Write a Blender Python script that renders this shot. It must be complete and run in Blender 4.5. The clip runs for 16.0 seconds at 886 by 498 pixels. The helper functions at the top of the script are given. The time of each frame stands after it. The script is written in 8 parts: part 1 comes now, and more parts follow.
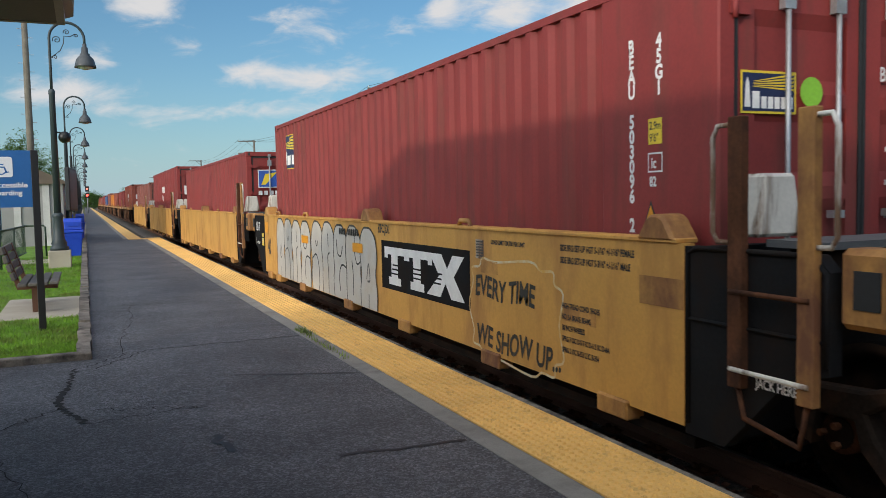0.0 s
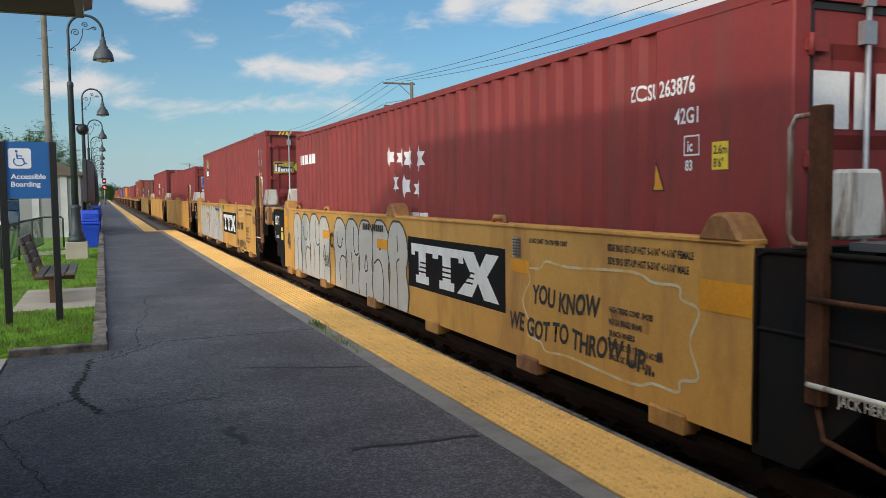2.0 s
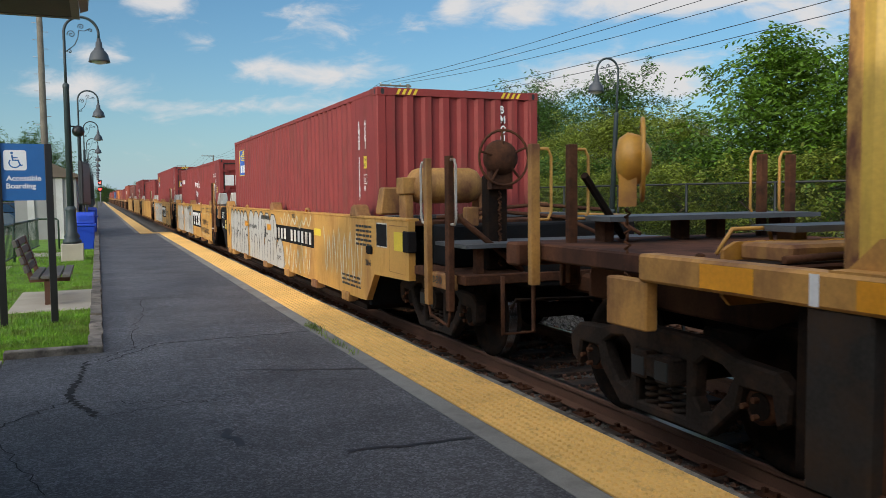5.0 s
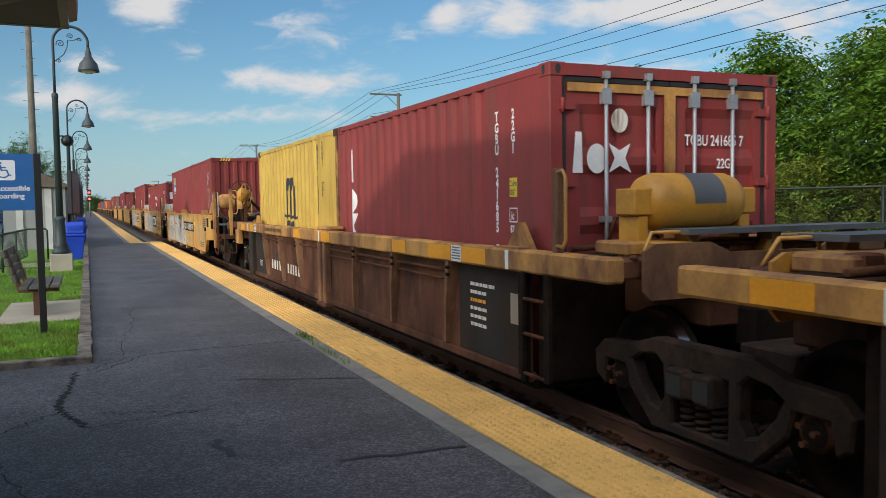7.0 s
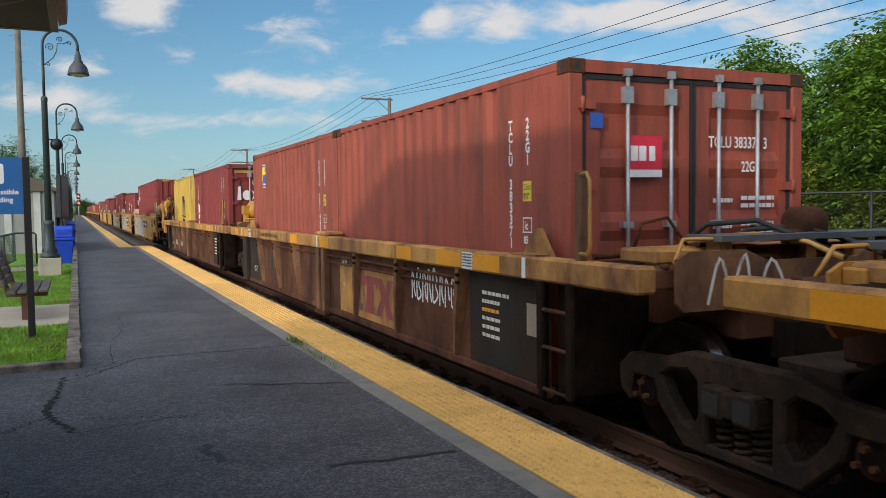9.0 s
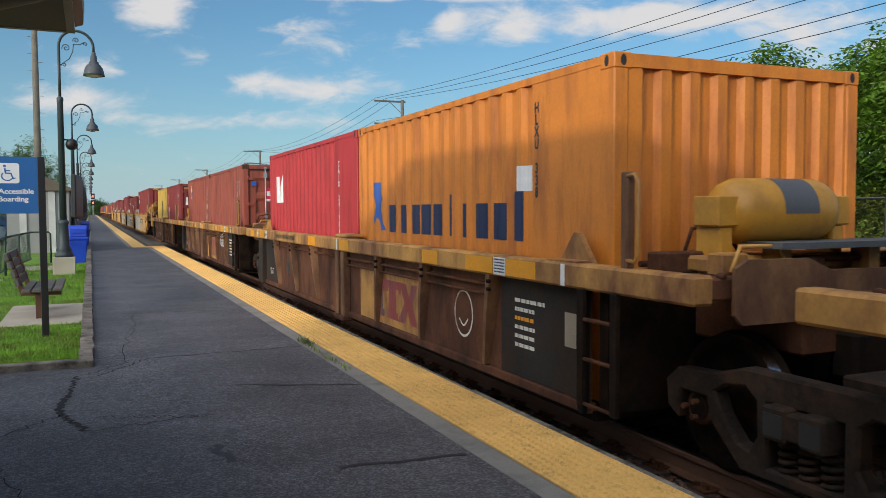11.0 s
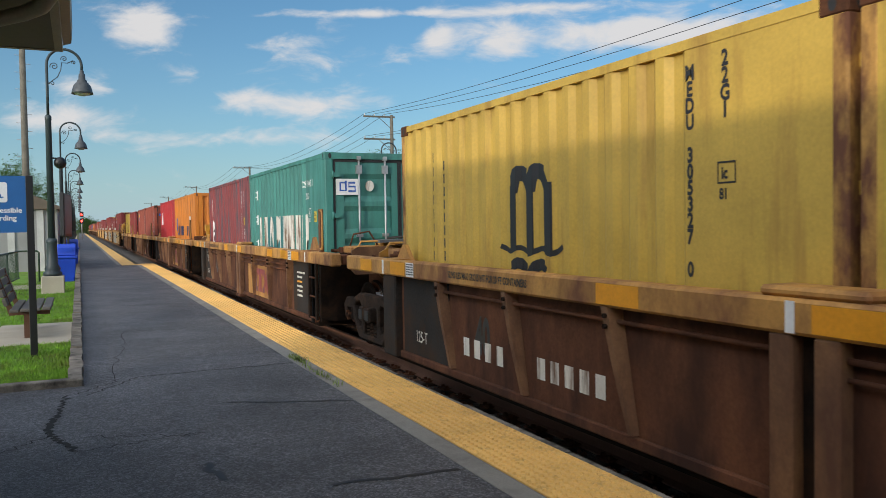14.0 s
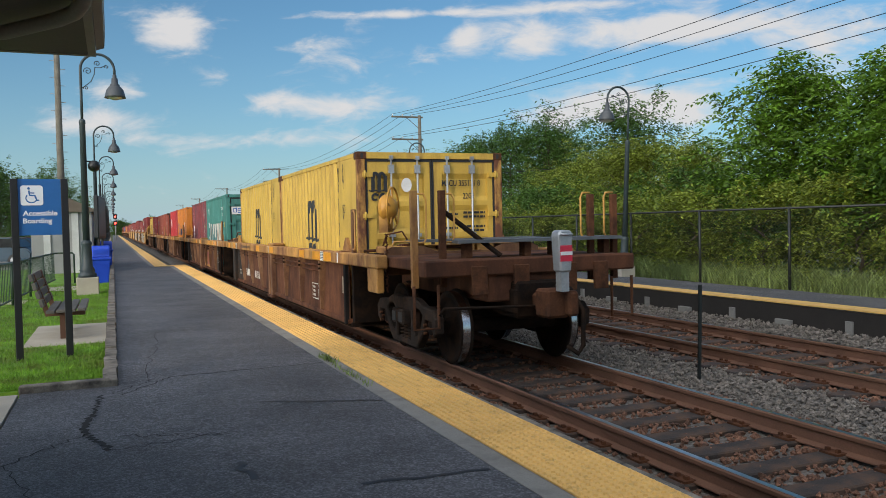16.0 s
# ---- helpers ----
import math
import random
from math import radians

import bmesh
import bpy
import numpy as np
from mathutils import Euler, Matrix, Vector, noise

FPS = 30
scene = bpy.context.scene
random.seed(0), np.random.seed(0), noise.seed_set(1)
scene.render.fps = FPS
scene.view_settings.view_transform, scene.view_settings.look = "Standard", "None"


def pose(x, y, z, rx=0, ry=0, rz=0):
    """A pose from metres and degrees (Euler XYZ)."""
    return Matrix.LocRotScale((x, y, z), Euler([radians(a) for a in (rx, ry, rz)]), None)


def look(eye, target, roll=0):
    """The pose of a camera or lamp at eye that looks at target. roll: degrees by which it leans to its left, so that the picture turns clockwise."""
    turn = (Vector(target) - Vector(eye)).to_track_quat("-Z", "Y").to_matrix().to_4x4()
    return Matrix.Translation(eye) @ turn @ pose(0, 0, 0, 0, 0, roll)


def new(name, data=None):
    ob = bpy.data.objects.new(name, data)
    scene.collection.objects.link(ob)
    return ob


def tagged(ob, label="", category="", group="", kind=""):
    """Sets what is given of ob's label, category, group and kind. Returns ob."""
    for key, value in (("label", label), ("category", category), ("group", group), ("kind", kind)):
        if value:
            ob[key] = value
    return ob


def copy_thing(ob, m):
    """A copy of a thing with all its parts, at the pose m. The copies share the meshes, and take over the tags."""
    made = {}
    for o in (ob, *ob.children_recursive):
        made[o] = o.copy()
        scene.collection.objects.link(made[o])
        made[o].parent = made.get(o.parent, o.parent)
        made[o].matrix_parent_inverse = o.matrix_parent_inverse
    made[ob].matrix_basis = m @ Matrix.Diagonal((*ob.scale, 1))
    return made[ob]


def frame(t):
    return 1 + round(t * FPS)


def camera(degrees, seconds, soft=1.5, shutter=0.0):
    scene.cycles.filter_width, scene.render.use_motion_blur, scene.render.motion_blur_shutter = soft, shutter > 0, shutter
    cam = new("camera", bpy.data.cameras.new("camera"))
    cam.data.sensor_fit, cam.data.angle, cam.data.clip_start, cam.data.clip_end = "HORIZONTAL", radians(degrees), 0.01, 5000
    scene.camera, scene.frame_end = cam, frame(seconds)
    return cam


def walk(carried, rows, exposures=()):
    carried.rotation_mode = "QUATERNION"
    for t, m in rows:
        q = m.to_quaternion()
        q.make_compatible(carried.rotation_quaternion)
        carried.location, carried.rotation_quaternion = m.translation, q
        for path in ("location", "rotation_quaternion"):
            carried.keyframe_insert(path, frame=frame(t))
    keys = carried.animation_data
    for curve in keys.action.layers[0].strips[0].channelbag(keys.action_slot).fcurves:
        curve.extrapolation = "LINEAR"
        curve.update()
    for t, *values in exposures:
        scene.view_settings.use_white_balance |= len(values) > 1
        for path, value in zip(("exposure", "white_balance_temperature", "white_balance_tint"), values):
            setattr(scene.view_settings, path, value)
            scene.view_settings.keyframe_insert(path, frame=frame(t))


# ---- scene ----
# hand-held at one spot on the platform: seconds, yaw, pitch, roll
CAM = [
    (0, -23.68, -3.70, 1.17),
    (0.5, -23.37, -3.82, 0.81),
    (1, -22.94, -3.93, 0.73),
    (1.5, -22.60, -3.98, 0.65),
    (2, -22.65, -4.02, 0.64),
    (2.5, -22.89, -4.05, 0.99),
    (3, -22.72, -4.02, 0.84),
    (3.5, -22.37, -4.13, 0.84),
    (4, -22.23, -4.06, 0.79),
    (4.5, -22.53, -3.96, 0.68),
    (7, -23.56, -3.30, 0.83),
    (7.5, -23.36, -2.98, 0.78),
    (8, -23.35, -2.95, 0.84),
    (8.5, -23.34, -2.93, 0.80),
    (9, -24.20, -2.98, 0.71),
    (9.5, -23.98, -2.95, 0.58),
    (12, -23.25, -2.75, 0.23),
    (12.5, -23.67, -2.65, 0.32),
    (13, -23.57, -2.04, 0.64),
    (13.5, -24.02, -1.82, 0.83),
    (14, -24.04, -1.79, 0.89),
    (14.5, -23.53, -1.88, 1.06),
    (15, -23.15, -1.84, 1.18),
    (15.5, -22.59, -1.90, 1.44),
    (16, -22.04, -1.77, 1.28),
]
EYE = (0.0, 0.0, 1.6)
cam = camera(57.0, 16.0, soft=0.8, shutter=0.06)
walk(cam, [(t, pose(*EYE, 90 + p, r, y)) for t, y, p, r in CAM])

# ---------------------------------------------------------------- light
SUN_TO = Vector((3.54, 2.2, -0.95))
sun_from = -SUN_TO.normalized()
SUN_ELEV = math.asin(sun_from.z)
SUN_ROT = math.atan2(sun_from.x, sun_from.y)

world = bpy.data.worlds.new("sky")
scene.world = world
world.use_nodes = True
wn, wl = world.node_tree.nodes, world.node_tree.links
wn.clear()


def wnode(kind, **kw):
    n = wn.new(kind)
    for k, v in kw.items():
        n.inputs[k].default_value = v
    return n


def wmath(op, a, b=None, c=None):
    n = wn.new("ShaderNodeMath")
    n.operation = op
    for i, v in enumerate((a, b, c)):
        if v is None:
            continue
        if isinstance(v, (int, float)):
            n.inputs[i].default_value = v
        else:
            wl.new(v, n.inputs[i])
    return n.outputs[0]


sky = wn.new("ShaderNodeTexSky")
sky.sky_type = "NISHITA"
sky.sun_disc = False
sky.sun_elevation = SUN_ELEV
sky.sun_rotation = SUN_ROT
sky.air_density, sky.dust_density, sky.ozone_density = 1.0, 0.2, 5.0
coord = wn.new("ShaderNodeTexCoord")
sep = wn.new("ShaderNodeSeparateXYZ")
wl.new(coord.outputs["Generated"], sep.inputs[0])
dx, dy, dz = sep.outputs
AZ = radians(-23.5)
fwd = wmath("MAXIMUM", wmath("ADD", wmath("MULTIPLY", dx, -math.sin(AZ)), wmath("MULTIPLY", dy, math.cos(AZ))), 0.02)
side = wmath("ADD", wmath("MULTIPLY", dx, math.cos(AZ)), wmath("MULTIPLY", dy, math.sin(AZ)))
cu, cv = wmath("DIVIDE", side, fwd), wmath("DIVIDE", dz, fwd)
comb = wn.new("ShaderNodeCombineXYZ")
wl.new(cu, comb.inputs[0])
wl.new(wmath("MULTIPLY", cv, 2.6), comb.inputs[1])
puff = wnode("ShaderNodeTexNoise", Scale=13.0, Detail=9.0, Roughness=0.60, Distortion=0.4)
wl.new(comb.outputs[0], puff.inputs["Vector"])
wisp = wnode("ShaderNodeTexNoise", Scale=3.2, Detail=7.0, Roughness=0.6, Distortion=0.8)
wl.new(comb.outputs[0], wisp.inputs["Vector"])
# clouds over the line: across, up, half width, half height, weight
CLOUDS = [(-0.362, 0.252, 0.050, 0.026, 1.15), (-0.335, 0.225, 0.040, 0.018, 0.75), (-0.235, 0.158, 0.035, 0.012, 0.8), (-0.150, 0.146, 0.075, 0.017, 1.2),
          (-0.215, 0.108, 0.095, 0.012, 0.95), (-0.435, 0.170, 0.050, 0.013, 0.9), (-0.445, 0.136, 0.075, 0.015, 0.95), (-0.39, 0.112, 0.05, 0.008, 0.6),
          (0.004, 0.224, 0.020, 0.020, 0.95), (0.085, 0.222, 0.050, 0.022, 1.15), (0.196, 0.226, 0.085, 0.019, 1.05), (0.298, 0.237, 0.080, 0.017, 0.9),
          (0.430, 0.222, 0.120, 0.028, 0.85), (0.181, 0.140, 0.070, 0.026, 1.1), (0.262, 0.134, 0.060, 0.030, 1.0), (0.110, 0.128, 0.050, 0.020, 0.8),
          (-0.125, 0.205, 0.085, 0.018, 0.62), (-0.185, 0.222, 0.030, 0.010, 0.6), (-0.302, 0.177, 0.025, 0.017, 0.62), (-0.055, 0.256, 0.150, 0.005, 0.95),
          (0.150, 0.262, 0.160, 0.007, 0.7), (0.500, 0.150, 0.150, 0.050, 0.7)]
total = 0.0
for u0, v0, a, b, w in CLOUDS:
    a, b = 1.05 * a, 1.12 * b
    q = wmath("ADD", wmath("POWER", wmath("ABSOLUTE", wmath("DIVIDE", wmath("SUBTRACT", cu, u0), a)), 2.0),
              wmath("POWER", wmath("ABSOLUTE", wmath("DIVIDE", wmath("SUBTRACT", cv, v0), b)), 2.0))
    total = wmath("ADD", total, wmath("MULTIPLY", wmath("EXPONENT", wmath("MULTIPLY", q, -1.0)), w))
body = wmath("ADD", wmath("MULTIPLY", total, 0.74), wmath("MULTIPLY", wmath("SUBTRACT", puff.outputs[0], 0.5), 1.9))
rest = wmath("MULTIPLY", wmath("SUBTRACT", wisp.outputs[0], 0.54), 0.7)
mask = wn.new("ShaderNodeMapRange")
mask.interpolation_type = "SMOOTHSTEP"
wl.new(wmath("ADD", body, rest), mask.inputs[0])
mask.inputs[1].default_value, mask.inputs[2].default_value, mask.inputs[4].default_value = 0.16, 0.92, 0.96
mix = wn.new("ShaderNodeMixRGB")
wl.new(mask.outputs[0], mix.inputs[0])
hz = wn.new("ShaderNodeMixRGB")
wl.new(wmath("MULTIPLY", wmath("EXPONENT", wmath("MULTIPLY", wmath("ABSOLUTE", dz), -11.0)), 0.9), hz.inputs[0])
cast = wn.new("ShaderNodeMixRGB")
cast.blend_type = "MULTIPLY"
cast.inputs[0].default_value = 1.0
wl.new(sky.outputs[0], cast.inputs[1])
cast.inputs[2].default_value = (1.02, 1.08, 0.97, 1)
wl.new(cast.outputs[0], hz.inputs[1])
hz.inputs[2].default_value = (3.0, 4.2, 5.0, 1)
wl.new(hz.outputs[0], mix.inputs[1])
mix.inputs[2].default_value = (5.6, 5.5, 5.5, 1)
# broad sky glow added on the sun's side, behind the camera, to fill shade
fill_dir = Vector((sun_from.x, sun_from.y, 0)).normalized() * 0.75 + Vector((0, 0, 0.66))
lobe = wmath("MAXIMUM", wmath("ADD", wmath("ADD", wmath("MULTIPLY", dx, fill_dir.x), wmath("MULTIPLY", dy, fill_dir.y)), wmath("MULTIPLY", dz, fill_dir.z)), 0.0)
fill_add = wn.new("ShaderNodeMixRGB")
fill_add.blend_type = "ADD"
fill_add.inputs[0].default_value = 1.0
wl.new(mix.outputs[0], fill_add.inputs[1])
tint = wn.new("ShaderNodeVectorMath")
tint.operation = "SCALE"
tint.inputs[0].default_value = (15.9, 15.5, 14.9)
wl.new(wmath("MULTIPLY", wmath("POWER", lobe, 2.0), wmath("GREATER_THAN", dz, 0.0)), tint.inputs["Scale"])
wl.new(tint.outputs[0], fill_add.inputs[2])
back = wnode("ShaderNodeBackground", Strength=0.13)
wl.new(fill_add.outputs[0], back.inputs[0])
wout = wn.new("ShaderNodeOutputWorld")
wl.new(back.outputs[0], wout.inputs[0])

sun = new("sun", bpy.data.lights.new("sun", "SUN"))
sun.data.energy, sun.data.angle, sun.data.color = 1.6, radians(2.0), (1.0, 0.87, 0.70)
sun.matrix_world = look((0, 0, 40), Vector((0, 0, 40)) + SUN_TO)
scene.view_settings.exposure = 0.0


# ---------------------------------------------------------------- materials
def paint(name, col, rough=0.55, metal=0.0, var=0.12, scale=2.0, fine=45.0, bump=0.15, dirt=None, amount=0.35, streak=1.0, dscale=1.5, sharp=0.12, island=0.0, size=0.004):
    """A painted or raw surface: broad and fine variation, and dirt or rust in patches (streak < 1 draws them out downwards)."""
    m = bpy.data.materials.new(name)
    m.use_nodes = True
    n, l = m.node_tree.nodes, m.node_tree.links
    bs = n["Principled BSDF"]
    tc = n.new("ShaderNodeTexCoord")
    na, nb = n.new("ShaderNodeTexNoise"), n.new("ShaderNodeTexNoise")
    na.inputs["Scale"].default_value, na.inputs["Detail"].default_value = scale, 5
    nb.inputs["Scale"].default_value, nb.inputs["Detail"].default_value = fine, 4
    for q in (na, nb):
        l.new(tc.outputs["Object"], q.inputs["Vector"])
    add = n.new("ShaderNodeMath")
    add.operation = "MULTIPLY_ADD"
    l.new(nb.outputs[0], add.inputs[0])
    add.inputs[1].default_value = 0.6
    l.new(na.outputs[0], add.inputs[2])
    mr = n.new("ShaderNodeMapRange")
    l.new(add.outputs[0], mr.inputs[0])
    mr.inputs[1].default_value, mr.inputs[2].default_value = 0.5, 1.1
    mr.inputs[3].default_value, mr.inputs[4].default_value = 1 - 1.6 * var, 1 + 1.6 * var
    val = mr.outputs[0]
    if island:
        info = n.new("ShaderNodeObjectInfo") if island < 0 else n.new("ShaderNodeNewGeometry")
        k = n.new("ShaderNodeMapRange")
        l.new(info.outputs["Random" if island < 0 else "Random Per Island"], k.inputs[0])
        k.inputs[3].default_value, k.inputs[4].default_value = 1 - abs(island), 1 + abs(island)
        mu = n.new("ShaderNodeMath")
        mu.operation = "MULTIPLY"
        l.new(val, mu.inputs[0])
        l.new(k.outputs[0], mu.inputs[1])
        val = mu.outputs[0]
    sc = n.new("ShaderNodeVectorMath")
    sc.operation = "SCALE"
    sc.inputs[0].default_value = col
    l.new(val, sc.inputs["Scale"])
    out = sc.outputs[0]
    if dirt:
        mp = n.new("ShaderNodeMapping")
        mp.inputs["Scale"].default_value = (1, 1, streak)
        l.new(tc.outputs["Object"], mp.inputs[0])
        nd = n.new("ShaderNodeTexNoise")
        nd.inputs["Scale"].default_value, nd.inputs["Detail"].default_value, nd.inputs["Roughness"].default_value = dscale, 8, 0.65
        l.new(mp.outputs[0], nd.inputs["Vector"])
        md = n.new("ShaderNodeMapRange")
        l.new(nd.outputs[0], md.inputs[0])
        lim = 0.72 - 0.42 * amount
        md.inputs[1].default_value, md.inputs[2].default_value = lim - sharp, lim + sharp
        mx = n.new("ShaderNodeMixRGB")
        l.new(md.outputs[0], mx.inputs[0])
        l.new(out, mx.inputs[1])
        mx.inputs[2].default_value = (*dirt, 1)
        out = mx.outputs[0]
        rr = n.new("ShaderNodeMapRange")
        l.new(md.outputs[0], rr.inputs[0])
        rr.inputs[3].default_value, rr.inputs[4].default_value = rough, min(1, rough + 0.3)
        l.new(rr.outputs[0], bs.inputs["Roughness"])
    else:
        bs.inputs["Roughness"].default_value = rough
    l.new(out, bs.inputs["Base Color"])
    bs.inputs["Metallic"].default_value = metal
    if bump:
        bp = n.new("ShaderNodeBump")
        bp.inputs["Strength"].default_value, bp.inputs["Distance"].default_value = bump, size
        l.new(nb.outputs[0], bp.inputs["Height"])
        l.new(bp.outputs[0], bs.inputs["Normal"])
    return m


M = {}
M["maroon"] = paint("maroon_paint", (0.235, 0.030, 0.026), 0.65, var=0.10, dirt=(0.16, 0.05, 0.04), amount=0.25, streak=0.15, dscale=4, bump=0.05)
M["brown"] = paint("brown_red_paint", (0.305, 0.064, 0.036), 0.65, var=0.10, dirt=(0.15, 0.05, 0.035), amount=0.3, streak=0.15, dscale=4, bump=0.05)
M["dull"] = paint("faded_brown_paint", (0.25, 0.075, 0.055), 0.55, var=0.14, dirt=(0.13, 0.05, 0.04), amount=0.4, streak=0.2, dscale=3, bump=0.05)
M["bright_red"] = paint("bright_red_paint", (0.45, 0.028, 0.030), 0.55, var=0.08, dirt=(0.25, 0.03, 0.03), amount=0.2, streak=0.15, dscale=4, bump=0.05)
M["worn_red"] = paint("worn_red_paint", (0.24, 0.042, 0.042), 0.5, var=0.15, dirt=(0.10, 0.075, 0.085), amount=0.42, streak=0.12, dscale=4, sharp=0.05, bump=0.05)
M["orange"] = paint("orange_paint", (0.62, 0.20, 0.02), 0.5, var=0.1, dirt=(0.35, 0.11, 0.03), amount=0.3, streak=0.2, dscale=4, bump=0.05)
M["yellow_box"] = paint("mustard_paint", (0.56, 0.36, 0.06), 0.5, var=0.12, dirt=(0.30, 0.16, 0.04), amount=0.16, streak=0.13, dscale=4, bump=0.05)
M["teal"] = paint("teal_paint", (0.055, 0.22, 0.185), 0.5, var=0.10, dirt=(0.05, 0.15, 0.13), amount=0.35, streak=0.15, dscale=4, bump=0.05)
M["blue_box"] = paint("blue_box_paint", (0.05, 0.10, 0.25), 0.5)
M["navy"] = paint("navy_paint", (0.012, 0.02, 0.07), 0.5)
M["white"] = paint("white_marking", (0.74, 0.73, 0.71), 0.5, var=0.08, scale=6)
M["worn_white"] = paint("worn_white_marking", (0.66, 0.63, 0.56), 0.6, var=0.1, dirt=(0.17, 0.10, 0.06), amount=0.42, streak=0.1, dscale=5, sharp=0.05)
M["black"] = paint("black_marking", (0.02, 0.02, 0.022), 0.5)
M["lemon"] = paint("lemon_marking", (0.75, 0.55, 0.04), 0.5)
M["lime"] = paint("lime_marking", (0.24, 0.52, 0.04), 0.5)
M["pink"] = paint("crimson_marking", (0.60, 0.025, 0.055), 0.5)
M["blue"] = paint("blue_marking", (0.03, 0.10, 0.40), 0.5)
M["amber"] = paint("amber_reflector", (0.72, 0.30, 0.012), 0.4)
M["marker"] = paint("dark_ink", (0.03, 0.028, 0.025), 0.5)
M["cream"] = paint("chalky_spray_paint", (0.47, 0.445, 0.40), 0.6, var=0.07, scale=3, dirt=(0.42, 0.36, 0.27), amount=0.25)
M["pale_blue"] = paint("pale_blue_spray", (0.60, 0.57, 0.42), 0.6, var=0.1, dirt=(0.62, 0.38, 0.11), amount=0.5, dscale=5)
M["rusty_yellow"] = paint("rust_eaten_yellow_paint", (0.42, 0.22, 0.05), 0.6, var=0.2, dirt=(0.13, 0.05, 0.025), amount=0.55, streak=0.4, dscale=5, sharp=0.08)
M["tank_yellow"] = paint("deep_yellow_tank_paint", (0.55, 0.265, 0.03), 0.4, var=0.1, dirt=(0.25, 0.11, 0.03), amount=0.3)
M["car_yellow"] = paint("car_yellow_paint", (0.575, 0.300, 0.064), 0.5, var=0.10, scale=1.2, dirt=(0.36, 0.17, 0.05), amount=0.28, streak=0.3, dscale=2.5, bump=0.05)
M["car_dirty"] = paint("rust_stained_yellow_paint", (0.47, 0.235, 0.055), 0.55, var=0.18, dirt=(0.16, 0.065, 0.03), amount=0.45, streak=0.5, dscale=2.2, bump=0.1)
M["car_rust"] = paint("rusted_side_sheet", (0.13, 0.052, 0.026), 0.85, var=0.22, dirt=(0.05, 0.024, 0.017), amount=0.48, streak=0.4, dscale=1.8, bump=0.15)
M["car_rib"] = paint("rust_tinted_rib", (0.185, 0.088, 0.036), 0.7, var=0.2, dirt=(0.10, 0.045, 0.025), amount=0.5, streak=0.5, dscale=4)
M["car_black"] = paint("black_car_paint", (0.013, 0.0135, 0.0145), 0.8, var=0.2, dirt=(0.022, 0.016, 0.013), amount=0.35, dscale=3, bump=0.1)
M["grimy"] = paint("grimy_cast_steel", (0.015, 0.011, 0.009), 0.95, var=0.25, dirt=(0.032, 0.018, 0.011), amount=0.4, dscale=5, bump=0.3)
M["rust"] = paint("rusty_iron", (0.10, 0.042, 0.021), 0.9, var=0.25, dirt=(0.045, 0.022, 0.015), amount=0.4, dscale=6, bump=0.3)
M["steel"] = paint("galvanised_steel", (0.42, 0.43, 0.44), 0.45, metal=0.6, var=0.12, dirt=(0.22, 0.2, 0.18), amount=0.2)
M["bright_steel"] = paint("polished_steel", (0.62, 0.62, 0.63), 0.22, metal=1.0, var=0.06, bump=0.03)
M["grating"] = paint("walkway_grating", (0.13, 0.135, 0.14), 0.6, metal=0.4, var=0.2, fine=120)
M["rubber"] = paint("black_gasket", (0.02, 0.02, 0.02), 0.7)
M["panel_grey"] = paint("sooty_grey_car_paint", (0.030, 0.027, 0.025), 0.85, var=0.25, dirt=(0.055, 0.034, 0.022), amount=0.35, dscale=3, bump=0.1)
M["truck_iron"] = paint("dust_brown_cast_iron", (0.030, 0.023, 0.019), 0.95, var=0.3, dirt=(0.07, 0.04, 0.026), amount=0.35, dscale=5, bump=0.4)
# caked dust takes the gloss off the running gear
for key, gloss in (("grimy", 0.08), ("car_black", 0.08), ("panel_grey", 0.15), ("rust", 0.15), ("car_rust", 0.2), ("truck_iron", 0.1)):
    M[key].node_tree.nodes["Principled BSDF"].inputs["Specular IOR Level"].default_value = gloss


# ---------------------------------------------------------------- mesh helpers
def box(bm, x0, x1, y0, y1, z0, z1):
    v = [bm.verts.new(p) for p in ((x0, y0, z0), (x1, y0, z0), (x1, y1, z0), (x0, y1, z0), (x0, y0, z1), (x1, y0, z1), (x1, y1, z1), (x0, y1, z1))]
    for f in ((3, 2, 1, 0), (4, 5, 6, 7), (0, 1, 5, 4), (1, 2, 6, 5), (2, 3, 7, 6), (3, 0, 4, 7)):
        bm.faces.new([v[i] for i in f])
    return v


def rod(bm, a, b, r0, r1=None, n=10, caps=True):
    """A round bar from a to b."""
    a, b = Vector(a), Vector(b)
    r1 = r0 if r1 is None else r1
    q = (b - a).to_track_quat("Z", "Y")
    rings = []
    for c, r in ((a, r0), (b, r1)):
        rings.append([bm.verts.new(c + q @ Vector((r * math.cos(2 * math.pi * i / n), r * math.sin(2 * math.pi * i / n), 0))) for i in range(n)])
    for i in range(n):
        f = bm.faces.new((rings[0][i], rings[0][(i + 1) % n], rings[1][(i + 1) % n], rings[1][i]))
        f.smooth = n > 6
    if caps:
        bm.faces.new(rings[0][::-1])
        bm.faces.new(rings[1])


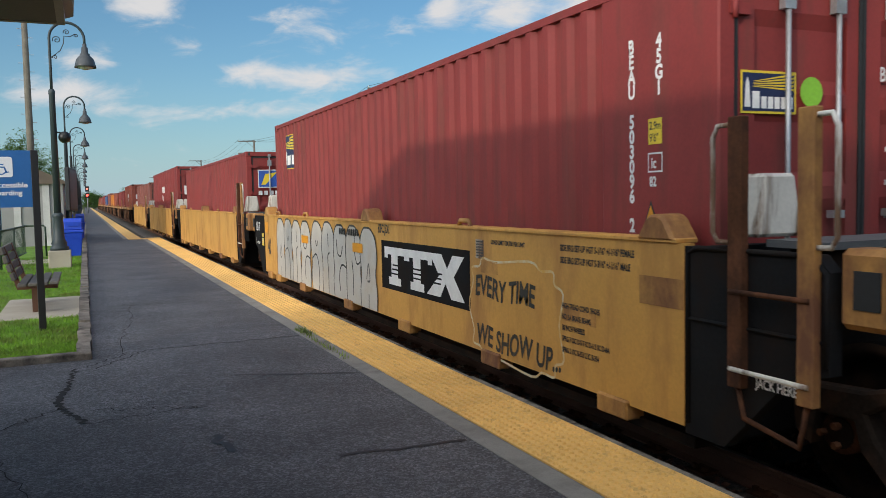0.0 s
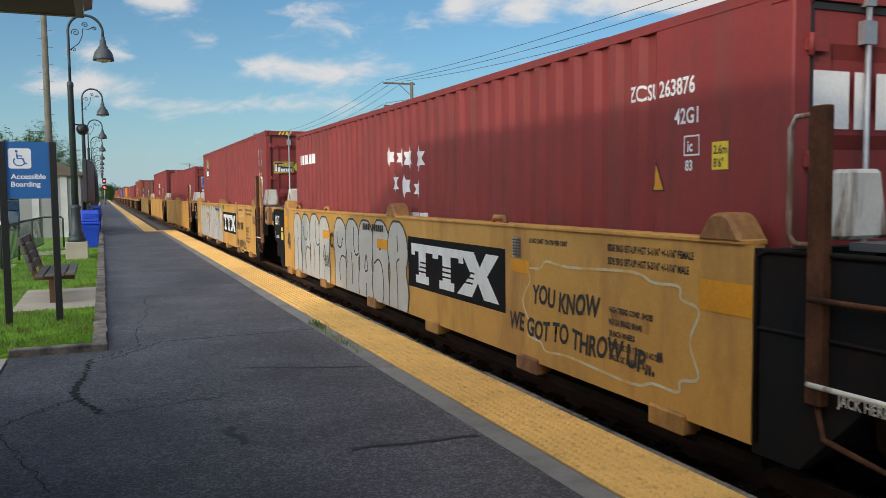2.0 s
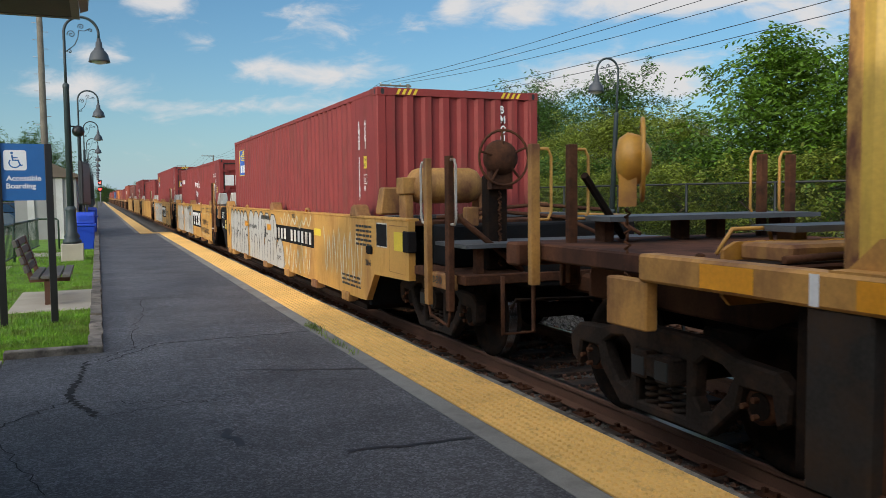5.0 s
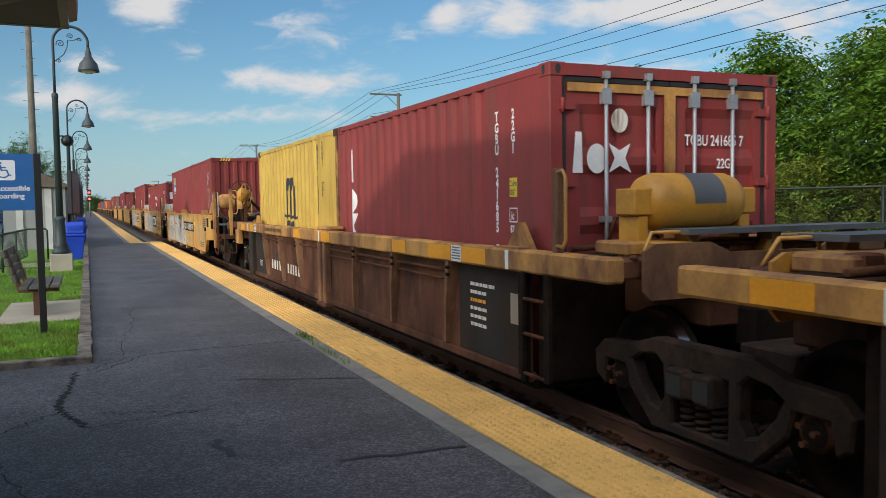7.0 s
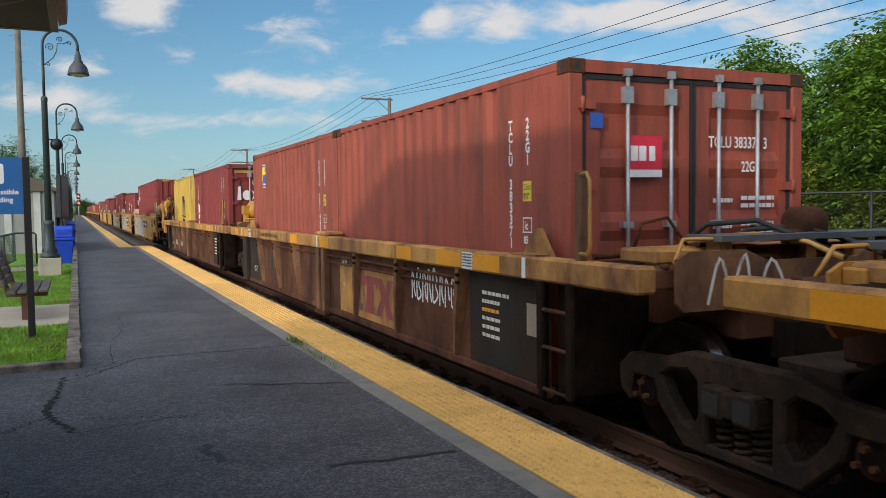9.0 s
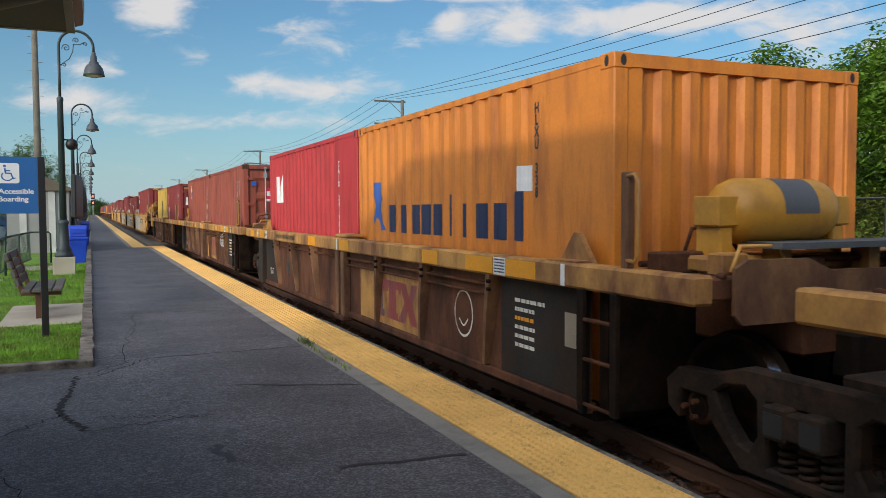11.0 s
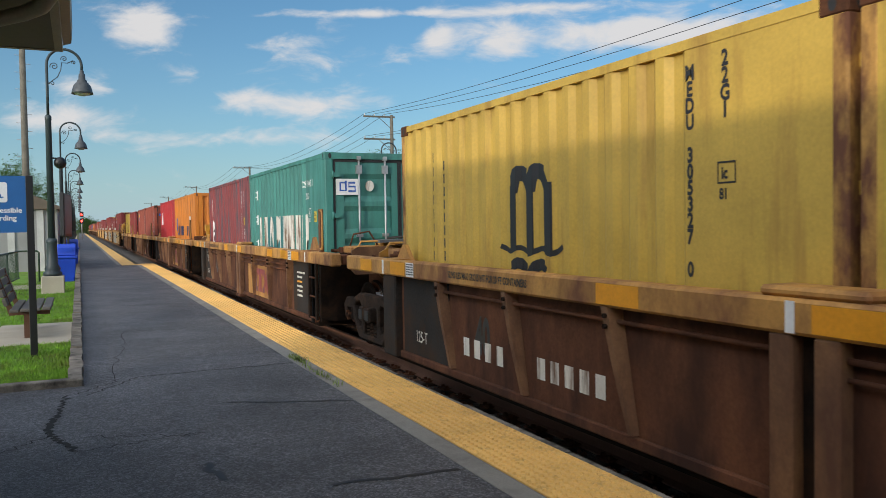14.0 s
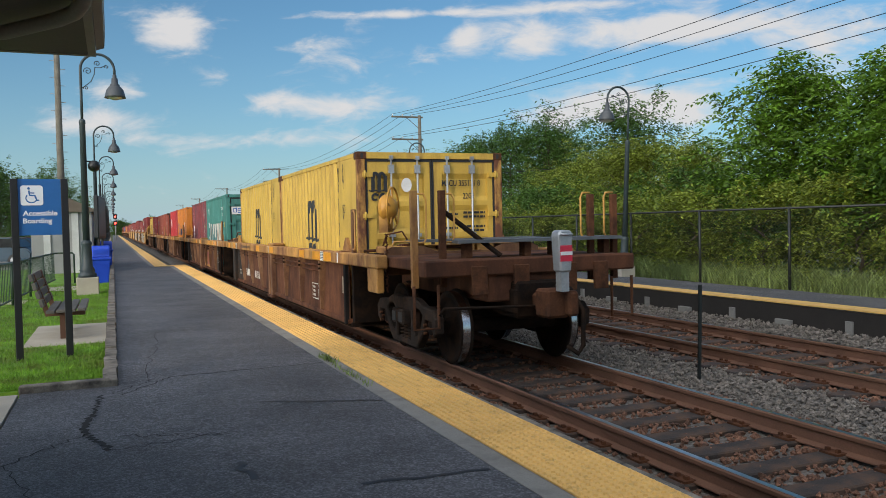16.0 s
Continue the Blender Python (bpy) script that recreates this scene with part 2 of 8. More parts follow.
def pipe(bm, pts, r, n=8):
    """A round bar along a bent line."""
    pts = [Vector(p) for p in pts]
    rings = []
    for i, p in enumerate(pts):
        d = (pts[min(i + 1, len(pts) - 1)] - pts[max(i - 1, 0)]).normalized()
        q = d.to_track_quat("Z", "Y")
        rings.append([bm.verts.new(p + q @ Vector((r * math.cos(2 * math.pi * k / n), r * math.sin(2 * math.pi * k / n), 0))) for k in range(n)])
    for ra, rb in zip(rings, rings[1:]):
        off = min(range(n), key=lambda o: sum((ra[k].co - rb[(k + o) % n].co).length for k in range(0, n, 2)))
        for k in range(n):
            f = bm.faces.new((ra[k], ra[(k + 1) % n], rb[(k + 1 + off) % n], rb[(k + off) % n]))
            f.smooth = True
    bm.faces.new(rings[0][::-1])
    bm.faces.new(rings[-1])


def slab(bm, outline, axis, lo, hi):
    """A flat outline (2D points) drawn out along an axis from lo to hi."""
    def p3(p, h):
        return (h, p[0], p[1]) if axis == "x" else (p[0], h, p[1]) if axis == "y" else (p[0], p[1], h)
    a = [bm.verts.new(p3(p, lo)) for p in outline]
    b = [bm.verts.new(p3(p, hi)) for p in outline]
    bm.faces.new(a[::-1])
    bm.faces.new(b)
    for i in range(len(a)):
        bm.faces.new((a[i], a[(i + 1) % len(a)], b[(i + 1) % len(a)], b[i]))


def lathe(bm, profile, centre=(0, 0, 0), n=20, axis="z"):
    """A turned body: profile of (radius, height)."""
    c = Vector(centre)
    rings = []
    for r, h in profile:
        ring = []
        for i in range(n):
            a = 2 * math.pi * i / n
            p = Vector((r * math.cos(a), r * math.sin(a), h))
            if axis == "x":
                p = Vector((p.z, p.x, p.y))
            elif axis == "y":
                p = Vector((p.x, p.z, p.y))
            ring.append(bm.verts.new(c + p))
        rings.append(ring)
    for ra, rb in zip(rings, rings[1:]):
        for i in range(n):
            f = bm.faces.new((ra[i], ra[(i + 1) % n], rb[(i + 1) % n], rb[i]))
            f.smooth = True
    bm.faces.new(rings[0][::-1])
    bm.faces.new(rings[-1])


def bevel(bm, width, segments=1):
    bmesh.ops.bevel(bm, geom=bm.edges[:], offset=width, segments=segments, affect="EDGES", clamp_overlap=True)


def mesh_of(name, bm, material):
    bmesh.ops.recalc_face_normals(bm, faces=bm.faces[:])
    me = bpy.data.meshes.new(name)
    bm.to_mesh(me)
    bm.free()
    me.materials.append(material)
    return me


def part(name, bm, material, parent=None, label="", kind=""):
    ob = new(name, mesh_of(name, bm, material))
    ob.parent = parent
    if label or kind:
        tagged(ob, label, kind=kind)
    return ob


def share(name, mesh, parent, m):
    ob = new(name, mesh)
    ob.parent = parent
    ob.matrix_basis = m
    return ob


def thing(name, label, category, group="", m=None, kind=""):
    ob = tagged(new(name), label, category, group, kind)
    ob.empty_display_size = 0.2
    if m is not None:
        ob.matrix_basis = m
    return ob


def structure(name, bm, material, label, category=""):
    ob = new(name, mesh_of(name, bm, material))
    return tagged(ob, label, category, kind="structure")


def letters(text, size, squeeze=1.0, bold=0.0, spacing=1.0):
    """The built-in font as a bmesh in the x-y plane, lower left at the origin; returns it and its width and height."""
    cu_ = bpy.data.curves.new("text", "FONT")
    cu_.body, cu_.size, cu_.offset, cu_.space_character, cu_.resolution_u = text, size, bold, spacing, 3
    ob = bpy.data.objects.new("text", cu_)
    me = ob.to_mesh()
    bm = bmesh.new()
    bm.from_mesh(me)
    ob.to_mesh_clear()
    bpy.data.objects.remove(ob)
    xs, ys = [v.co.x for v in bm.verts], [v.co.y for v in bm.verts]
    x0, y0 = min(xs), min(ys)
    for v in bm.verts:
        v.co.x, v.co.y = (v.co.x - x0) * squeeze, v.co.y - y0
    return bm, (max(xs) - x0) * squeeze, max(ys) - y0


def on_side(bm, y0, z0, x):
    """Turns lettering onto a surface that faces -x, reading towards -y."""
    for v in bm.verts:
        v.co = Vector((x, y0 - v.co.x, z0 + v.co.y))
    return bm


def on_end(bm, x0, z0, y):
    """Turns lettering onto a surface that faces -y."""
    for v in bm.verts:
        v.co = Vector((x0 + v.co.x, y, z0 + v.co.y))
    return bm


def rect(w, h, x=0.0, y=0.0, bm=None):
    bm = bm or bmesh.new()
    bm.faces.new([bm.verts.new(p) for p in ((x, y, 0), (x + w, y, 0), (x + w, y + h, 0), (x, y + h, 0))])
    return bm


def poly(pts, bm=None):
    bm = bm or bmesh.new()
    f = bm.faces.new([bm.verts.new((p[0], p[1], 0)) for p in pts])
    bmesh.ops.triangulate(bm, faces=[f])
    return bm


def stroke(pts, w, bm=None, closed=False, smooth=4):
    """A painted line of width w along 2D points, rounded between them."""
    bm = bm or bmesh.new()
    p = [Vector(q).to_2d() for q in pts]
    if smooth > 1:
        fine = []
        n = len(p)
        last = n if closed else n - 1
        for i in range(last):
            a, b, c, d = (p[(i + k) % n] if closed else p[max(0, min(n - 1, i + k))] for k in (-1, 0, 1, 2))
            for s in range(smooth):
                t = s / smooth
                fine.append(0.5 * (2 * b + (c - a) * t + (2 * a - 5 * b + 4 * c - d) * t * t + (3 * b - a - 3 * c + d) * t ** 3))
        if not closed:
            fine.append(p[-1])
        p = fine
    n = len(p)
    rows = []
    for i in range(n):
        d = (p[(i + 1) % n] - p[i - 1]) if closed else (p[min(i + 1, n - 1)] - p[max(i - 1, 0)])
        d = d.normalized() if d.length else Vector((1, 0))
        s = Vector((-d.y, d.x)) * w / 2
        rows.append((bm.verts.new((*(p[i] + s), 0)), bm.verts.new((*(p[i] - s), 0))))
    for i in range(n if closed else n - 1):
        a, b = rows[i], rows[(i + 1) % n]
        bm.faces.new((a[0], a[1], b[1], b[0]))
    return bm


# ---------------------------------------------------------------- moving train: how far it has gone
def gone(t):
    q = t / 16
    return 119.64 * q - 0.99 * q * q + 1.54 * q ** 3


RAIL_Z = -0.16
TRACK_X = 4.68
KEYED = []


def on_train(ob, s, z=0.0):
    """Sets a thing at its place s along the train, and notes it to be keyed."""
    KEYED.append((ob, s, z))
    ob.matrix_basis = pose(TRACK_X, s, RAIL_Z + z)
    return ob


# ---------------------------------------------------------------- containers
PITCH, DEEP = 0.279, 0.036
FRACS = (0.0, 0.30, 0.50, 0.80, 1.0)
DEPTH = (0.0, 0.0, 1.0, 1.0, 0.0)


def corr_setup(length):
    span = length - 0.16 - 1.10
    n = round(span / PITCH)
    return -length / 2 + 1.10, span / n, n


def breaks(length):
    a, p, n = corr_setup(length)
    pts = [(-length / 2 + 0.02, 0.0)]
    for i in range(n):
        for f, d in zip(FRACS[:-1], DEPTH[:-1]):
            pts.append((a + (i + f) * p, d * DEEP))
    pts += [(a + n * p, 0.0), (length / 2 - 0.02, 0.0)]
    return pts


def depth_at(pts, y):
    for (y0, d0), (y1, d1) in zip(pts, pts[1:]):
        if y0 <= y <= y1:
            return d0 + (d1 - d0) * (y - y0) / max(1e-9, y1 - y0)
    return 0.0


def wrap(bm, length, x=-1.214):
    """Lays a flat marking on the corrugated side."""
    pts = breaks(length)
    lo, hi = min(v.co.y for v in bm.verts), max(v.co.y for v in bm.verts)
    for y, _ in pts:
        if lo < y < hi:
            bmesh.ops.bisect_plane(bm, geom=bm.verts[:] + bm.edges[:] + bm.faces[:], plane_co=(0, y, 0), plane_no=(0, 1, 0))
    for v in bm.verts:
        v.co.x = x - 0.003 + depth_at(pts, v.co.y)
    return bm


def corr_sheet(bm, pts, z0, z1, place):
    rows = [(bm.verts.new(place(u, d, z0)), bm.verts.new(place(u, d, z1))) for u, d in pts]
    for a, b in zip(rows, rows[1:]):
        bm.faces.new((a[0], b[0], b[1], a[1]))


CACHE = {}


def container_mesh(key, length, height, mat, doors):
    """The meshes of a freight container, by size and colour."""
    if key in CACHE:
        return CACHE[key]
    L, H, out = length / 2, height, []
    pts = breaks(length)
    for sx, nm in ((-1, "side_panel"), (1, "side_panel")):
        bm = bmesh.new()
        corr_sheet(bm, pts, 0.14, H - 0.05, lambda u, d, z: (sx * (1.214 - d), u, z))
        corr_sheet(bm, pts, 0.14, H - 0.05, lambda u, d, z: (sx * (1.208 - d), u, z))
        out.append((nm, mesh_of(nm, bm, M[mat]), ""))
    bm = bmesh.new()
    n = 2 * int(length / 0.42)
    corr_sheet(bm, [(-L + 0.1 + (2 * L - 0.2) * i / n, 0.018 * (i // 1 % 2)) for i in range(n + 1)], -1.18, 1.18, lambda u, d, z: (z, u, H - 0.012 - d))
    box(bm, -1.18, 1.18, -L + 0.1, L - 0.1, H - 0.06, H - 0.045)
    out.append(("roof_panel", mesh_of("roof_panel", bm, M[mat]), ""))
    bm = bmesh.new()
    box(bm, -1.15, 1.15, -L + 0.1, L - 0.1, 0.12, 0.15)
    out.append(("floor_panel", mesh_of("floor_panel", bm, M["rust"]), ""))
    for sx in (-1, 1):
        bm = bmesh.new()
        box(bm, sx * 1.219, sx * 1.16, -L + 0.16, L - 0.16, H - 0.075, H - 0.012)
        out.append(("top_rail", mesh_of("top_rail", bm, M[mat]), ""))
        bm = bmesh.new()
        box(bm, sx * 1.219, sx * 1.16, -L + 0.16, L - 0.16, 0.02, 0.15)
        out.append(("bottom_rail", mesh_of("bottom_rail", bm, M[mat]), ""))
        for sy in (-1, 1):
            bm = bmesh.new()
            box(bm, sx * 1.219, sx * 1.09, sy * L, sy * (L - 0.10), 0.11, H - 0.11)
            bevel(bm, 0.012)
            out.append(("corner_post", mesh_of("corner_post", bm, M["rusty_yellow"] if mat == "yellow_box" else M[mat]), ""))
            for z0 in (0.0, H - 0.118):
                bm = bmesh.new()
                box(bm, sx * 1.222, sx * 1.06, sy * (L + 0.003), sy * (L - 0.178), z0, z0 + 0.118)
                bevel(bm, 0.010)
                out.append(("corner_casting", mesh_of("corner_casting", bm, M["rust"] if mat in ("yellow_box", "brown") else M[mat]), ""))
                # flat black ovals paint the dark inside of the casting holes
                for face in (0, 1):
                    bm = bmesh.new()
                    ring = []
                    for i in range(12):
                        a = 2 * math.pi * i / 12
                        u, w = 0.026 * math.cos(a), 0.042 * math.sin(a)
                        ring.append(bm.verts.new((sx * 1.2235, sy * (L - 0.09) + u, z0 + 0.06 + w) if face else (sx * 1.14 + u, sy * (L + 0.0045), z0 + 0.06 + w)))
                    bm.faces.new(ring)
                    out.append(("casting_hole", mesh_of("casting_hole", bm, M["rubber"]), ""))
    ends = (-1, 1)
    for sy in ends:
        bm = bmesh.new()
        box(bm, -1.09, 1.09, sy * L, sy * (L - 0.09), H - 0.105, H - 0.008)
        out.append(("end_header", mesh_of("end_header", bm, M[mat]), ""))
        bm = bmesh.new()
        box(bm, -1.09, 1.09, sy * L, sy * (L - 0.09), 0.01, 0.14)
        out.append(("end_sill", mesh_of("end_sill", bm, M[mat]), ""))
        door_here = (sy < 0) == doors
        if not door_here:
            bm = bmesh.new()
            q = [(-1.1, 0.0)]
            for i in range(8):
                q += [(-1.06 + 0.265 * i + 0.265 * f, 0.045 * d) for f, d in ((0.02, 0), (0.36, 0), (0.5, 1), (0.86, 1))]
            q += [(1.06, 0.0), (1.1, 0.0)]
            corr_sheet(bm, q, 0.13, H - 0.1, lambda u, d, z: (u, sy * (L - 0.012 - d), z))
            out.append(("front_panel", mesh_of("front_panel", bm, M[mat]), ""))
            continue
        for sx in (-1, 1):
            bm = bmesh.new()
            y = sy * (L - 0.045)
            yo, yi = sy * (L - 0.03), sy * (L - 0.066)
            rows = [(0.16, yo), (0.30, yo)]
            z0, z1 = 0.30, H - 0.28
            k = 4
            step = (z1 - z0) / k
            for i in range(k):
                b = z0 + i * step
                rows += [(b + 0.04 * step, yo), (b + 0.20 * step, yi), (b + 0.74 * step, yi), (b + 0.90 * step, yo)]
            rows += [(H - 0.125, yo)]
            xa, xb = sorted((sx * 0.022, sx * 1.075))
            inner = [(xa, xa + 0.16), (xa + 0.16, xb - 0.11), (xb - 0.11, xb)]
            for c, (u0, u1) in enumerate(inner):
                vs = [(bm.verts.new((u0, yo if c != 1 else r[1], r[0])), bm.verts.new((u1, yo if c != 1 else r[1], r[0]))) for r in rows]
                for a, b in zip(vs, vs[1:]):
                    bm.faces.new((a[0], a[1], b[1], b[0]))
            for u in (inner[1][0], inner[1][1]):
                for r0, r1 in zip(rows, rows[1:]):
                    pp = [(u, yo, r0[0]), (u, yo, r1[0]), (u, r1[1], r1[0]), (u, r0[1], r0[0])]
                    pp = [p for i, p in enumerate(pp) if p not in pp[:i]]
                    if len(pp) > 2:
                        bm.faces.new([bm.verts.new(p) for p in pp])
            bmesh.ops.remove_doubles(bm, verts=bm.verts[:], dist=0.0005)
            out.append(("door", mesh_of("door", bm, M[mat]), ""))
            bm = bmesh.new()
            ys = sorted((sy * (L - 0.034), sy * (L - 0.018)))
            box(bm, *sorted((sx * 0.004, sx * 0.03)), *ys, 0.15, H - 0.115)
            box(bm, *sorted((sx * 0.03, sx * 1.08)), *ys, H - 0.15, H - 0.112)
            box(bm, *sorted((sx * 1.055, sx * 1.085)), *ys, 0.15, H - 0.15)
            out.append(("door_gasket", mesh_of("door_gasket", bm, M["rubber"]), ""))
            for u in (0.25, 0.68):
                bm = bmesh.new()
                rod(bm, (sx * u, sy * (L + 0.012), 0.10), (sx * u, sy * (L + 0.012), H - 0.06), 0.017, n=10)
                for z in (0.12, H - 0.09):
                    box(bm, sx * u - 0.03, sx * u + 0.03, *sorted((sy * (L - 0.02), sy * (L + 0.035))), z - 0.03, z + 0.03)
                box(bm, sx * u - 0.045, sx * u + 0.045, *sorted((sy * (L - 0.02), sy * (L + 0.03))), H - 0.33, H - 0.20)
                for z in (0.5, 1.3):
                    box(bm, sx * u - 0.05, sx * u + 0.05, *sorted((sy * (L - 0.03), sy * (L + 0.025))), z - 0.025, z + 0.025)
                out.append(("lock_rod", mesh_of("lock_rod", bm, M["steel"]), "galvanised lock rod with brackets"))
                bm = bmesh.new()
                box(bm, sx * u - 0.02, sx * u + (0.36 if sx * u < 0 else 0.3) * 0.8, *sorted((sy * (L + 0.012), sy * (L + 0.026))), 0.86 + u * 0.1, 0.89 + u * 0.1)
                out.append(("lock_handle", mesh_of("lock_handle", bm, M["steel"]), ""))
            for i in range(4):
                bm = bmesh.new()
                z = 0.35 + i * (H - 0.7) / 3
                box(bm, *sorted((sx * 0.98, sx * 1.14)), *sorted((sy * (L - 0.03), sy * (L + 0.012))), z - 0.035, z + 0.035)
                rod(bm, (sx * 1.10, sy * (L + 0.008), z - 0.06), (sx * 1.10, sy * (L + 0.008), z + 0.06), 0.018, n=8)
                out.append(("door_hinge", mesh_of("door_hinge", bm, M[mat]), ""))
    CACHE[key] = out
    return out


GROUP_BOX = "containers on the train"
FLOOR_Z = 0.295


def container(length, height, mat, doors, s, label, name="shipping_container"):
    ob = thing(name, label, "container", GROUP_BOX)
    for nm, me, lab in container_mesh((length, height, mat, doors), length, height, mat, doors):
        p = new(nm, me)
        p.parent = ob
        if lab:
            tagged(p, lab)
    ob["box_length"], ob["box_height"] = length, height
    return on_train(ob, s, FLOOR_Z)


def side_mark(ob, bm, y0, z0, mat, name="marking", label="", flat=False):
    """A marking on the side of a container; y0 from its front end, z0 from its floor."""
    L = ob["box_length"]
    on_side(bm, L / 2 - y0, z0, -1.2165)
    if not flat:
        wrap(bm, L)
    return part(name, bm, M[mat], ob, label)


def end_mark(ob, bm, x0, z0, mat, name="marking", label="", lift=0.0):
    on_end(bm, x0, z0, -ob["box_length"] / 2 + 0.022 - lift)
    return part(name, bm, M[mat], ob, label)


def column(ob, text, y, top, size, mat, slot=0.101):
    """Characters set one under another down the side."""
    z = top
    for ch in text:
        if ch != " ":
            bm, w, h = letters(ch, size * 0.86, 0.85, 0.005)
            side_mark(ob, bm, y - w / 2, z - h, mat, "character")
        z -= slot


def bars(rows, w, h, gap, seed):
    """Unreadable small print as plain bars."""
    rnd = random.Random(seed)
    bm = bmesh.new()
    for i in range(rows):
        x = 0.0
        while x < w * 0.95:
            k = min(w - x, rnd.uniform(0.12, 0.3) * w)
            rect(k * 0.86, h, x, -i * (h + gap), bm)
            x += k
    return bm


# ================================================================ setting
EDGE_X, TACT_X, CONC_X = 3.02, 2.43, 2.26
STEP_Y, STEP_DX = 38.3, 0.78
FAR = 420.0
M["asphalt"] = paint("weathered_asphalt", (0.082, 0.082, 0.089), 0.70, var=0.30, scale=0.9, fine=70, bump=1.0, size=0.010)


def stony(m, cells, low, high):
    """Lets single stones of the aggregate show, each with its own tone."""
    n, l = m.node_tree.nodes, m.node_tree.links
    bs = n["Principled BSDF"]
    src = bs.inputs["Base Color"].links[0].from_socket
    tc = n.new("ShaderNodeTexCoord")
    for scale, lo, hi in ((cells, low, high), (cells * 0.22, 0.86, 1.14)):
        vo = n.new("ShaderNodeTexVoronoi")
        vo.inputs["Scale"].default_value = scale
        l.new(tc.outputs["Object"], vo.inputs["Vector"])
        sp = n.new("ShaderNodeSeparateXYZ")
        l.new(vo.outputs["Color"], sp.inputs[0])
        pw = n.new("ShaderNodeMath")
        pw.operation = "POWER"
        l.new(sp.outputs[0], pw.inputs[0])
        pw.inputs[1].default_value = 2.2 if scale == cells else 1.0
        mr = n.new("ShaderNodeMapRange")
        l.new(pw.outputs[0], mr.inputs[0])
        mr.inputs[3].default_value, mr.inputs[4].default_value = lo, hi
        sc = n.new("ShaderNodeVectorMath")
        sc.operation = "SCALE"
        l.new(src, sc.inputs[0])
        l.new(mr.outputs[0], sc.inputs["Scale"])
        src = sc.outputs[0]
    l.new(src, bs.inputs["Base Color"])


stony(M["asphalt"], 72.0, 0.66, 1.95)
M["seal"] = paint("crack_seal", (0.022, 0.022, 0.023), 0.6, fine=80)
M["crack"] = paint("open_crack", (0.012, 0.012, 0.012), 0.9)
M["concrete"] = paint("platform_concrete", (0.24, 0.23, 0.21), 0.85, var=0.16, scale=1.5, fine=110, bump=0.4, dirt=(0.13, 0.12, 0.11), amount=0.35)
M["tactile"] = paint("yellow_tactile_paving", (0.76, 0.465, 0.14), 0.65, var=0.10, scale=2, fine=60, bump=0.1, dirt=(0.34, 0.21, 0.08), amount=0.13, dscale=7, island=-0.06)
M["timber"] = paint("weathered_timber", (0.20, 0.175, 0.145), 0.9, var=0.3, scale=3, fine=70, bump=0.6, dirt=(0.05, 0.045, 0.04), amount=0.4, dscale=5)
M["tie"] = paint("creosoted_tie", (0.040, 0.030, 0.025), 0.85, var=0.3, scale=4, fine=60, bump=0.6, dirt=(0.11, 0.06, 0.035), amount=0.35, dscale=4)
M["rail_side"] = paint("rusty_rail", (0.14, 0.066, 0.038), 0.75, var=0.2, fine=80, bump=0.3)
M["rail_top"] = paint("worn_rail_head", (0.50, 0.49, 0.48), 0.28, metal=1.0, var=0.12)
M["ballast"] = paint("grey_ballast", (0.18, 0.155, 0.13), 0.9, var=0.25, scale=9, fine=60, bump=1.0, size=0.02, island=0.45)
M["ballast_red"] = paint("rust_stained_ballast", (0.165, 0.080, 0.048), 0.9, var=0.25, scale=9, fine=60, bump=1.0, size=0.02, island=0.45)
M["soil"] = paint("ballast_bed", (0.10, 0.085, 0.07), 0.95, var=0.3, scale=5, fine=40, bump=1.0, size=0.03, dirt=(0.2, 0.18, 0.16), amount=0.5, dscale=22)
M["grass"] = paint("lawn_grass", (0.130, 0.275, 0.014), 0.8, var=0.3, scale=1.3, fine=30, bump=0.8, size=0.02, dirt=(0.12, 0.13, 0.03), amount=0.3, dscale=2, island=0.35)
M["tall_grass"] = paint("tall_weeds", (0.19, 0.25, 0.07), 0.8, var=0.3, island=0.4)
M["slab"] = paint("pale_concrete_slab", (0.40, 0.36, 0.29), 0.85, var=0.1, fine=90, bump=0.3)
M["earth"] = paint("rough_ground", (0.085, 0.095, 0.035), 0.95, var=0.35, scale=0.6, fine=8, bump=1.0, size=0.05, dirt=(0.11, 0.10, 0.06), amount=0.35, dscale=0.7)

# ground sheet out to the horizon, under everything
bm = bmesh.new()
bmesh.ops.create_grid(bm, x_segments=40, y_segments=40, size=2500)
for v in bm.verts:
    v.co.z = -0.62
structure("ground", bm, M["earth"], "rough green ground reaching the horizon", "ground")

# railway bed
bm = bmesh.new()
slab(bm, [(3.0, -0.6), (3.0, -0.37), (10.0, -0.37), (10.3, -0.6)], "y", -30, FAR)
structure("track_bed", bm, M["soil"], "bed of crushed stone under two tracks", "ballast")


def rail_profile():
    h = 0.17
    half = [(0.070, 0), (0.070, 0.012), (0.012, 0.032), (0.010, 0.115), (0.034, 0.130), (0.036, 0.158), (0.026, h)]
    return half + [(-x, z) for x, z in half[::-1]]


def rail(x, name):
    ob = thing(name, "rusty steel rail with a shiny worn head", "rail", "rails of the two tracks", pose(x, 0, RAIL_Z - 0.17), "")
    bm = bmesh.new()
    slab(bm, rail_profile(), "y", -30, FAR)
    part("rail_body", bm, M["rail_side"], ob, "rust-brown web and foot")
    bm = bmesh.new()
    box(bm, -0.022, 0.026, -30, FAR, 0.168, 0.1725)
    part("rail_head", bm, M["rail_top"], ob, "polished running surface")


TRACKS = (TRACK_X, 8.33)
for tx in TRACKS:
    for sx in (-0.7525, 0.7525):
        rail(tx + sx, "rail")

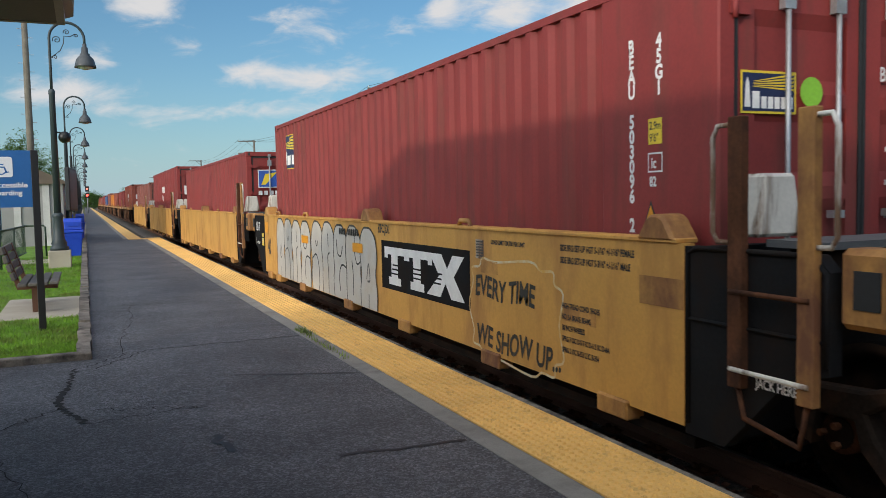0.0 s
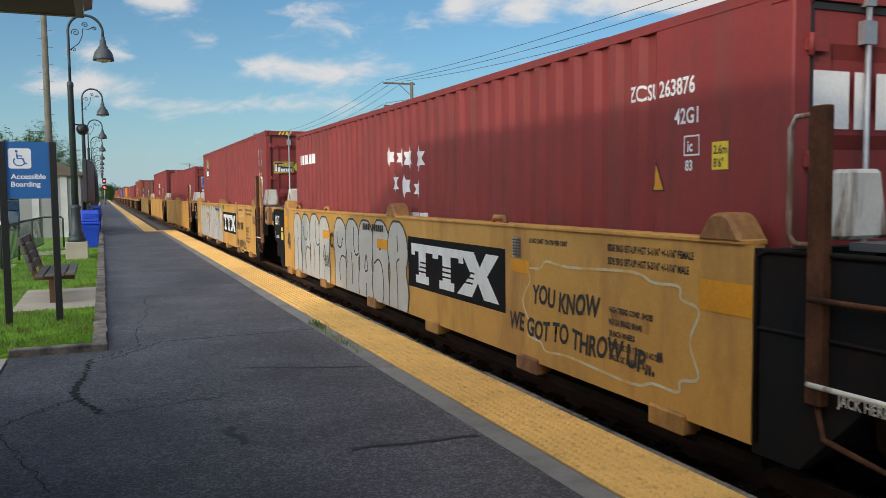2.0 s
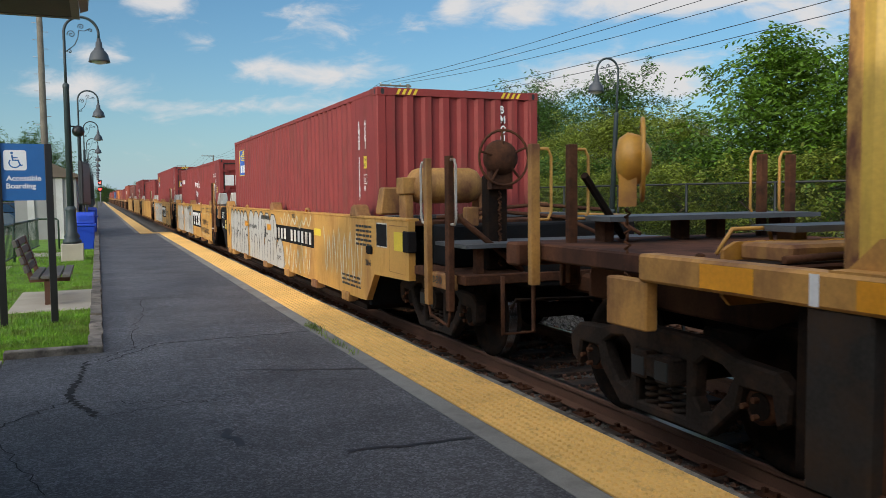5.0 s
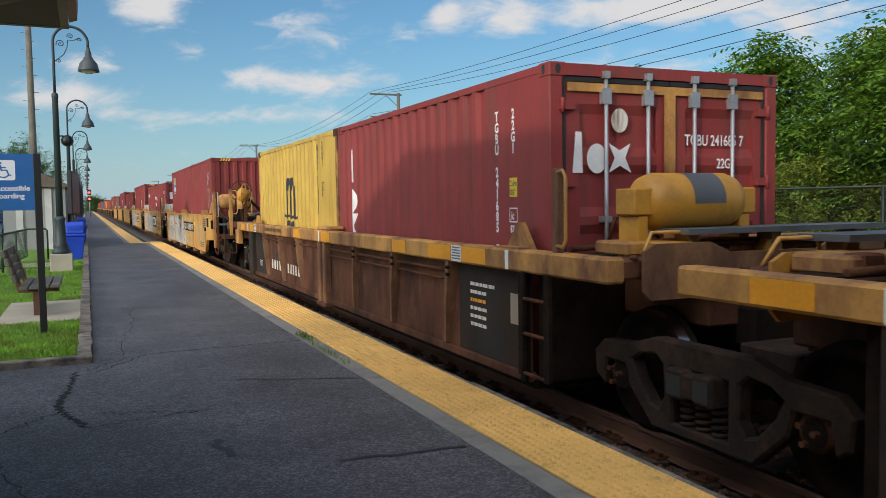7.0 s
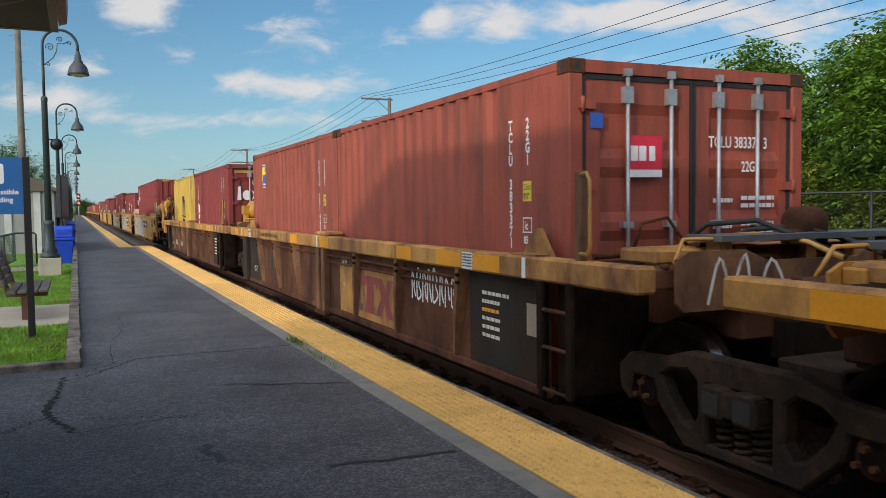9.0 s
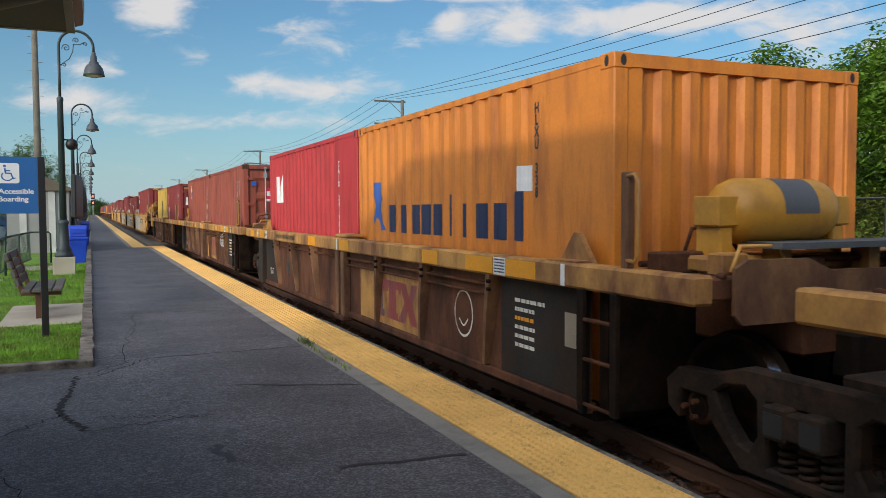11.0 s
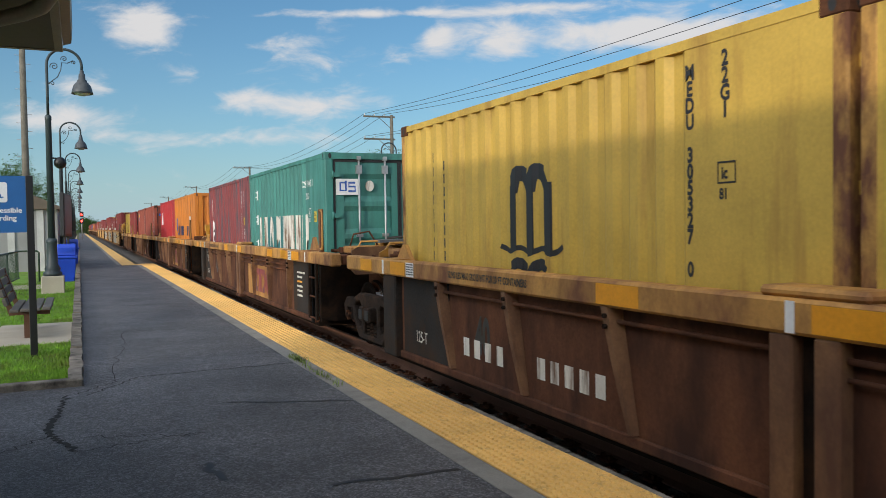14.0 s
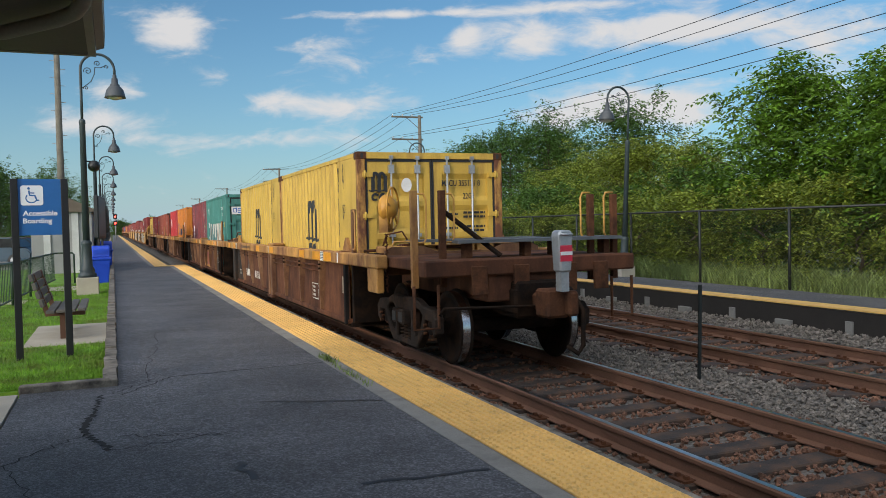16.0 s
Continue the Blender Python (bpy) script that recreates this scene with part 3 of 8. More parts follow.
# ties
tie_b = bmesh.new()
box(tie_b, -1.28, 1.28, -0.115, 0.115, -0.17, 0)
bevel(tie_b, 0.012)
tie_me = mesh_of("tie", tie_b, M["tie"])
plate_b = bmesh.new()
box(plate_b, -0.17, 0.17, -0.09, 0.09, 0, 0.018)
for sx in (-0.12, 0.12):
    for sy in (-0.05, 0.05):
        box(plate_b, sx - 0.016, sx + 0.016, sy - 0.016, sy + 0.016, 0.018, 0.045)
plate_me = mesh_of("tie_plate", plate_b, M["rust"])
rt = random.Random(4)
for tx in TRACKS:
    for i in range(75):
        y = -1.0 + 0.535 * i
        ob = tagged(new("railway_tie", tie_me), "dark creosoted wooden railway tie in rusty ballast", "railway tie", "ties under the rails")
        ob.matrix_basis = pose(tx + rt.uniform(-0.04, 0.04), y, RAIL_Z - 0.166, 0, 0, rt.uniform(-1, 1))
        for sx in (-0.7525, 0.7525):
            share("tie_plate", plate_me, ob, pose(sx, 0, 0))


# loose stones
def stones(name, x0, x1, y0, y1, z, n, size, mat, label, seed, skip=None, rise=0.0):
    rnd = random.Random(seed)
    verts, faces = [], []
    for _ in range(n):
        x, y = rnd.uniform(x0, x1), y0 + (y1 - y0) * rnd.random() ** 1.5
        if skip and skip(x, y):
            continue
        s = size * rnd.uniform(0.5, 1.25)
        q = Euler((rnd.uniform(0, 6), rnd.uniform(0, 6), rnd.uniform(0, 6))).to_matrix()
        b = len(verts)
        for p in ((1, 0, 0), (-0.9, 0.2, 0), (0, 0.8, 0.1), (0.1, -0.85, 0), (0, 0.1, 0.7), (0, 0, -0.7)):
            w = q @ Vector(p)
            verts.append((x + s * w.x * rnd.uniform(0.8, 1.2), y + s * w.y * rnd.uniform(0.8, 1.2), z + rise * (x - x0) + s * w.z * 0.8 + s * 0.2))
        for f in ((0, 2, 4), (2, 1, 4), (1, 3, 4), (3, 0, 4), (2, 0, 5), (1, 2, 5), (3, 1, 5), (0, 3, 5)):
            faces.append([b + i for i in f])
    me = bpy.data.meshes.new(name)
    me.from_pydata(verts, [], faces)
    me.materials.append(mat)
    tagged(new(name, me), label, "ballast", kind="stuff")


near_rail = lambda x, y: any(abs(x - tx - sx) < 0.09 for tx in TRACKS for sx in (-0.7525, 0.7525))
stones("ballast_stones", 3.06, 6.1, 1.5, 40, -0.356, 22000, 0.036, M["ballast_red"], "rust-stained crushed stone between the rails", 1, near_rail)
stones("ballast_stones", 5.9, 7.3, 3, 45, -0.355, 14000, 0.036, M["ballast"], "loose grey crushed stone between the tracks", 2, near_rail)
stones("ballast_stones", 7.2, 9.2, 4, 50, -0.356, 14000, 0.036, M["ballast_red"], "rust-stained crushed stone between the rails", 3, near_rail)
stones("ballast_stones", 9.2, 10.0, 4, 50, -0.35, 11000, 0.038, M["ballast"], "loose grey crushed stone heaped against the far platform", 5, near_rail, 0.26)
bm = bmesh.new()
slab(bm, [(9.2, -0.5), (9.2, -0.375), (10.0, -0.165), (10.0, -0.5)], "y", -30, 200)
structure("ballast_shoulder", bm, M["soil"], "shoulder of crushed stone along the far platform", "ballast")

# near platform
bm = bmesh.new()
slab(bm, [(-7.0, -12), (CONC_X, -12), (CONC_X, STEP_Y), (CONC_X - STEP_DX, STEP_Y), (CONC_X - STEP_DX, FAR), (0.0, FAR), (0.0, 9.1), (-0.9, 9.1), (-0.9, 7.2), (-7.0, 7.2)], "z", -0.5, 0.0)
structure("platform", bm, M["asphalt"], "worn dark asphalt station platform with cracks", "platform")
bm = bmesh.new()
slab(bm, [(CONC_X, -12), (EDGE_X - 0.03, -12), (EDGE_X - 0.03, STEP_Y), (EDGE_X - 0.03 - STEP_DX, STEP_Y), (EDGE_X - 0.03 - STEP_DX, FAR), (CONC_X - STEP_DX, FAR), (CONC_X - STEP_DX, STEP_Y), (CONC_X, STEP_Y)], "z", -0.5, 0.004)
structure("platform_edge", bm, M["concrete"], "grey concrete edge strip of the platform", "platform")
bm = bmesh.new()
for i in range(30):
    y = -12 + 1.68 * i
    if y < STEP_Y:
        box(bm, EDGE_X - 0.03, EDGE_X + 0.075, y, y + 1.67, -0.34, -0.008 + 0.008 * math.sin(i * 2.1))
structure("edge_timber", bm, M["timber"], "weathered timber facing along the platform edge", "timber")


# tactile paving: slabs with raised domes
def tactile_mesh(length, width, domes):
    bm = bmesh.new()
    box(bm, 0, width, 0.003, length - 0.003, 0.002, 0.014)
    if domes:
        nx, ny = round(width / 0.062), round(length / 0.062)
        for i in range(nx):
            for j in range(ny):
                cx, cy = (i + 0.5) * width / nx, (j + 0.5) * length / ny
                a = [bm.verts.new((cx + 0.018 * math.cos(k * 1.0472), cy + 0.018 * math.sin(k * 1.0472), 0.0142)) for k in range(6)]
                b = [bm.verts.new((cx + 0.011 * math.cos(k * 1.0472), cy + 0.011 * math.sin(k * 1.0472), 0.027)) for k in range(6)]
                for k in range(6):
                    bm.faces.new((a[k], a[(k + 1) % 6], b[(k + 1) % 6], b[k]))
                bm.faces.new(b)
    return mesh_of("tactile_slab", bm, M["tactile"])


W_T = EDGE_X - 0.02 - TACT_X
strip = thing("tactile_strip", "yellow tactile warning strip with raised domes along the platform edge", "tactile paving", kind="structure")
fine_me, far_me = tactile_mesh(1.22, W_T, True), tactile_mesh(6.0, W_T, False)
y = 0.6
while y < STEP_Y - 0.6:
    share("tactile_slab", fine_me, strip, pose(TACT_X, y, 0.004))
    y += 1.222
bm = bmesh.new()
box(bm, TACT_X - STEP_DX, EDGE_X - 0.02, STEP_Y - 0.55, STEP_Y + 0.1, 0.003, 0.0165)
part("tactile_slab", bm, M["tactile"], strip)
y = STEP_Y + 0.1
while y < 300:
    share("tactile_slab", far_me, strip, pose(TACT_X - STEP_DX, y, 0.004))
    y += 6.003


# ---------------------------------------------------------------- platform wear
def ground_mark(name, bm, mat, label, z=0.0035):
    for v in bm.verts:
        v.co.z = z
    part_ob = new(name, mesh_of(name, bm, mat))
    return tagged(part_ob, label, "crack", kind="structure")


def wander(a, b, n, amp, seed):
    rnd = random.Random(seed)
    a, b = Vector(a), Vector(b)
    d = (b - a).normalized()
    s = Vector((-d.y, d.x))
    return [a + (b - a) * i / n + s * rnd.uniform(-amp, amp) * (0 < i < n) for i in range(n + 1)]


for i, (a, b, w) in enumerate([((1.18, 7.56), (2.24, 7.08), 0.035), ((1.38, 4.83), (2.22, 4.77), 0.045), ((0.74, 5.66), (0.79, 5.22), 0.055)]):
    ground_mark("crack_seal", stroke(wander(a, b, 7, 0.03, i), w), M["seal"], "dark tar-filled crack across the platform")
for i, (a, b, w, amp) in enumerate([((0.52, 9.3), (2.24, 9.40), 0.020, 0.03), ((0.03, 8.51), (0.52, 9.3), 0.014, 0.03), ((-0.14, 8.6), (-0.23, 7.72), 0.030, 0.035), ((-0.23, 7.72), (-0.26, 7.05), 0.055, 0.03), ((-0.26, 7.05), (-0.07, 6.41), 0.042, 0.03), ((-0.26, 7.0), (-0.77, 6.28), 0.014, 0.04), ((-0.07, 6.41), (0.86, 6.52), 0.010, 0.05),
                                    ((0.0, 6.8), (0.8, 6.5), 0.010, 0.05), ((-0.1, 8.6), (0.35, 9.25), 0.012, 0.04), ((-0.75, 6.3), (-0.32, 4.8), 0.007, 0.03),
                                    ((0.05, 13.6), (2.28, 13.3), 0.010, 0.04), ((0.05, 18.2), (2.28, 18.0), 0.014, 0.04), ((0.05, 25.0), (2.28, 24.8), 0.02, 0.05), ((0.05, 31.0), (2.28, 30.9), 0.03, 0.05), ((0.3, 9.3), (0.6, 13.5), 0.008, 0.06)]):
    ground_mark("crack", stroke(wander(a, b, 16, amp, 20 + i), w, smooth=1), M["crack"], "thin branching crack in the asphalt")

# weeds at the joint of asphalt and concrete
rw = random.Random(8)


def blades(name, spots, height, width, mat, label, seed, category="grass"):
    rnd = random.Random(seed)
    verts, faces = [], []
    for x, y, z in spots:
        a, h = rnd.uniform(0, 6.28), height * rnd.uniform(0.5, 1.3)
        lean = Vector((rnd.gauss(0, 0.35), rnd.gauss(0, 0.35), 1)).normalized() * h
        s = Vector((math.cos(a), math.sin(a), 0)) * width * rnd.uniform(0.6, 1.3)
        p = Vector((x, y, z))
        b = len(verts)
        mid = p + lean * 0.55
        tip = p + Vector((lean.x * 1.9, lean.y * 1.9, lean.z))
        verts += [p - s, p + s, mid + s * 0.7, mid - s * 0.7, tip]
        faces += [(b, b + 1, b + 2, b + 3), (b + 3, b + 2, b + 4)]
    me = bpy.data.meshes.new(name)
    me.from_pydata([tuple(v) for v in verts], [], faces)
    me.materials.append(mat)
    return tagged(new(name, me), label, category, kind="stuff")


blades("weed_tuft", [(2.33 + rw.gauss(0, 0.03), 9.5 + rw.gauss(0, 0.16), 0.004) for _ in range(110)] + [(2.31 + rw.gauss(0, 0.02), rw.uniform(7.7, 9.0), 0.004) for _ in range(60)], 0.07, 0.006, M["tall_grass"], "small weeds in the joint of the platform edge", 3, "weeds")

# lawn beside the platform
bm = bmesh.new()
slab(bm, [(-0.13, 9.2), (-0.13, 40), (-14, 40), (-14, 9.2)], "z", -0.5, 0.005)
structure("lawn", bm, M["grass"], "mown green lawn beside the platform", "lawn")
rl = random.Random(5)
spots = []
while len(spots) < 42000:
    x, y = -0.15 - 3.2 * rl.random() ** 1.3, 9.25 + 18 * rl.random() ** 1.8
    if (-1.23 < x and 12.6 < y < 15.35) or (abs(x + 0.67) < 0.3 and abs(y - 22.8) < 0.3):
        continue
    spots.append((x, y, 0.0))
blades("lawn_grass", spots, 0.055, 0.005, M["grass"], "short green grass blades", 6)
bm = bmesh.new()
box(bm, -1.22, -0.12, 12.65, 15.3, -0.2, 0.02)
bevel(bm, 0.012)
structure("bench_slab", bm, M["slab"], "pale concrete slab under the bench", "slab")
bm = bmesh.new()
box(bm, -8, -0.92, 6.9, 9.0, -0.2, 0.008)
structure("walk_slab", bm, M["slab"], "pale concrete walk beside the lawn", "pavement")
for x0, x1, y0, y1 in ((-3.2, -1.9, 20.6, 21.4), (-1.9, -0.75, 24.5, 26.2)):
    bm = bmesh.new()
    box(bm, x0, x1, y0, y1, -0.2, 0.02)
    structure("path_slab", bm, M["slab"], "pale concrete paving slab in the lawn", "slab")
# timber kerb, beam by beam
kerb = thing("kerb", "weathered grey timber kerb round the lawn", "kerb", kind="structure")
rk = random.Random(9)
y = 9.1
while y < 120:
    bm = bmesh.new()
    n = 8
    w = [(rk.uniform(-0.012, 0.012), rk.uniform(-0.015, 0.01)) for _ in range(n + 1)]
    rows = []
    for i, (dx_, dz_) in enumerate(w):
        yy = y + 0.006 + 2.38 * i / n
        rows.append([bm.verts.new(p) for p in ((-0.14, yy, -0.2), (-0.14 + dx_, yy, 0.085 + dz_), (-0.005 + dx_, yy, 0.08 + dz_), (0.005, yy, -0.2))])
    for a, b in zip(rows, rows[1:]):
        for k in range(3):
            bm.faces.new((a[k], a[k + 1], b[k + 1], b[k]))
    bm.faces.new(rows[0])
    bm.faces.new(rows[-1][::-1])
    part("kerb_timber", bm, M["timber"], kerb)
    y += 2.4
bm = bmesh.new()
box(bm, -0.92, 0.0, 9.06, 9.19, -0.2, 0.075)
bevel(bm, 0.012)
part("kerb_timber", bm, M["timber"], kerb)

# ---------------------------------------------------------------- station roof overhead
M["fascia"] = paint("tan_fascia", (0.34, 0.28, 0.21), 0.6, bump=0.05)
M["soffit"] = paint("brown_soffit", (0.13, 0.10, 0.075), 0.7, bump=0.1)
M["shingle"] = paint("roof_shingle", (0.10, 0.085, 0.075), 0.9)
M["masonry"] = paint("station_masonry", (0.30, 0.22, 0.16), 0.85, fine=30)
bm = bmesh.new()
slab(bm, [(-0.13, 2.95), (-0.13, 2.97), (-6.2, 2.97), (-6.2, 2.95)], "y", -9, 6.80)
structure("soffit", bm, M["soffit"], "dark brown soffit under the station eaves", "soffit")
bm = bmesh.new()
box(bm, -0.13, -0.075, -9, 6.86, 2.945, 3.13)
structure("fascia", bm, M["fascia"], "tan fascia board along the eaves", "fascia")
bm = bmesh.new()
box(bm, -6.2, -0.132, 6.802, 6.86, 2.945, 3.13)
structure("fascia", bm, M["fascia"], "tan fascia board across the eaves", "fascia")
bm = bmesh.new()
slab(bm, [(-0.072, 2.99), (-0.015, 3.01), (-0.005, 3.12), (-0.072, 3.12)], "y", -9, 6.84)
structure("gutter", bm, M["fascia"], "tan metal gutter on the eaves", "gutter")
bm = bmesh.new()
v = [bm.verts.new(p) for p in ((-0.05, -9, 3.14), (-0.05, 6.88, 3.14), (-6.2, 6.88, 3.14), (-6.2, -9, 3.14), (-3.1, -4, 3.66), (-3.1, 3.8, 3.66))]
for f in ((0, 1, 5, 4), (1, 2, 5), (2, 3, 4, 5), (3, 0, 4), (0, 3, 2, 1)):
    bm.faces.new([v[i] for i in f])
structure("roof", bm, M["shingle"], "low hipped shingle roof of the station", "roof")
# wall out of view, added under the eaves to block the low sun
bm = bmesh.new()
box(bm, -6.0, -1.6, -8.5, 5.9, 0.0, 2.948)
structure("wall_station", bm, M["masonry"], "unseen brown masonry station wall added to block the sun", "wall")
bm = bmesh.new()
pipe(bm, [(-1.59, 6.3, 2.83), (-0.59, 5.76, 2.85), (-0.26, 5.36, 2.86), (-0.16, 5.2, 2.87), (-0.11, 5.05, 2.90), (-0.095, 4.98, 2.95), (-0.045, 4.95, 3.0)], 0.045, 12)
ob = thing("downspout", "pale brown metal downspout bent under the eaves", "downspout", kind="structure")
part("downspout_pipe", bm, M["fascia"], ob)

# ---------------------------------------------------------------- accessible boarding sign
M["sign_blue"] = paint("sign_blue", (0.022, 0.125, 0.36), 0.4, var=0.05)
M["post_black"] = paint("black_post", (0.012, 0.012, 0.013), 0.45)
M["sign_white"] = paint("sign_white", (0.78, 0.80, 0.82), 0.45, var=0.04)
sign = thing("boarding_sign", "blue accessible boarding sign on two black posts in the lawn", "sign", m=pose(-0.84, 11.45, 0, 0, 0, 4.5))
for x in (-0.285, 0.285):
    bm = bmesh.new()
    box(bm, x - 0.042, x + 0.042, -0.04, 0.04, -0.05, 2.28)
    bevel(bm, 0.005)
    part("sign_post", bm, M["post_black"], sign)
bm = bmesh.new()
box(bm, -0.243, 0.243, -0.015, 0.015, 1.57, 2.275)
part("sign_panel", bm, M["sign_blue"], sign, "blue panel")
bm = bmesh.new()
rr_, pts = 0.03, []
for cx, cz, a0 in ((0.04 - 0.03, 2.195 - 0.03, 0), (-0.215 + 0.03, 2.195 - 0.03, 90), (-0.215 + 0.03, 1.945 + 0.03, 180), (0.04 - 0.03, 1.945 + 0.03, 270)):
    pts += [(cx + rr_ * math.cos(radians(a0 + k * 22.5)), cz + rr_ * math.sin(radians(a0 + k * 22.5))) for k in range(5)]
f = bm.faces.new([bm.verts.new((p[0], -0.0185, p[1])) for p in pts])
part("pictogram_field", bm, M["sign_white"], sign)
ox, oz = -0.0875, 2.07
g = bmesh.new()
lathe_pts = [(0.016 * math.cos(k * 0.5236), 0.016 * math.sin(k * 0.5236)) for k in range(12)]
poly([(ox - 0.033 + p[0], oz + 0.088 + p[1]) for p in lathe_pts], g)
stroke([(ox - 0.032, oz + 0.062), (ox - 0.024, oz + 0.0), (ox + 0.035, oz - 0.002), (ox + 0.058, oz - 0.068), (ox + 0.082, oz - 0.058)], 0.02, g, smooth=1)
stroke([(ox - 0.028, oz + 0.032), (ox + 0.03, oz + 0.030)], 0.014, g, smooth=1)
stroke([(ox - 0.005 + 0.062 * math.cos(a), oz - 0.035 + 0.055 * math.sin(a)) for a in [radians(140 + 22 * k) for k in range(10)]], 0.014, g)
on_end(g, 0, 0, -0.0205)
part("pictogram", g, M["sign_blue"], sign, "blue wheelchair symbol")
for txt, z in (("Accessible", 1.815), ("Boarding", 1.700)):
    bm, w, h = letters(txt, 0.088, 1.05, 0.0020)
    on_end(bm, -0.195, z, -0.0175)
    part("sign_lettering", bm, M["sign_white"], sign, "white lettering")

# ---------------------------------------------------------------- bench
M["bench_wood"] = paint("grey_bench_slat", (0.115, 0.105, 0.095), 0.8, var=0.25, fine=50, bump=0.4)
M["bench_leg"] = paint("brown_bench_leg", (0.10, 0.045, 0.025), 0.6)
bench = thing("park_bench", "weathered slatted park bench on a concrete slab", "bench", m=pose(-0.72, 14.0, 0.02))
for i, x in enumerate((-0.16, -0.02, 0.12, 0.26)):
    bm = bmesh.new()
    box(bm, x - 0.058, x + 0.058, -0.92, 0.92, 0.40 + 0.006 * i, 0.445 + 0.006 * i)
    bevel(bm, 0.008)
    part("seat_slat", bm, M["bench_wood"], bench)
for i in range(4):
    bm = bmesh.new()
    z, x = 0.50 + 0.125 * i, -0.255 - 0.042 * i
    box(bm, x - 0.028, x + 0.028, -0.92, 0.92, z, z + 0.105)
    bmesh.ops.rotate(bm, verts=bm.verts[:], cent=(x, 0, z), matrix=Matrix.Rotation(radians(-16), 3, "Y"))
    bevel(bm, 0.008)
    part("back_slat", bm, M["bench_wood"], bench)
for y in (-0.62, 0.62):
    bm = bmesh.new()
    box(bm, -0.05, 0.045, y - 0.04, y + 0.04, 0.0, 0.36)
    box(bm, -0.24, 0.30, y - 0.035, y + 0.035, 0.34, 0.40)
    slab(bm, [(-0.24, 0.34), (-0.18, 0.40), (-0.37, 0.98), (-0.41, 0.97)], "y", y - 0.03, y + 0.03)
    part("bench_leg", bm, M["bench_leg"], bench)

# ---------------------------------------------------------------- platform lamps
M["lamp_green"] = paint("dark_lamp_paint", (0.030, 0.045, 0.050), 0.5, metal=0.0, var=0.15)
M["shade_grey"] = paint("grey_lamp_shade", (0.06, 0.068, 0.075), 0.4)
M["lens"] = paint("frosted_lens", (0.6, 0.6, 0.58), 0.4)


def platform_lamp(m, flip=1, label="dark green platform lamp with a scrolled arm and a bell shade", speaker=False):
    lamp = thing("platform_lamp", label, "street lamp", "lamps along the platforms", m)
    bm = bmesh.new()
    box(bm, -0.26, 0.26, -0.26, 0.26, -0.1, 0.44)
    bevel(bm, 0.015)
    part("pedestal", bm, M["slab"], lamp, "square concrete pedestal")
    bm = bmesh.new()
    lathe(bm, [(0.22, 0.44), (0.22, 0.52), (0.17, 0.56), (0.19, 0.62), (0.13, 0.72), (0.115, 1.25), (0.13, 1.28), (0.13, 1.33), (0.09, 1.38)], n=16)
    part("lamp_base", bm, M["lamp_green"], lamp, "fluted cast base")
    bm = bmesh.new()
    lathe(bm, [(0.085, 1.36), (0.070, 4.32), (0.078, 4.34), (0.078, 4.42), (0.05, 4.46)], n=14)
    part("lamp_post", bm, M["lamp_green"], lamp)
    R_, zc = 0.40, 5.72
    bm = bmesh.new()
    pts = [(0, 0, 4.42), (0, 0, 5.0), (0, 0, 5.5)] + [(flip * (R_ - R_ * math.cos(radians(a))), 0, zc + R_ * 1.0 * math.sin(radians(a))) for a in range(0, 181, 12)] + [(flip * 2 * R_, 0, zc - 0.12)]
    pipe(bm, pts, 0.034, 10)
    part("lamp_arm", bm, M["lamp_green"], lamp)
    for turns, cx, cz, r in ((1.6, 0.17, 5.68, 0.10), (1.5, 0.40, 5.88, 0.075), (1.3, 0.12, 5.25, 0.06), (1.3, 0.62, 5.80, 0.05)):
        bm = bmesh.new()
        q = [(flip * (cx + r * (1 - k / 26) * math.cos(radians(200 - turns * 360 * k / 24))), 0, cz + r * (1 - k / 26) * math.sin(radians(200 - turns * 360 * k / 24))) for k in range(24)]
        pipe(bm, q, 0.011, 5)
        part("scroll", bm, M["lamp_green"], lamp)
    bm = bmesh.new()
    pipe(bm, [(flip * x, 0, z) for x, z in ((0.0, 5.22), (0.10, 5.30), (0.24, 5.42), (0.32, 5.60), (0.34, 5.78), (0.48, 5.78), (0.60, 5.85))], 0.012, 5)
    part("scroll_stem", bm, M["lamp_green"], lamp)
    bm = bmesh.new()
    lathe(bm, [(0.035, 5.62), (0.05, 5.60), (0.05, 5.54), (0.075, 5.52), (0.085, 5.38), (0.12, 5.36), (0.12, 5.32), (0.15, 5.30), (0.21, 5.22), (0.245, 5.08), (0.26, 5.02), (0.245, 5.02), (0.2, 5.06), (0.05, 5.08)], (flip * 2 * R_, 0, 0), 24)
    part("lamp_shade", bm, M["shade_grey"], lamp, "grey bell shade")
    bm = bmesh.new()
    lathe(bm, [(0.20, 5.05), (0.17, 5.01), (0.08, 4.975), (0.02, 4.97)], (flip * 2 * R_, 0, 0), 18)
    part("lamp_lens", bm, M["lens"], lamp)
    if speaker:
        bm = bmesh.new()
        lathe(bm, [(0.03, -0.12), (0.10, -0.10), (0.14, 0.0), (0.15, 0.12), (0.10, 0.13), (0.03, 0.05)], (0.24, 0, 3.28), 16, "y")
        rod(bm, (0, 0, 3.40), (0.22, 0, 3.38), 0.02)
        part("loudspeaker", bm, M["post_black"], lamp, "black loudspeaker on a short arm")
    return lamp


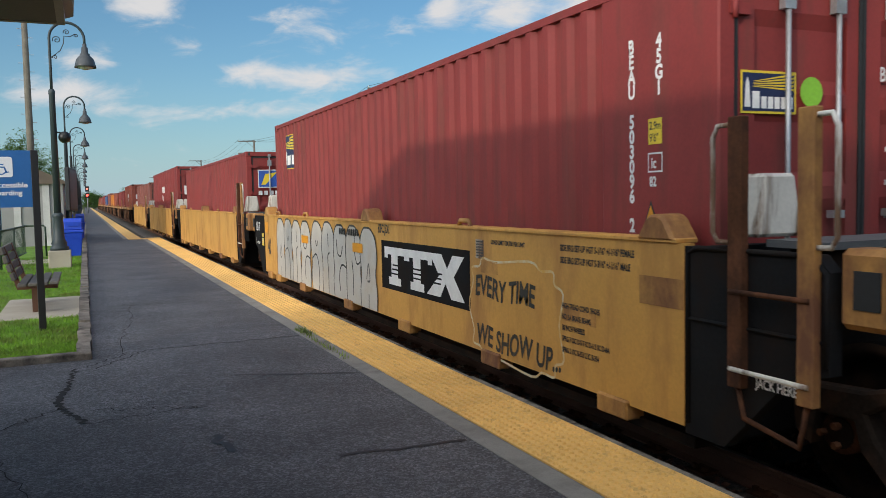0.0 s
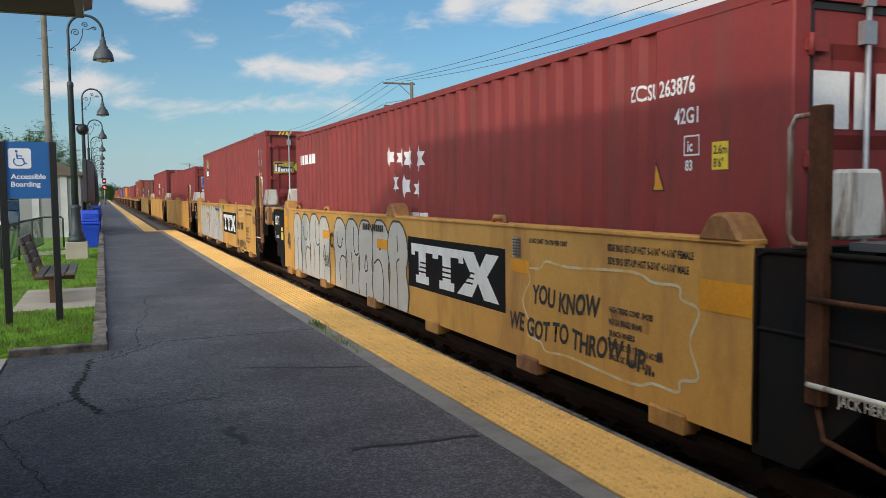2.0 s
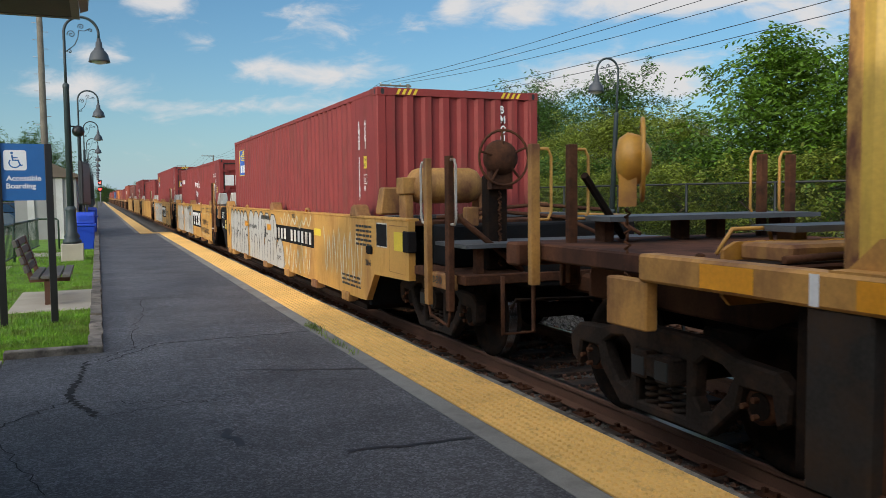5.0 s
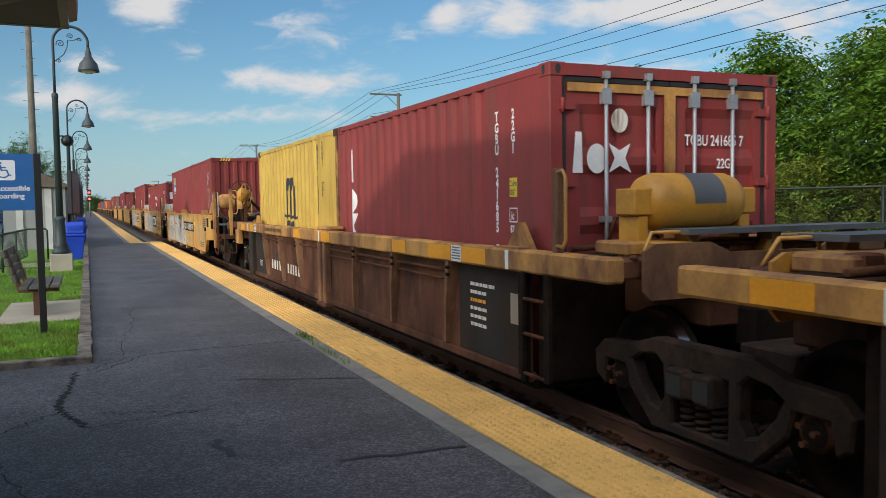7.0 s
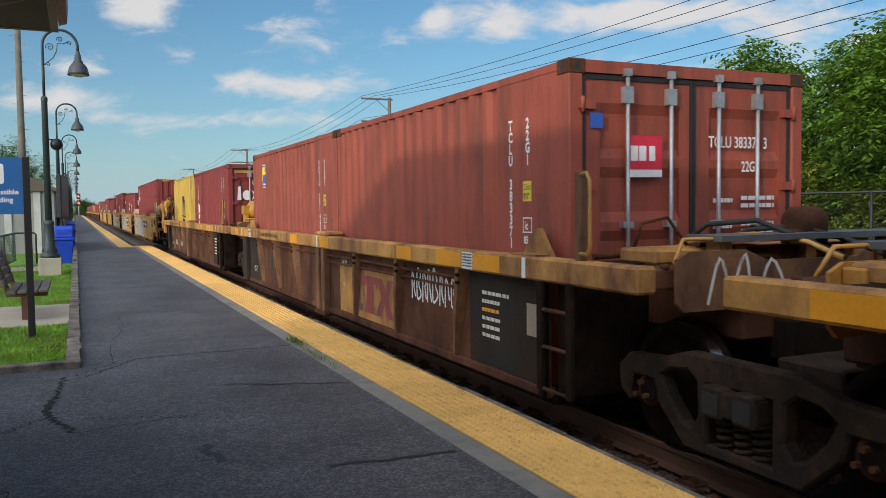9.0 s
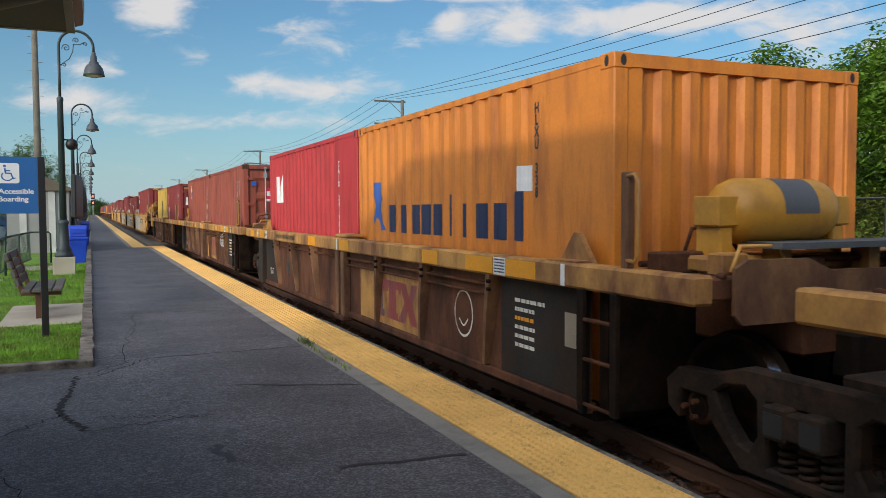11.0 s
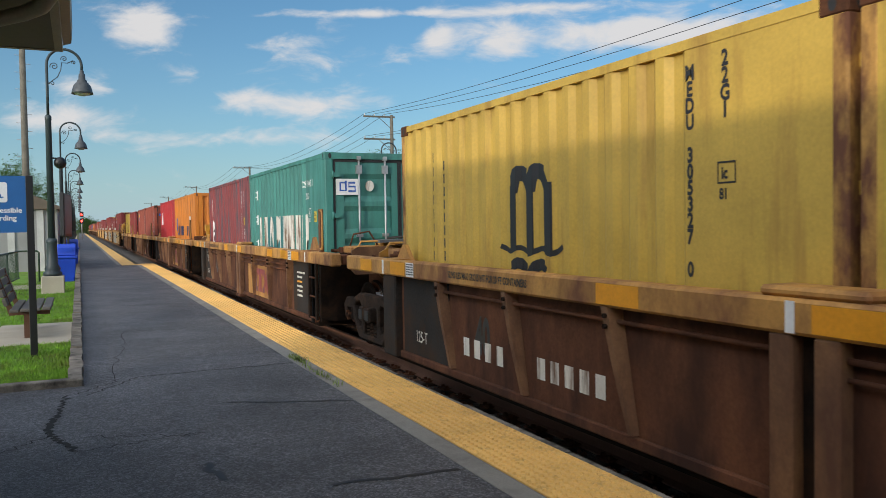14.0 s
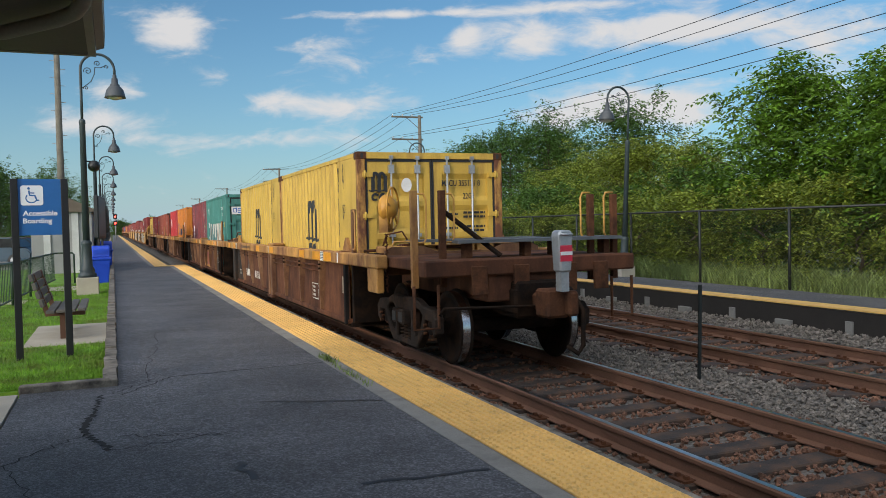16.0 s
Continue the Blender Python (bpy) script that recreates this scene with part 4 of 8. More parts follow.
first = platform_lamp(pose(-0.63, 22.7, 0), speaker=True)
plain = platform_lamp(pose(-0.63, 38.1, 0))
for i in range(2, 11):
    copy_thing(plain, pose(-0.63, 22.7 + 15.4 * i, 0))
far_lamp = platform_lamp(pose(13.0, 18.95, -0.05, 0, 3.0, 0), -1)
far_lamp.scale = (0.86, 0.86, 0.86)
for i in range(1, 5):
    copy_thing(far_lamp, pose(13.0, 18.95 + 15.2 * i, -0.05))

# ---------------------------------------------------------------- bins and notice board
M["bin_blue"] = paint("blue_plastic", (0.012, 0.06, 0.50), 0.4, var=0.06)


def wheeled_bin(m):
    b = thing("recycling_bin", "bright blue plastic bin with a lid beside the platform", "bin", "blue bins beside the platform", m)
    bm = bmesh.new()
    lo, hi = 0.20, 0.265
    for z0, w0, z1, w1 in ((0.0, lo, 0.72, hi), (0.72, hi + 0.03, 0.80, hi + 0.03)):
        a = [bm.verts.new((sx * w0, sy * w0 * 1.1, z0)) for sx, sy in ((-1, -1), (1, -1), (1, 1), (-1, 1))]
        c = [bm.verts.new((sx * w1, sy * w1 * 1.1, z1)) for sx, sy in ((-1, -1), (1, -1), (1, 1), (-1, 1))]
        for k in range(4):
            bm.faces.new((a[k], a[(k + 1) % 4], c[(k + 1) % 4], c[k]))
        bm.faces.new(a[::-1])
        bm.faces.new(c)
    bevel(bm, 0.02)
    part("bin_body", bm, M["bin_blue"], b)
    bm = bmesh.new()
    slab(bm, [(-0.28, 0.80), (0.30, 0.80), (0.27, 0.90), (0.22, 1.10), (0.12, 1.16), (-0.14, 1.16), (-0.24, 1.08)], "x", -0.26, 0.26)
    bevel(bm, 0.03)
    part("bin_lid", bm, M["bin_blue"], b)
    bm = bmesh.new()
    box(bm, -0.17, 0.17, -0.292, -0.262, 0.92, 1.05)
    part("bin_flap", bm, M["bin_blue"], b)
    return b


bin0 = wheeled_bin(pose(-0.36, 27.4, 0))
copy_thing(bin0, pose(-0.30, 39.5, 0))
M["board_grey"] = paint("grey_board_frame", (0.10, 0.10, 0.105), 0.5)
board = thing("notice_board", "dark double-sided notice board on a post", "notice board", m=pose(-0.40, 29.8, 0, 0, 2, 80))
for x in (-0.3, 0.3):
    bm = bmesh.new()
    box(bm, x - 0.03, x + 0.03, -0.03, 0.03, 0, 1.5)
    part("board_post", bm, M["post_black"], board)
bm = bmesh.new()
box(bm, -0.62, 0.62, -0.07, 0.07, 1.36, 2.78)
bevel(bm, 0.02)
part("board_frame", bm, M["post_black"], board)
for sy in (-1, 1):
    bm = bmesh.new()
    box(bm, -0.54, 0.54, *sorted((sy * 0.071, sy * 0.078)), 1.44, 2.70)
    part("board_face", bm, M["board_grey"], board)

# ---------------------------------------------------------------- railing
M["rail_green"] = paint("dark_green_railing", (0.025, 0.05, 0.03), 0.5)
railing = thing("railing", "dark green metal railing beside the lawn", "railing", kind="structure")
for k in range(5):
    y0, y1 = 15.0 + 2.6 * k, 17.6 + 2.6 * k
    x0, x1 = -2.35 + 0.13 * k, -2.22 + 0.13 * k
    bm = bmesh.new()
    rod(bm, (x0, y0, 0.95), (x1, y1, 0.95), 0.028, n=8)
    part("top_rail", bm, M["rail_green"], railing)
    bm = bmesh.new()
    rod(bm, (x0, y0, 0.14), (x1, y1, 0.14), 0.02, n=8)
    part("bottom_rail", bm, M["rail_green"], railing)
    bm = bmesh.new()
    rod(bm, (x0, y0, 0), (x0, y0, 0.95), 0.03, n=8)
    part("rail_post", bm, M["rail_green"], railing)
    for j in range(1, 14):
        bm = bmesh.new()
        q = j / 14
        rod(bm, (x0 + (x1 - x0) * q, y0 + 2.6 * q, 0.14), (x0 + (x1 - x0) * q, y0 + 2.6 * q, 0.95), 0.009, n=5)
        part("baluster", bm, M["rail_green"], railing)
bm = bmesh.new()
pipe(bm, [(-1.70, 28.0, 0.95), (-1.2, 28.0, 0.95), (-1.15, 28.0, 0.90), (-1.15, 28.0, 0)], 0.028)
part("end_rail", bm, M["rail_green"], railing)

# ---------------------------------------------------------------- grey shelter, utility pole, parked cars
M["grey_wall"] = paint("grey_cladding", (0.27, 0.27, 0.27), 0.7, var=0.06)
M["trim_white"] = paint("pale_trim", (0.5, 0.5, 0.49), 0.6)
shelter = thing("equipment_shelter", "plain grey clad shelter with a pitched roof", "shed")
bm = bmesh.new()
box(bm, -2.9, -0.75, 34.8, 44, 0, 2.4)
part("shelter_wall", bm, M["grey_wall"], shelter)
bm = bmesh.new()
slab(bm, [(-3.1, 2.38), (-0.6, 2.38), (-0.6, 2.46), (-1.83, 3.05), (-3.1, 2.46)], "y", 34.6, 44.2)
part("shelter_roof", bm, M["soffit"], shelter, "brown pitched roof")
for x in (-2.35, -1.35):
    bm = bmesh.new()
    box(bm, x - 0.12, x + 0.12, 34.74, 34.80, 0, 2.36)
    part("pilaster", bm, M["trim_white"], shelter)
M["pole_wood"] = paint("grey_pole_wood", (0.15, 0.135, 0.105), 0.85, var=0.2, scale=3, fine=40, bump=0.4)
upole = thing("utility_pole", "tall weathered wooden utility pole with climbing pegs", "utility pole", m=pose(-2.36, 46, 0))
bm = bmesh.new()
lathe(bm, [(0.19, 0), (0.17, 4), (0.13, 12.2)], n=14)
part("pole_shaft", bm, M["pole_wood"], upole)
for i in range(18):
    bm = bmesh.new()
    z, sx = 3.6 + 0.42 * i, 1 if i % 2 else -1
    rod(bm, (sx * 0.12, 0, z), (sx * 0.36, 0, z), 0.016, n=6)
    part("climbing_peg", bm, M["steel"], upole)

M["car_blue"] = paint("dark_blue_car_paint", (0.03, 0.06, 0.09), 0.25, var=0.05)
M["car_grey"] = paint("grey_car_paint", (0.10, 0.10, 0.11), 0.25, var=0.05)
M["car_glass"] = paint("dark_car_glass", (0.01, 0.012, 0.014), 0.08, var=0.02)


def parked_car(m, mat, label):
    car = thing("parked_car", label, "car", "cars parked beside the station", m)
    bm = bmesh.new()
    slab(bm, [(-2.2, 0.3), (-2.25, 0.7), (-2.0, 0.95), (-1.2, 1.0), (1.3, 1.0), (2.1, 0.85), (2.25, 0.6), (2.2, 0.3)], "x", -0.88, 0.88)
    bevel(bm, 0.06, 2)
    part("car_body", bm, mat, car)
    bm = bmesh.new()
    slab(bm, [(-1.7, 0.97), (-1.2, 1.42), (0.4, 1.46), (1.25, 0.97)], "x", -0.74, 0.74)
    bevel(bm, 0.06, 2)
    part("car_cabin", bm, M["car_glass"], car, "dark glazed cabin")
    bm = bmesh.new()
    slab(bm, [(-1.1, 1.43), (0.3, 1.47), (0.3, 1.50), (-1.1, 1.47)], "x", -0.68, 0.68)
    part("car_roof", bm, mat, car)
    for x in (-0.8, 0.8):
        for y in (-1.4, 1.4):
            bm = bmesh.new()
            lathe(bm, [(0.12, -0.1), (0.2, -0.11), (0.33, -0.1), (0.33, 0.1), (0.2, 0.11), (0.12, 0.1)], (x, y, 0.33), 18, "x")
            wheel = part("tyre", bm, M["rubber"], car)
            bm = bmesh.new()
            lathe(bm, [(0.03, -0.115), (0.2, -0.115), (0.2, 0.115), (0.03, 0.115)], (x, y, 0.33), 14, "x")
            part("wheel_rim", bm, M["steel"], wheel)
    return car


parked_car(pose(-5.6, 47, -0.1, 0, 0, 70), M["car_blue"], "dark blue car parked beside the station")
parked_car(pose(-5.4, 52, -0.1, 0, 0, 70), M["car_grey"], "dark grey car parked beside the station")
bm = bmesh.new()
slab(bm, [(-30, 42), (-3.3, 42), (-3.3, 60), (-30, 60)], "z", -0.4, -0.1)
structure("parking_lot", bm, M["concrete"], "pale parking area beside the station", "parking lot")

# red signals down the line
M["signal_red"] = bpy.data.materials.new("signal_red")
M["signal_red"].use_nodes = True
sb = M["signal_red"].node_tree.nodes["Principled BSDF"]
sb.inputs["Base Color"].default_value, sb.inputs["Emission Color"].default_value, sb.inputs["Emission Strength"].default_value = (0.5, 0.01, 0.01, 1), (1, 0.03, 0.02, 1), 12
signal = thing("railway_signal", "railway signal post showing two red lights", "signal", m=pose(0.46, 150, 0))
bm = bmesh.new()
rod(bm, (0, 0, 0), (0, 0, 4.6), 0.09)
part("signal_mast", bm, M["steel"], signal)
for z in (2.95, 4.05):
    bm = bmesh.new()
    box(bm, -0.3, 0.3, -0.1, 0.1, z - 0.45, z + 0.45)
    head = part("signal_head", bm, M["post_black"], signal)
    bm = bmesh.new()
    lathe(bm, [(0.02, -0.16), (0.17, -0.15), (0.17, -0.10), (0.02, -0.10)], (0, 0, z), 14, "y")
    part("signal_light", bm, M["signal_red"], head, "glowing red light")

# ---------------------------------------------------------------- far platform and fence
FAR_E = 10.02
bm = bmesh.new()
slab(bm, [(FAR_E + 0.02, -0.6), (FAR_E + 0.02, 0.19), (13.25, 0.03), (13.25, -0.6)], "y", 1, 200)
structure("far_platform", bm, M["asphalt"], "asphalt platform on the far side of the tracks", "platform")
# shade below the far platform edge is put into this near-black colour
M["face_shade"] = paint("shade_painted_face", (0.022, 0.018, 0.015), 0.9, var=0.2)
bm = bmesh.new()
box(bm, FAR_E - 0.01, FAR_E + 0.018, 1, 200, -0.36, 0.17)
structure("platform_face", bm, M["face_shade"], "face of the far platform with its shade painted near black", "platform")
bm = bmesh.new()
slab(bm, [(FAR_E - 0.02, 0.19), (FAR_E - 0.02, 0.212), (FAR_E + 0.60, 0.182), (FAR_E + 0.60, 0.15)], "y", 1, 200)
structure("far_tactile_strip", bm, M["tactile"], "yellow tactile strip along the far platform edge", "tactile paving")
bm_b = bmesh.new()
box(bm_b, -0.05, 0.03, -0.16, 0.16, -0.1, 0.13)
bevel(bm_b, 0.008)
foot_me = mesh_of("footing_block", bm_b, M["concrete"])
bm_b = bmesh.new()
box(bm_b, -0.03, 0.01, -0.06, 0.06, -0.1, 0.22)
stub_me = mesh_of("support_stub", bm_b, M["concrete"])
supports = thing("platform_supports", "small concrete supports under the far platform edge", "support", kind="structure")
for i in range(26):
    share("footing_block", foot_me, supports, pose(FAR_E - 0.04, 5.2 + 2.45 * i, -0.19))
    share("support_stub", stub_me, supports, pose(FAR_E - 0.02, 6.4 + 2.45 * i, -0.19))
M["fence_black"] = paint("black_vinyl_fence", (0.012, 0.015, 0.014), 0.5)
fence = thing("chain_link_fence", "dark chain-link fence behind the far platform", "fence", kind="structure")
FX, FZ, FT = 13.3, 0.02, 1.77
ys = [13.29 + 2.85 * (k - 4) for k in range(26)]
for y in ys:
    bm = bmesh.new()
    rod(bm, (FX, y, FZ - 0.1), (FX, y, FT + 0.03), 0.032, n=8)
    part("fence_post", bm, M["fence_black"], fence)
bm = bmesh.new()
rod(bm, (FX, ys[0], FT), (FX, ys[-1], FT), 0.024, n=8)
part("fence_rail", bm, M["fence_black"], fence)
verts, faces = [], []
for sgn in (1, -1):
    y = ys[0]
    while y < 46:
        y2 = y + sgn * (FT - FZ)
        b, w = len(verts), 0.0028
        verts += [(FX, y - w, FZ), (FX, y + w, FZ), (FX, y2 + w, FT), (FX, y2 - w, FT)]
        faces.append((b, b + 1, b + 2, b + 3))
        y += 0.085
me = bpy.data.meshes.new("chain_link")
me.from_pydata(verts, [], faces)
me.materials.append(M["fence_black"])
ob = tagged(new("chain_link", me), kind="stuff")
ob.parent = fence
stake = thing("marker_stake", "thin dark stake standing in the ballast", "stake", m=pose(6.59, 8.04, -0.38, 0, 1.5, 0))
bm = bmesh.new()
box(bm, -0.02, 0.02, -0.013, 0.013, 0, 1.17)
part("stake_bar", bm, M["fence_black"], stake)

# ---------------------------------------------------------------- trees


def leaf_material(name, col, var):
    m = paint(name, col, 0.55, var=0.18, scale=0.8, fine=6, bump=0, island=var)
    n, l = m.node_tree.nodes, m.node_tree.links
    bs, out = n["Principled BSDF"], n["Material Output"]
    tr = n.new("ShaderNodeBsdfTranslucent")
    src = bs.inputs["Base Color"].links[0].from_socket
    l.new(src, tr.inputs[0])
    mx = n.new("ShaderNodeMixShader")
    mx.inputs[0].default_value = 0.35
    l.new(bs.outputs[0], mx.inputs[1])
    l.new(tr.outputs[0], mx.inputs[2])
    l.new(mx.outputs[0], out.inputs[0])
    return m


M["leaf_a"] = leaf_material("green_leaves", (0.120, 0.225, 0.020), 0.55)
M["leaf_b"] = leaf_material("yellow_green_leaves", (0.205, 0.255, 0.034), 0.5)
M["leaf_c"] = leaf_material("dark_leaves", (0.080, 0.158, 0.028), 0.5)
M["bark"] = paint("tree_bark", (0.10, 0.08, 0.06), 0.9, var=0.3, fine=30, bump=0.8)


def grow_tree(label, seed, height, spread, leaves, leaf, mat, low=0.15, name="tree", clumps=26, frond=True):
    """A tapered trunk, forking limbs and leaves in sprays about their ends."""
    rnd = random.Random(seed)
    tree = thing(name, label, "tree", "trees behind the far platform")
    bm = bmesh.new()
    trunk = [Vector((0, 0, -0.3))]
    for i in range(1, 7):
        trunk.append(Vector((rnd.gauss(0, 0.05) * i, rnd.gauss(0, 0.05) * i, height * 0.85 * i / 6)))
    for i in range(6):
        rod(bm, trunk[i], trunk[i + 1], 0.018 * height * (1 - i / 6.5), 0.018 * height * (1 - (i + 1) / 6.5), 8, False)
    part("trunk", bm, M["bark"], tree)
    ends = []
    bm = bmesh.new()
    for k in range(clumps):
        q = low + (1 - low) * (k + rnd.random()) / clumps
        zz = height * 0.85 * q
        i = min(5, int(q * 6))
        base = trunk[i].lerp(trunk[i + 1], q * 6 - i)
        a = k * 2.4 + rnd.uniform(-0.5, 0.5)
        reach = spread * (0.45 + 0.75 * math.sin(math.pi * min(1, 0.22 + 0.78 * q) ** 1.1)) * rnd.uniform(0.55, 1.1)
        tip = base + Vector((math.cos(a) * reach, math.sin(a) * reach, reach * rnd.uniform(0.25, 0.75)))
        mid = base.lerp(tip, 0.5) + Vector((0, 0, 0.12 * reach))
        r = 0.006 * height * (1 - 0.7 * q)
        rod(bm, base, mid, r, r * 0.6, 6, False)
        rod(bm, mid, tip, r * 0.6, r * 0.15, 5, False)
        ends += [(tip, 0.34), (mid.lerp(tip, 0.4), 0.42), (base.lerp(mid, 0.8), 0.34)]
    ends += [(trunk[6] + Vector((0, 0, height * 0.08)), 0.3), (trunk[6], 0.4)]
    part("branch_work", bm, M["bark"], tree)
    verts, faces = [], []
    sprays = max(1, leaves // 9)
    for _ in range(sprays):
        c, rad = rnd.choice(ends)
        rad = rad * spread * 0.75
        p = c + Vector((rnd.gauss(0, 1), rnd.gauss(0, 1), rnd.gauss(0, 0.8))) * rad * 0.55
        p.z = max(p.z, 0.15)
        d = Vector((rnd.gauss(0, 1), rnd.gauss(0, 1), rnd.uniform(-0.5, 0.5)))
        d = (d.normalized() + (p - c) * 0.6).normalized()
        for j in range(9):
            s = -1 if j % 2 else 1
            lat = d.cross(Vector((0, 0, 1)))
            lat = lat.normalized() if lat.length > 0.05 else Vector((1, 0, 0))
            o = p + d * leaf * (0.45 * j if frond else rnd.uniform(-1.5, 1.5)) - Vector((0, 0, 0.02 * j * j * leaf))
            dr = (lat * s + d * 0.5 + Vector((rnd.gauss(0, 0.2), rnd.gauss(0, 0.2), rnd.uniform(-0.7, 0.15)))).normalized()
            w = dr.cross(Vector((rnd.gauss(0, 0.4), rnd.gauss(0, 0.4), 1))).normalized() * leaf * 0.24
            L_ = leaf * rnd.uniform(0.7, 1.3)
            b = len(verts)
            verts += [o, o + dr * L_ * 0.45 + w, o + dr * L_ + Vector((0, 0, -0.12 * L_)), o + dr * L_ * 0.45 - w]
            faces.append((b, b + 1, b + 2, b + 3))
    me = bpy.data.meshes.new("crown")
    me.from_pydata([tuple(v) for v in verts], [], faces)
    me.materials.append(mat)
    crown = tagged(new("crown", me), kind="stuff")
    crown.parent = tree
    return tree


big = grow_tree("tall leafy green tree with drooping fronds behind the fence", 11, 6.3, 2.0, 17000, 0.17, M["leaf_a"], 0.22, clumps=34)
mid_t = grow_tree("yellow-green leafy tree behind the fence", 12, 4.9, 1.7, 11000, 0.13, M["leaf_b"], 0.10, clumps=30)
dark = grow_tree("dense dark green tree behind the fence", 13, 8.6, 2.9, 15000, 0.19, M["leaf_c"], 0.12, clumps=38, frond=False)
bush = grow_tree("dense green bush against the fence", 14, 2.6, 1.35, 8000, 0.11, M["leaf_b"], 0.02, "bush", 24, False)
low_b = grow_tree("dark green undergrowth bush", 15, 3.4, 1.7, 8000, 0.14, M["leaf_c"], 0.02, "bush", 24, False)
big.matrix_basis = pose(17.2, 16.9, -0.2)
mid_t.matrix_basis = pose(18.2, 24.6, -0.2)
dark.matrix_basis = pose(24.0, 47.5, -0.2)
bush.matrix_basis = pose(15.0, 13.0, -0.1)
low_b.matrix_basis = pose(16.4, 20.5, -0.1)
rp = random.Random(31)
for src, spots_ in ((big, [(17.6, 14.0), (16.4, 11.6), (16.9, 8.8)]),
                    (mid_t, [(19.0, 27.5), (18.0, 22.0), (19.5, 31.0), (20.5, 35.0), (21.0, 26.0), (22.0, 39.5), (17.3, 25.5)]),
                    (dark, [(24.2, 52.5), (24.0, 42.5), (26.0, 60.0), (25.5, 70.0), (26.0, 82.0), (25.0, 36.0), (27.0, 100.0), (28.0, 48.0)]),
                    (bush, [(14.9, 15.6), (15.1, 10.3), (14.8, 18.3), (15.0, 21.2), (15.2, 24.4), (15.4, 28.0), (15.6, 32.0), (15.9, 36.5), (16.2, 42.0), (15.2, 7.8), (16.4, 48.0), (17.0, 55.0)]),
                    (low_b, [(16.2, 16.0), (16.5, 12.5), (16.6, 24.0), (17.0, 28.5), (17.6, 33.0), (18.5, 39.0), (16.3, 9.0), (19.5, 45.0), (20.5, 52.0), (21.0, 60.0), (19.0, 21.0), (19.4, 15.8), (21.0, 24.0), (18.6, 11.0)])):
    for x, y in spots_:
        copy_thing(src, pose(x, y, -0.2 + rp.uniform(-0.3, 0.1), 0, 0, rp.uniform(0, 360)))
blades("tall_weeds", [(13.5 + 1.5 * rp.random() ** 1.4, 6 + 50 * rp.random() ** 1.4, -0.05) for _ in range(16000)], 0.55, 0.010, M["tall_grass"], "tall green weeds along the fence", 17, "weeds")
# trees on the station side and at the far end of the line
for x, y in ((-7.5, 62), (-11, 66), (-4.6, 72), (-9, 80), (-5, 95), (-14, 70), (-18, 75), (-4.5, 120), (-22, 78)):
    copy_thing(dark, pose(x, y, -0.4 + rp.uniform(-2.4, -0.6), 0, 0, rp.uniform(0, 360)))
for k in range(26):
    copy_thing(dark, pose(rp.uniform(-40, 45), rp.uniform(330, 420), rp.uniform(-2.5, -0.6), 0, 0, rp.uniform(0, 360)))

# ---------------------------------------------------------------- line poles and wires
M["wire"] = paint("dark_wire", (0.02, 0.02, 0.022), 0.6)


def line_pole(y):
    p = thing("line_pole", "wooden line pole with two braced crossarms", "utility pole", "poles along the line", pose(22.5, y, 0))
    bm = bmesh.new()
    lathe(bm, [(0.17, -0.3), (0.13, 10.1)], n=10)
    part("pole_shaft", bm, M["pole_wood"], p)
    for z in (9.95, 8.22):
        bm = bmesh.new()
        box(bm, -2.3, 0.25, -0.07, 0.05, z - 0.06, z + 0.06)
        part("crossarm", bm, M["pole_wood"], p)
        bm = bmesh.new()
        rod(bm, (-1.1, -0.06, z - 0.04), (0, -0.06, z - 0.95), 0.025, n=6)
        part("arm_brace", bm, M["pole_wood"], p)
        for x in (-2.2, -1.4, -0.6):
            bm = bmesh.new()
            lathe(bm, [(0.03, z + 0.06), (0.05, z + 0.10), (0.04, z + 0.2), (0.02, z + 0.22)], (x, 0, 0), 8)
            part("insulator", bm, M["lens"], p)


for y in (60, 118, 176, 234, 292):
    line_pole(y)
for x, z, sag in ((-2.2, 10.15, 1.30), (-1.4, 10.15, 1.45), (-0.6, 10.15, 1.70), (-2.2, 8.42, 1.20), (-1.4, 8.42, 1.40), (-2.0, 5.3, 1.30)):
    bm = bmesh.new()
    pts = []
    for a, b in ((-22, 60), (60, 118), (118, 176), (176, 234)):
        n = 14
        pts += [(22.5 + x, a + (b - a) * i / n, z - sag * 4 * (i / n) * (1 - i / n)) for i in range(n + (b == 234))]
    pipe(bm, pts, 0.014, 5)
    ob = thing("overhead_wire", "thin dark overhead wire between line poles", "wire", "overhead wires")
    part("wire_strand", bm, M["wire"], ob)


# ================================================================ the train
BOX40, H86, H96 = 12.192, 2.591, 2.896
BOX20 = 6.058
boxA = container(BOX40, H96, "maroon", True, 9.90, "tall maroon corrugated forty-foot container with a dark blue logo panel")
boxZ = container(BOX40, H86, "maroon", True, -5.47, "maroon corrugated container with white stars on its side")
boxB = container(BOX40, H96, "maroon", False, -20.83, "tall maroon container with a corrugated front end")
boxY = container(BOX20, H86, "yellow_box", True, -34.33 - 3.03, "mustard-yellow container with a large black emblem")
boxT = container(BOX20, H86, "maroon", True, -46.53 + 3.03, "maroon twenty-foot container with steel lock rods")
boxF = container(BOX20, H86, "brown", True, -49.75 - 3.03, "red-brown container with a blue and yellow badge")
boxG = container(BOX20, H86, "brown", True, -61.93 + 3.03, "red-brown container with a crimson sign on its doors")
boxC = container(BOX20, H86, "bright_red", True, -65.17 - 3.03, "bright red container with white lettering blocks")
boxO = container(BOX20, H86, "orange", False, -77.37 + 3.03, "orange container with a corrugated front end")
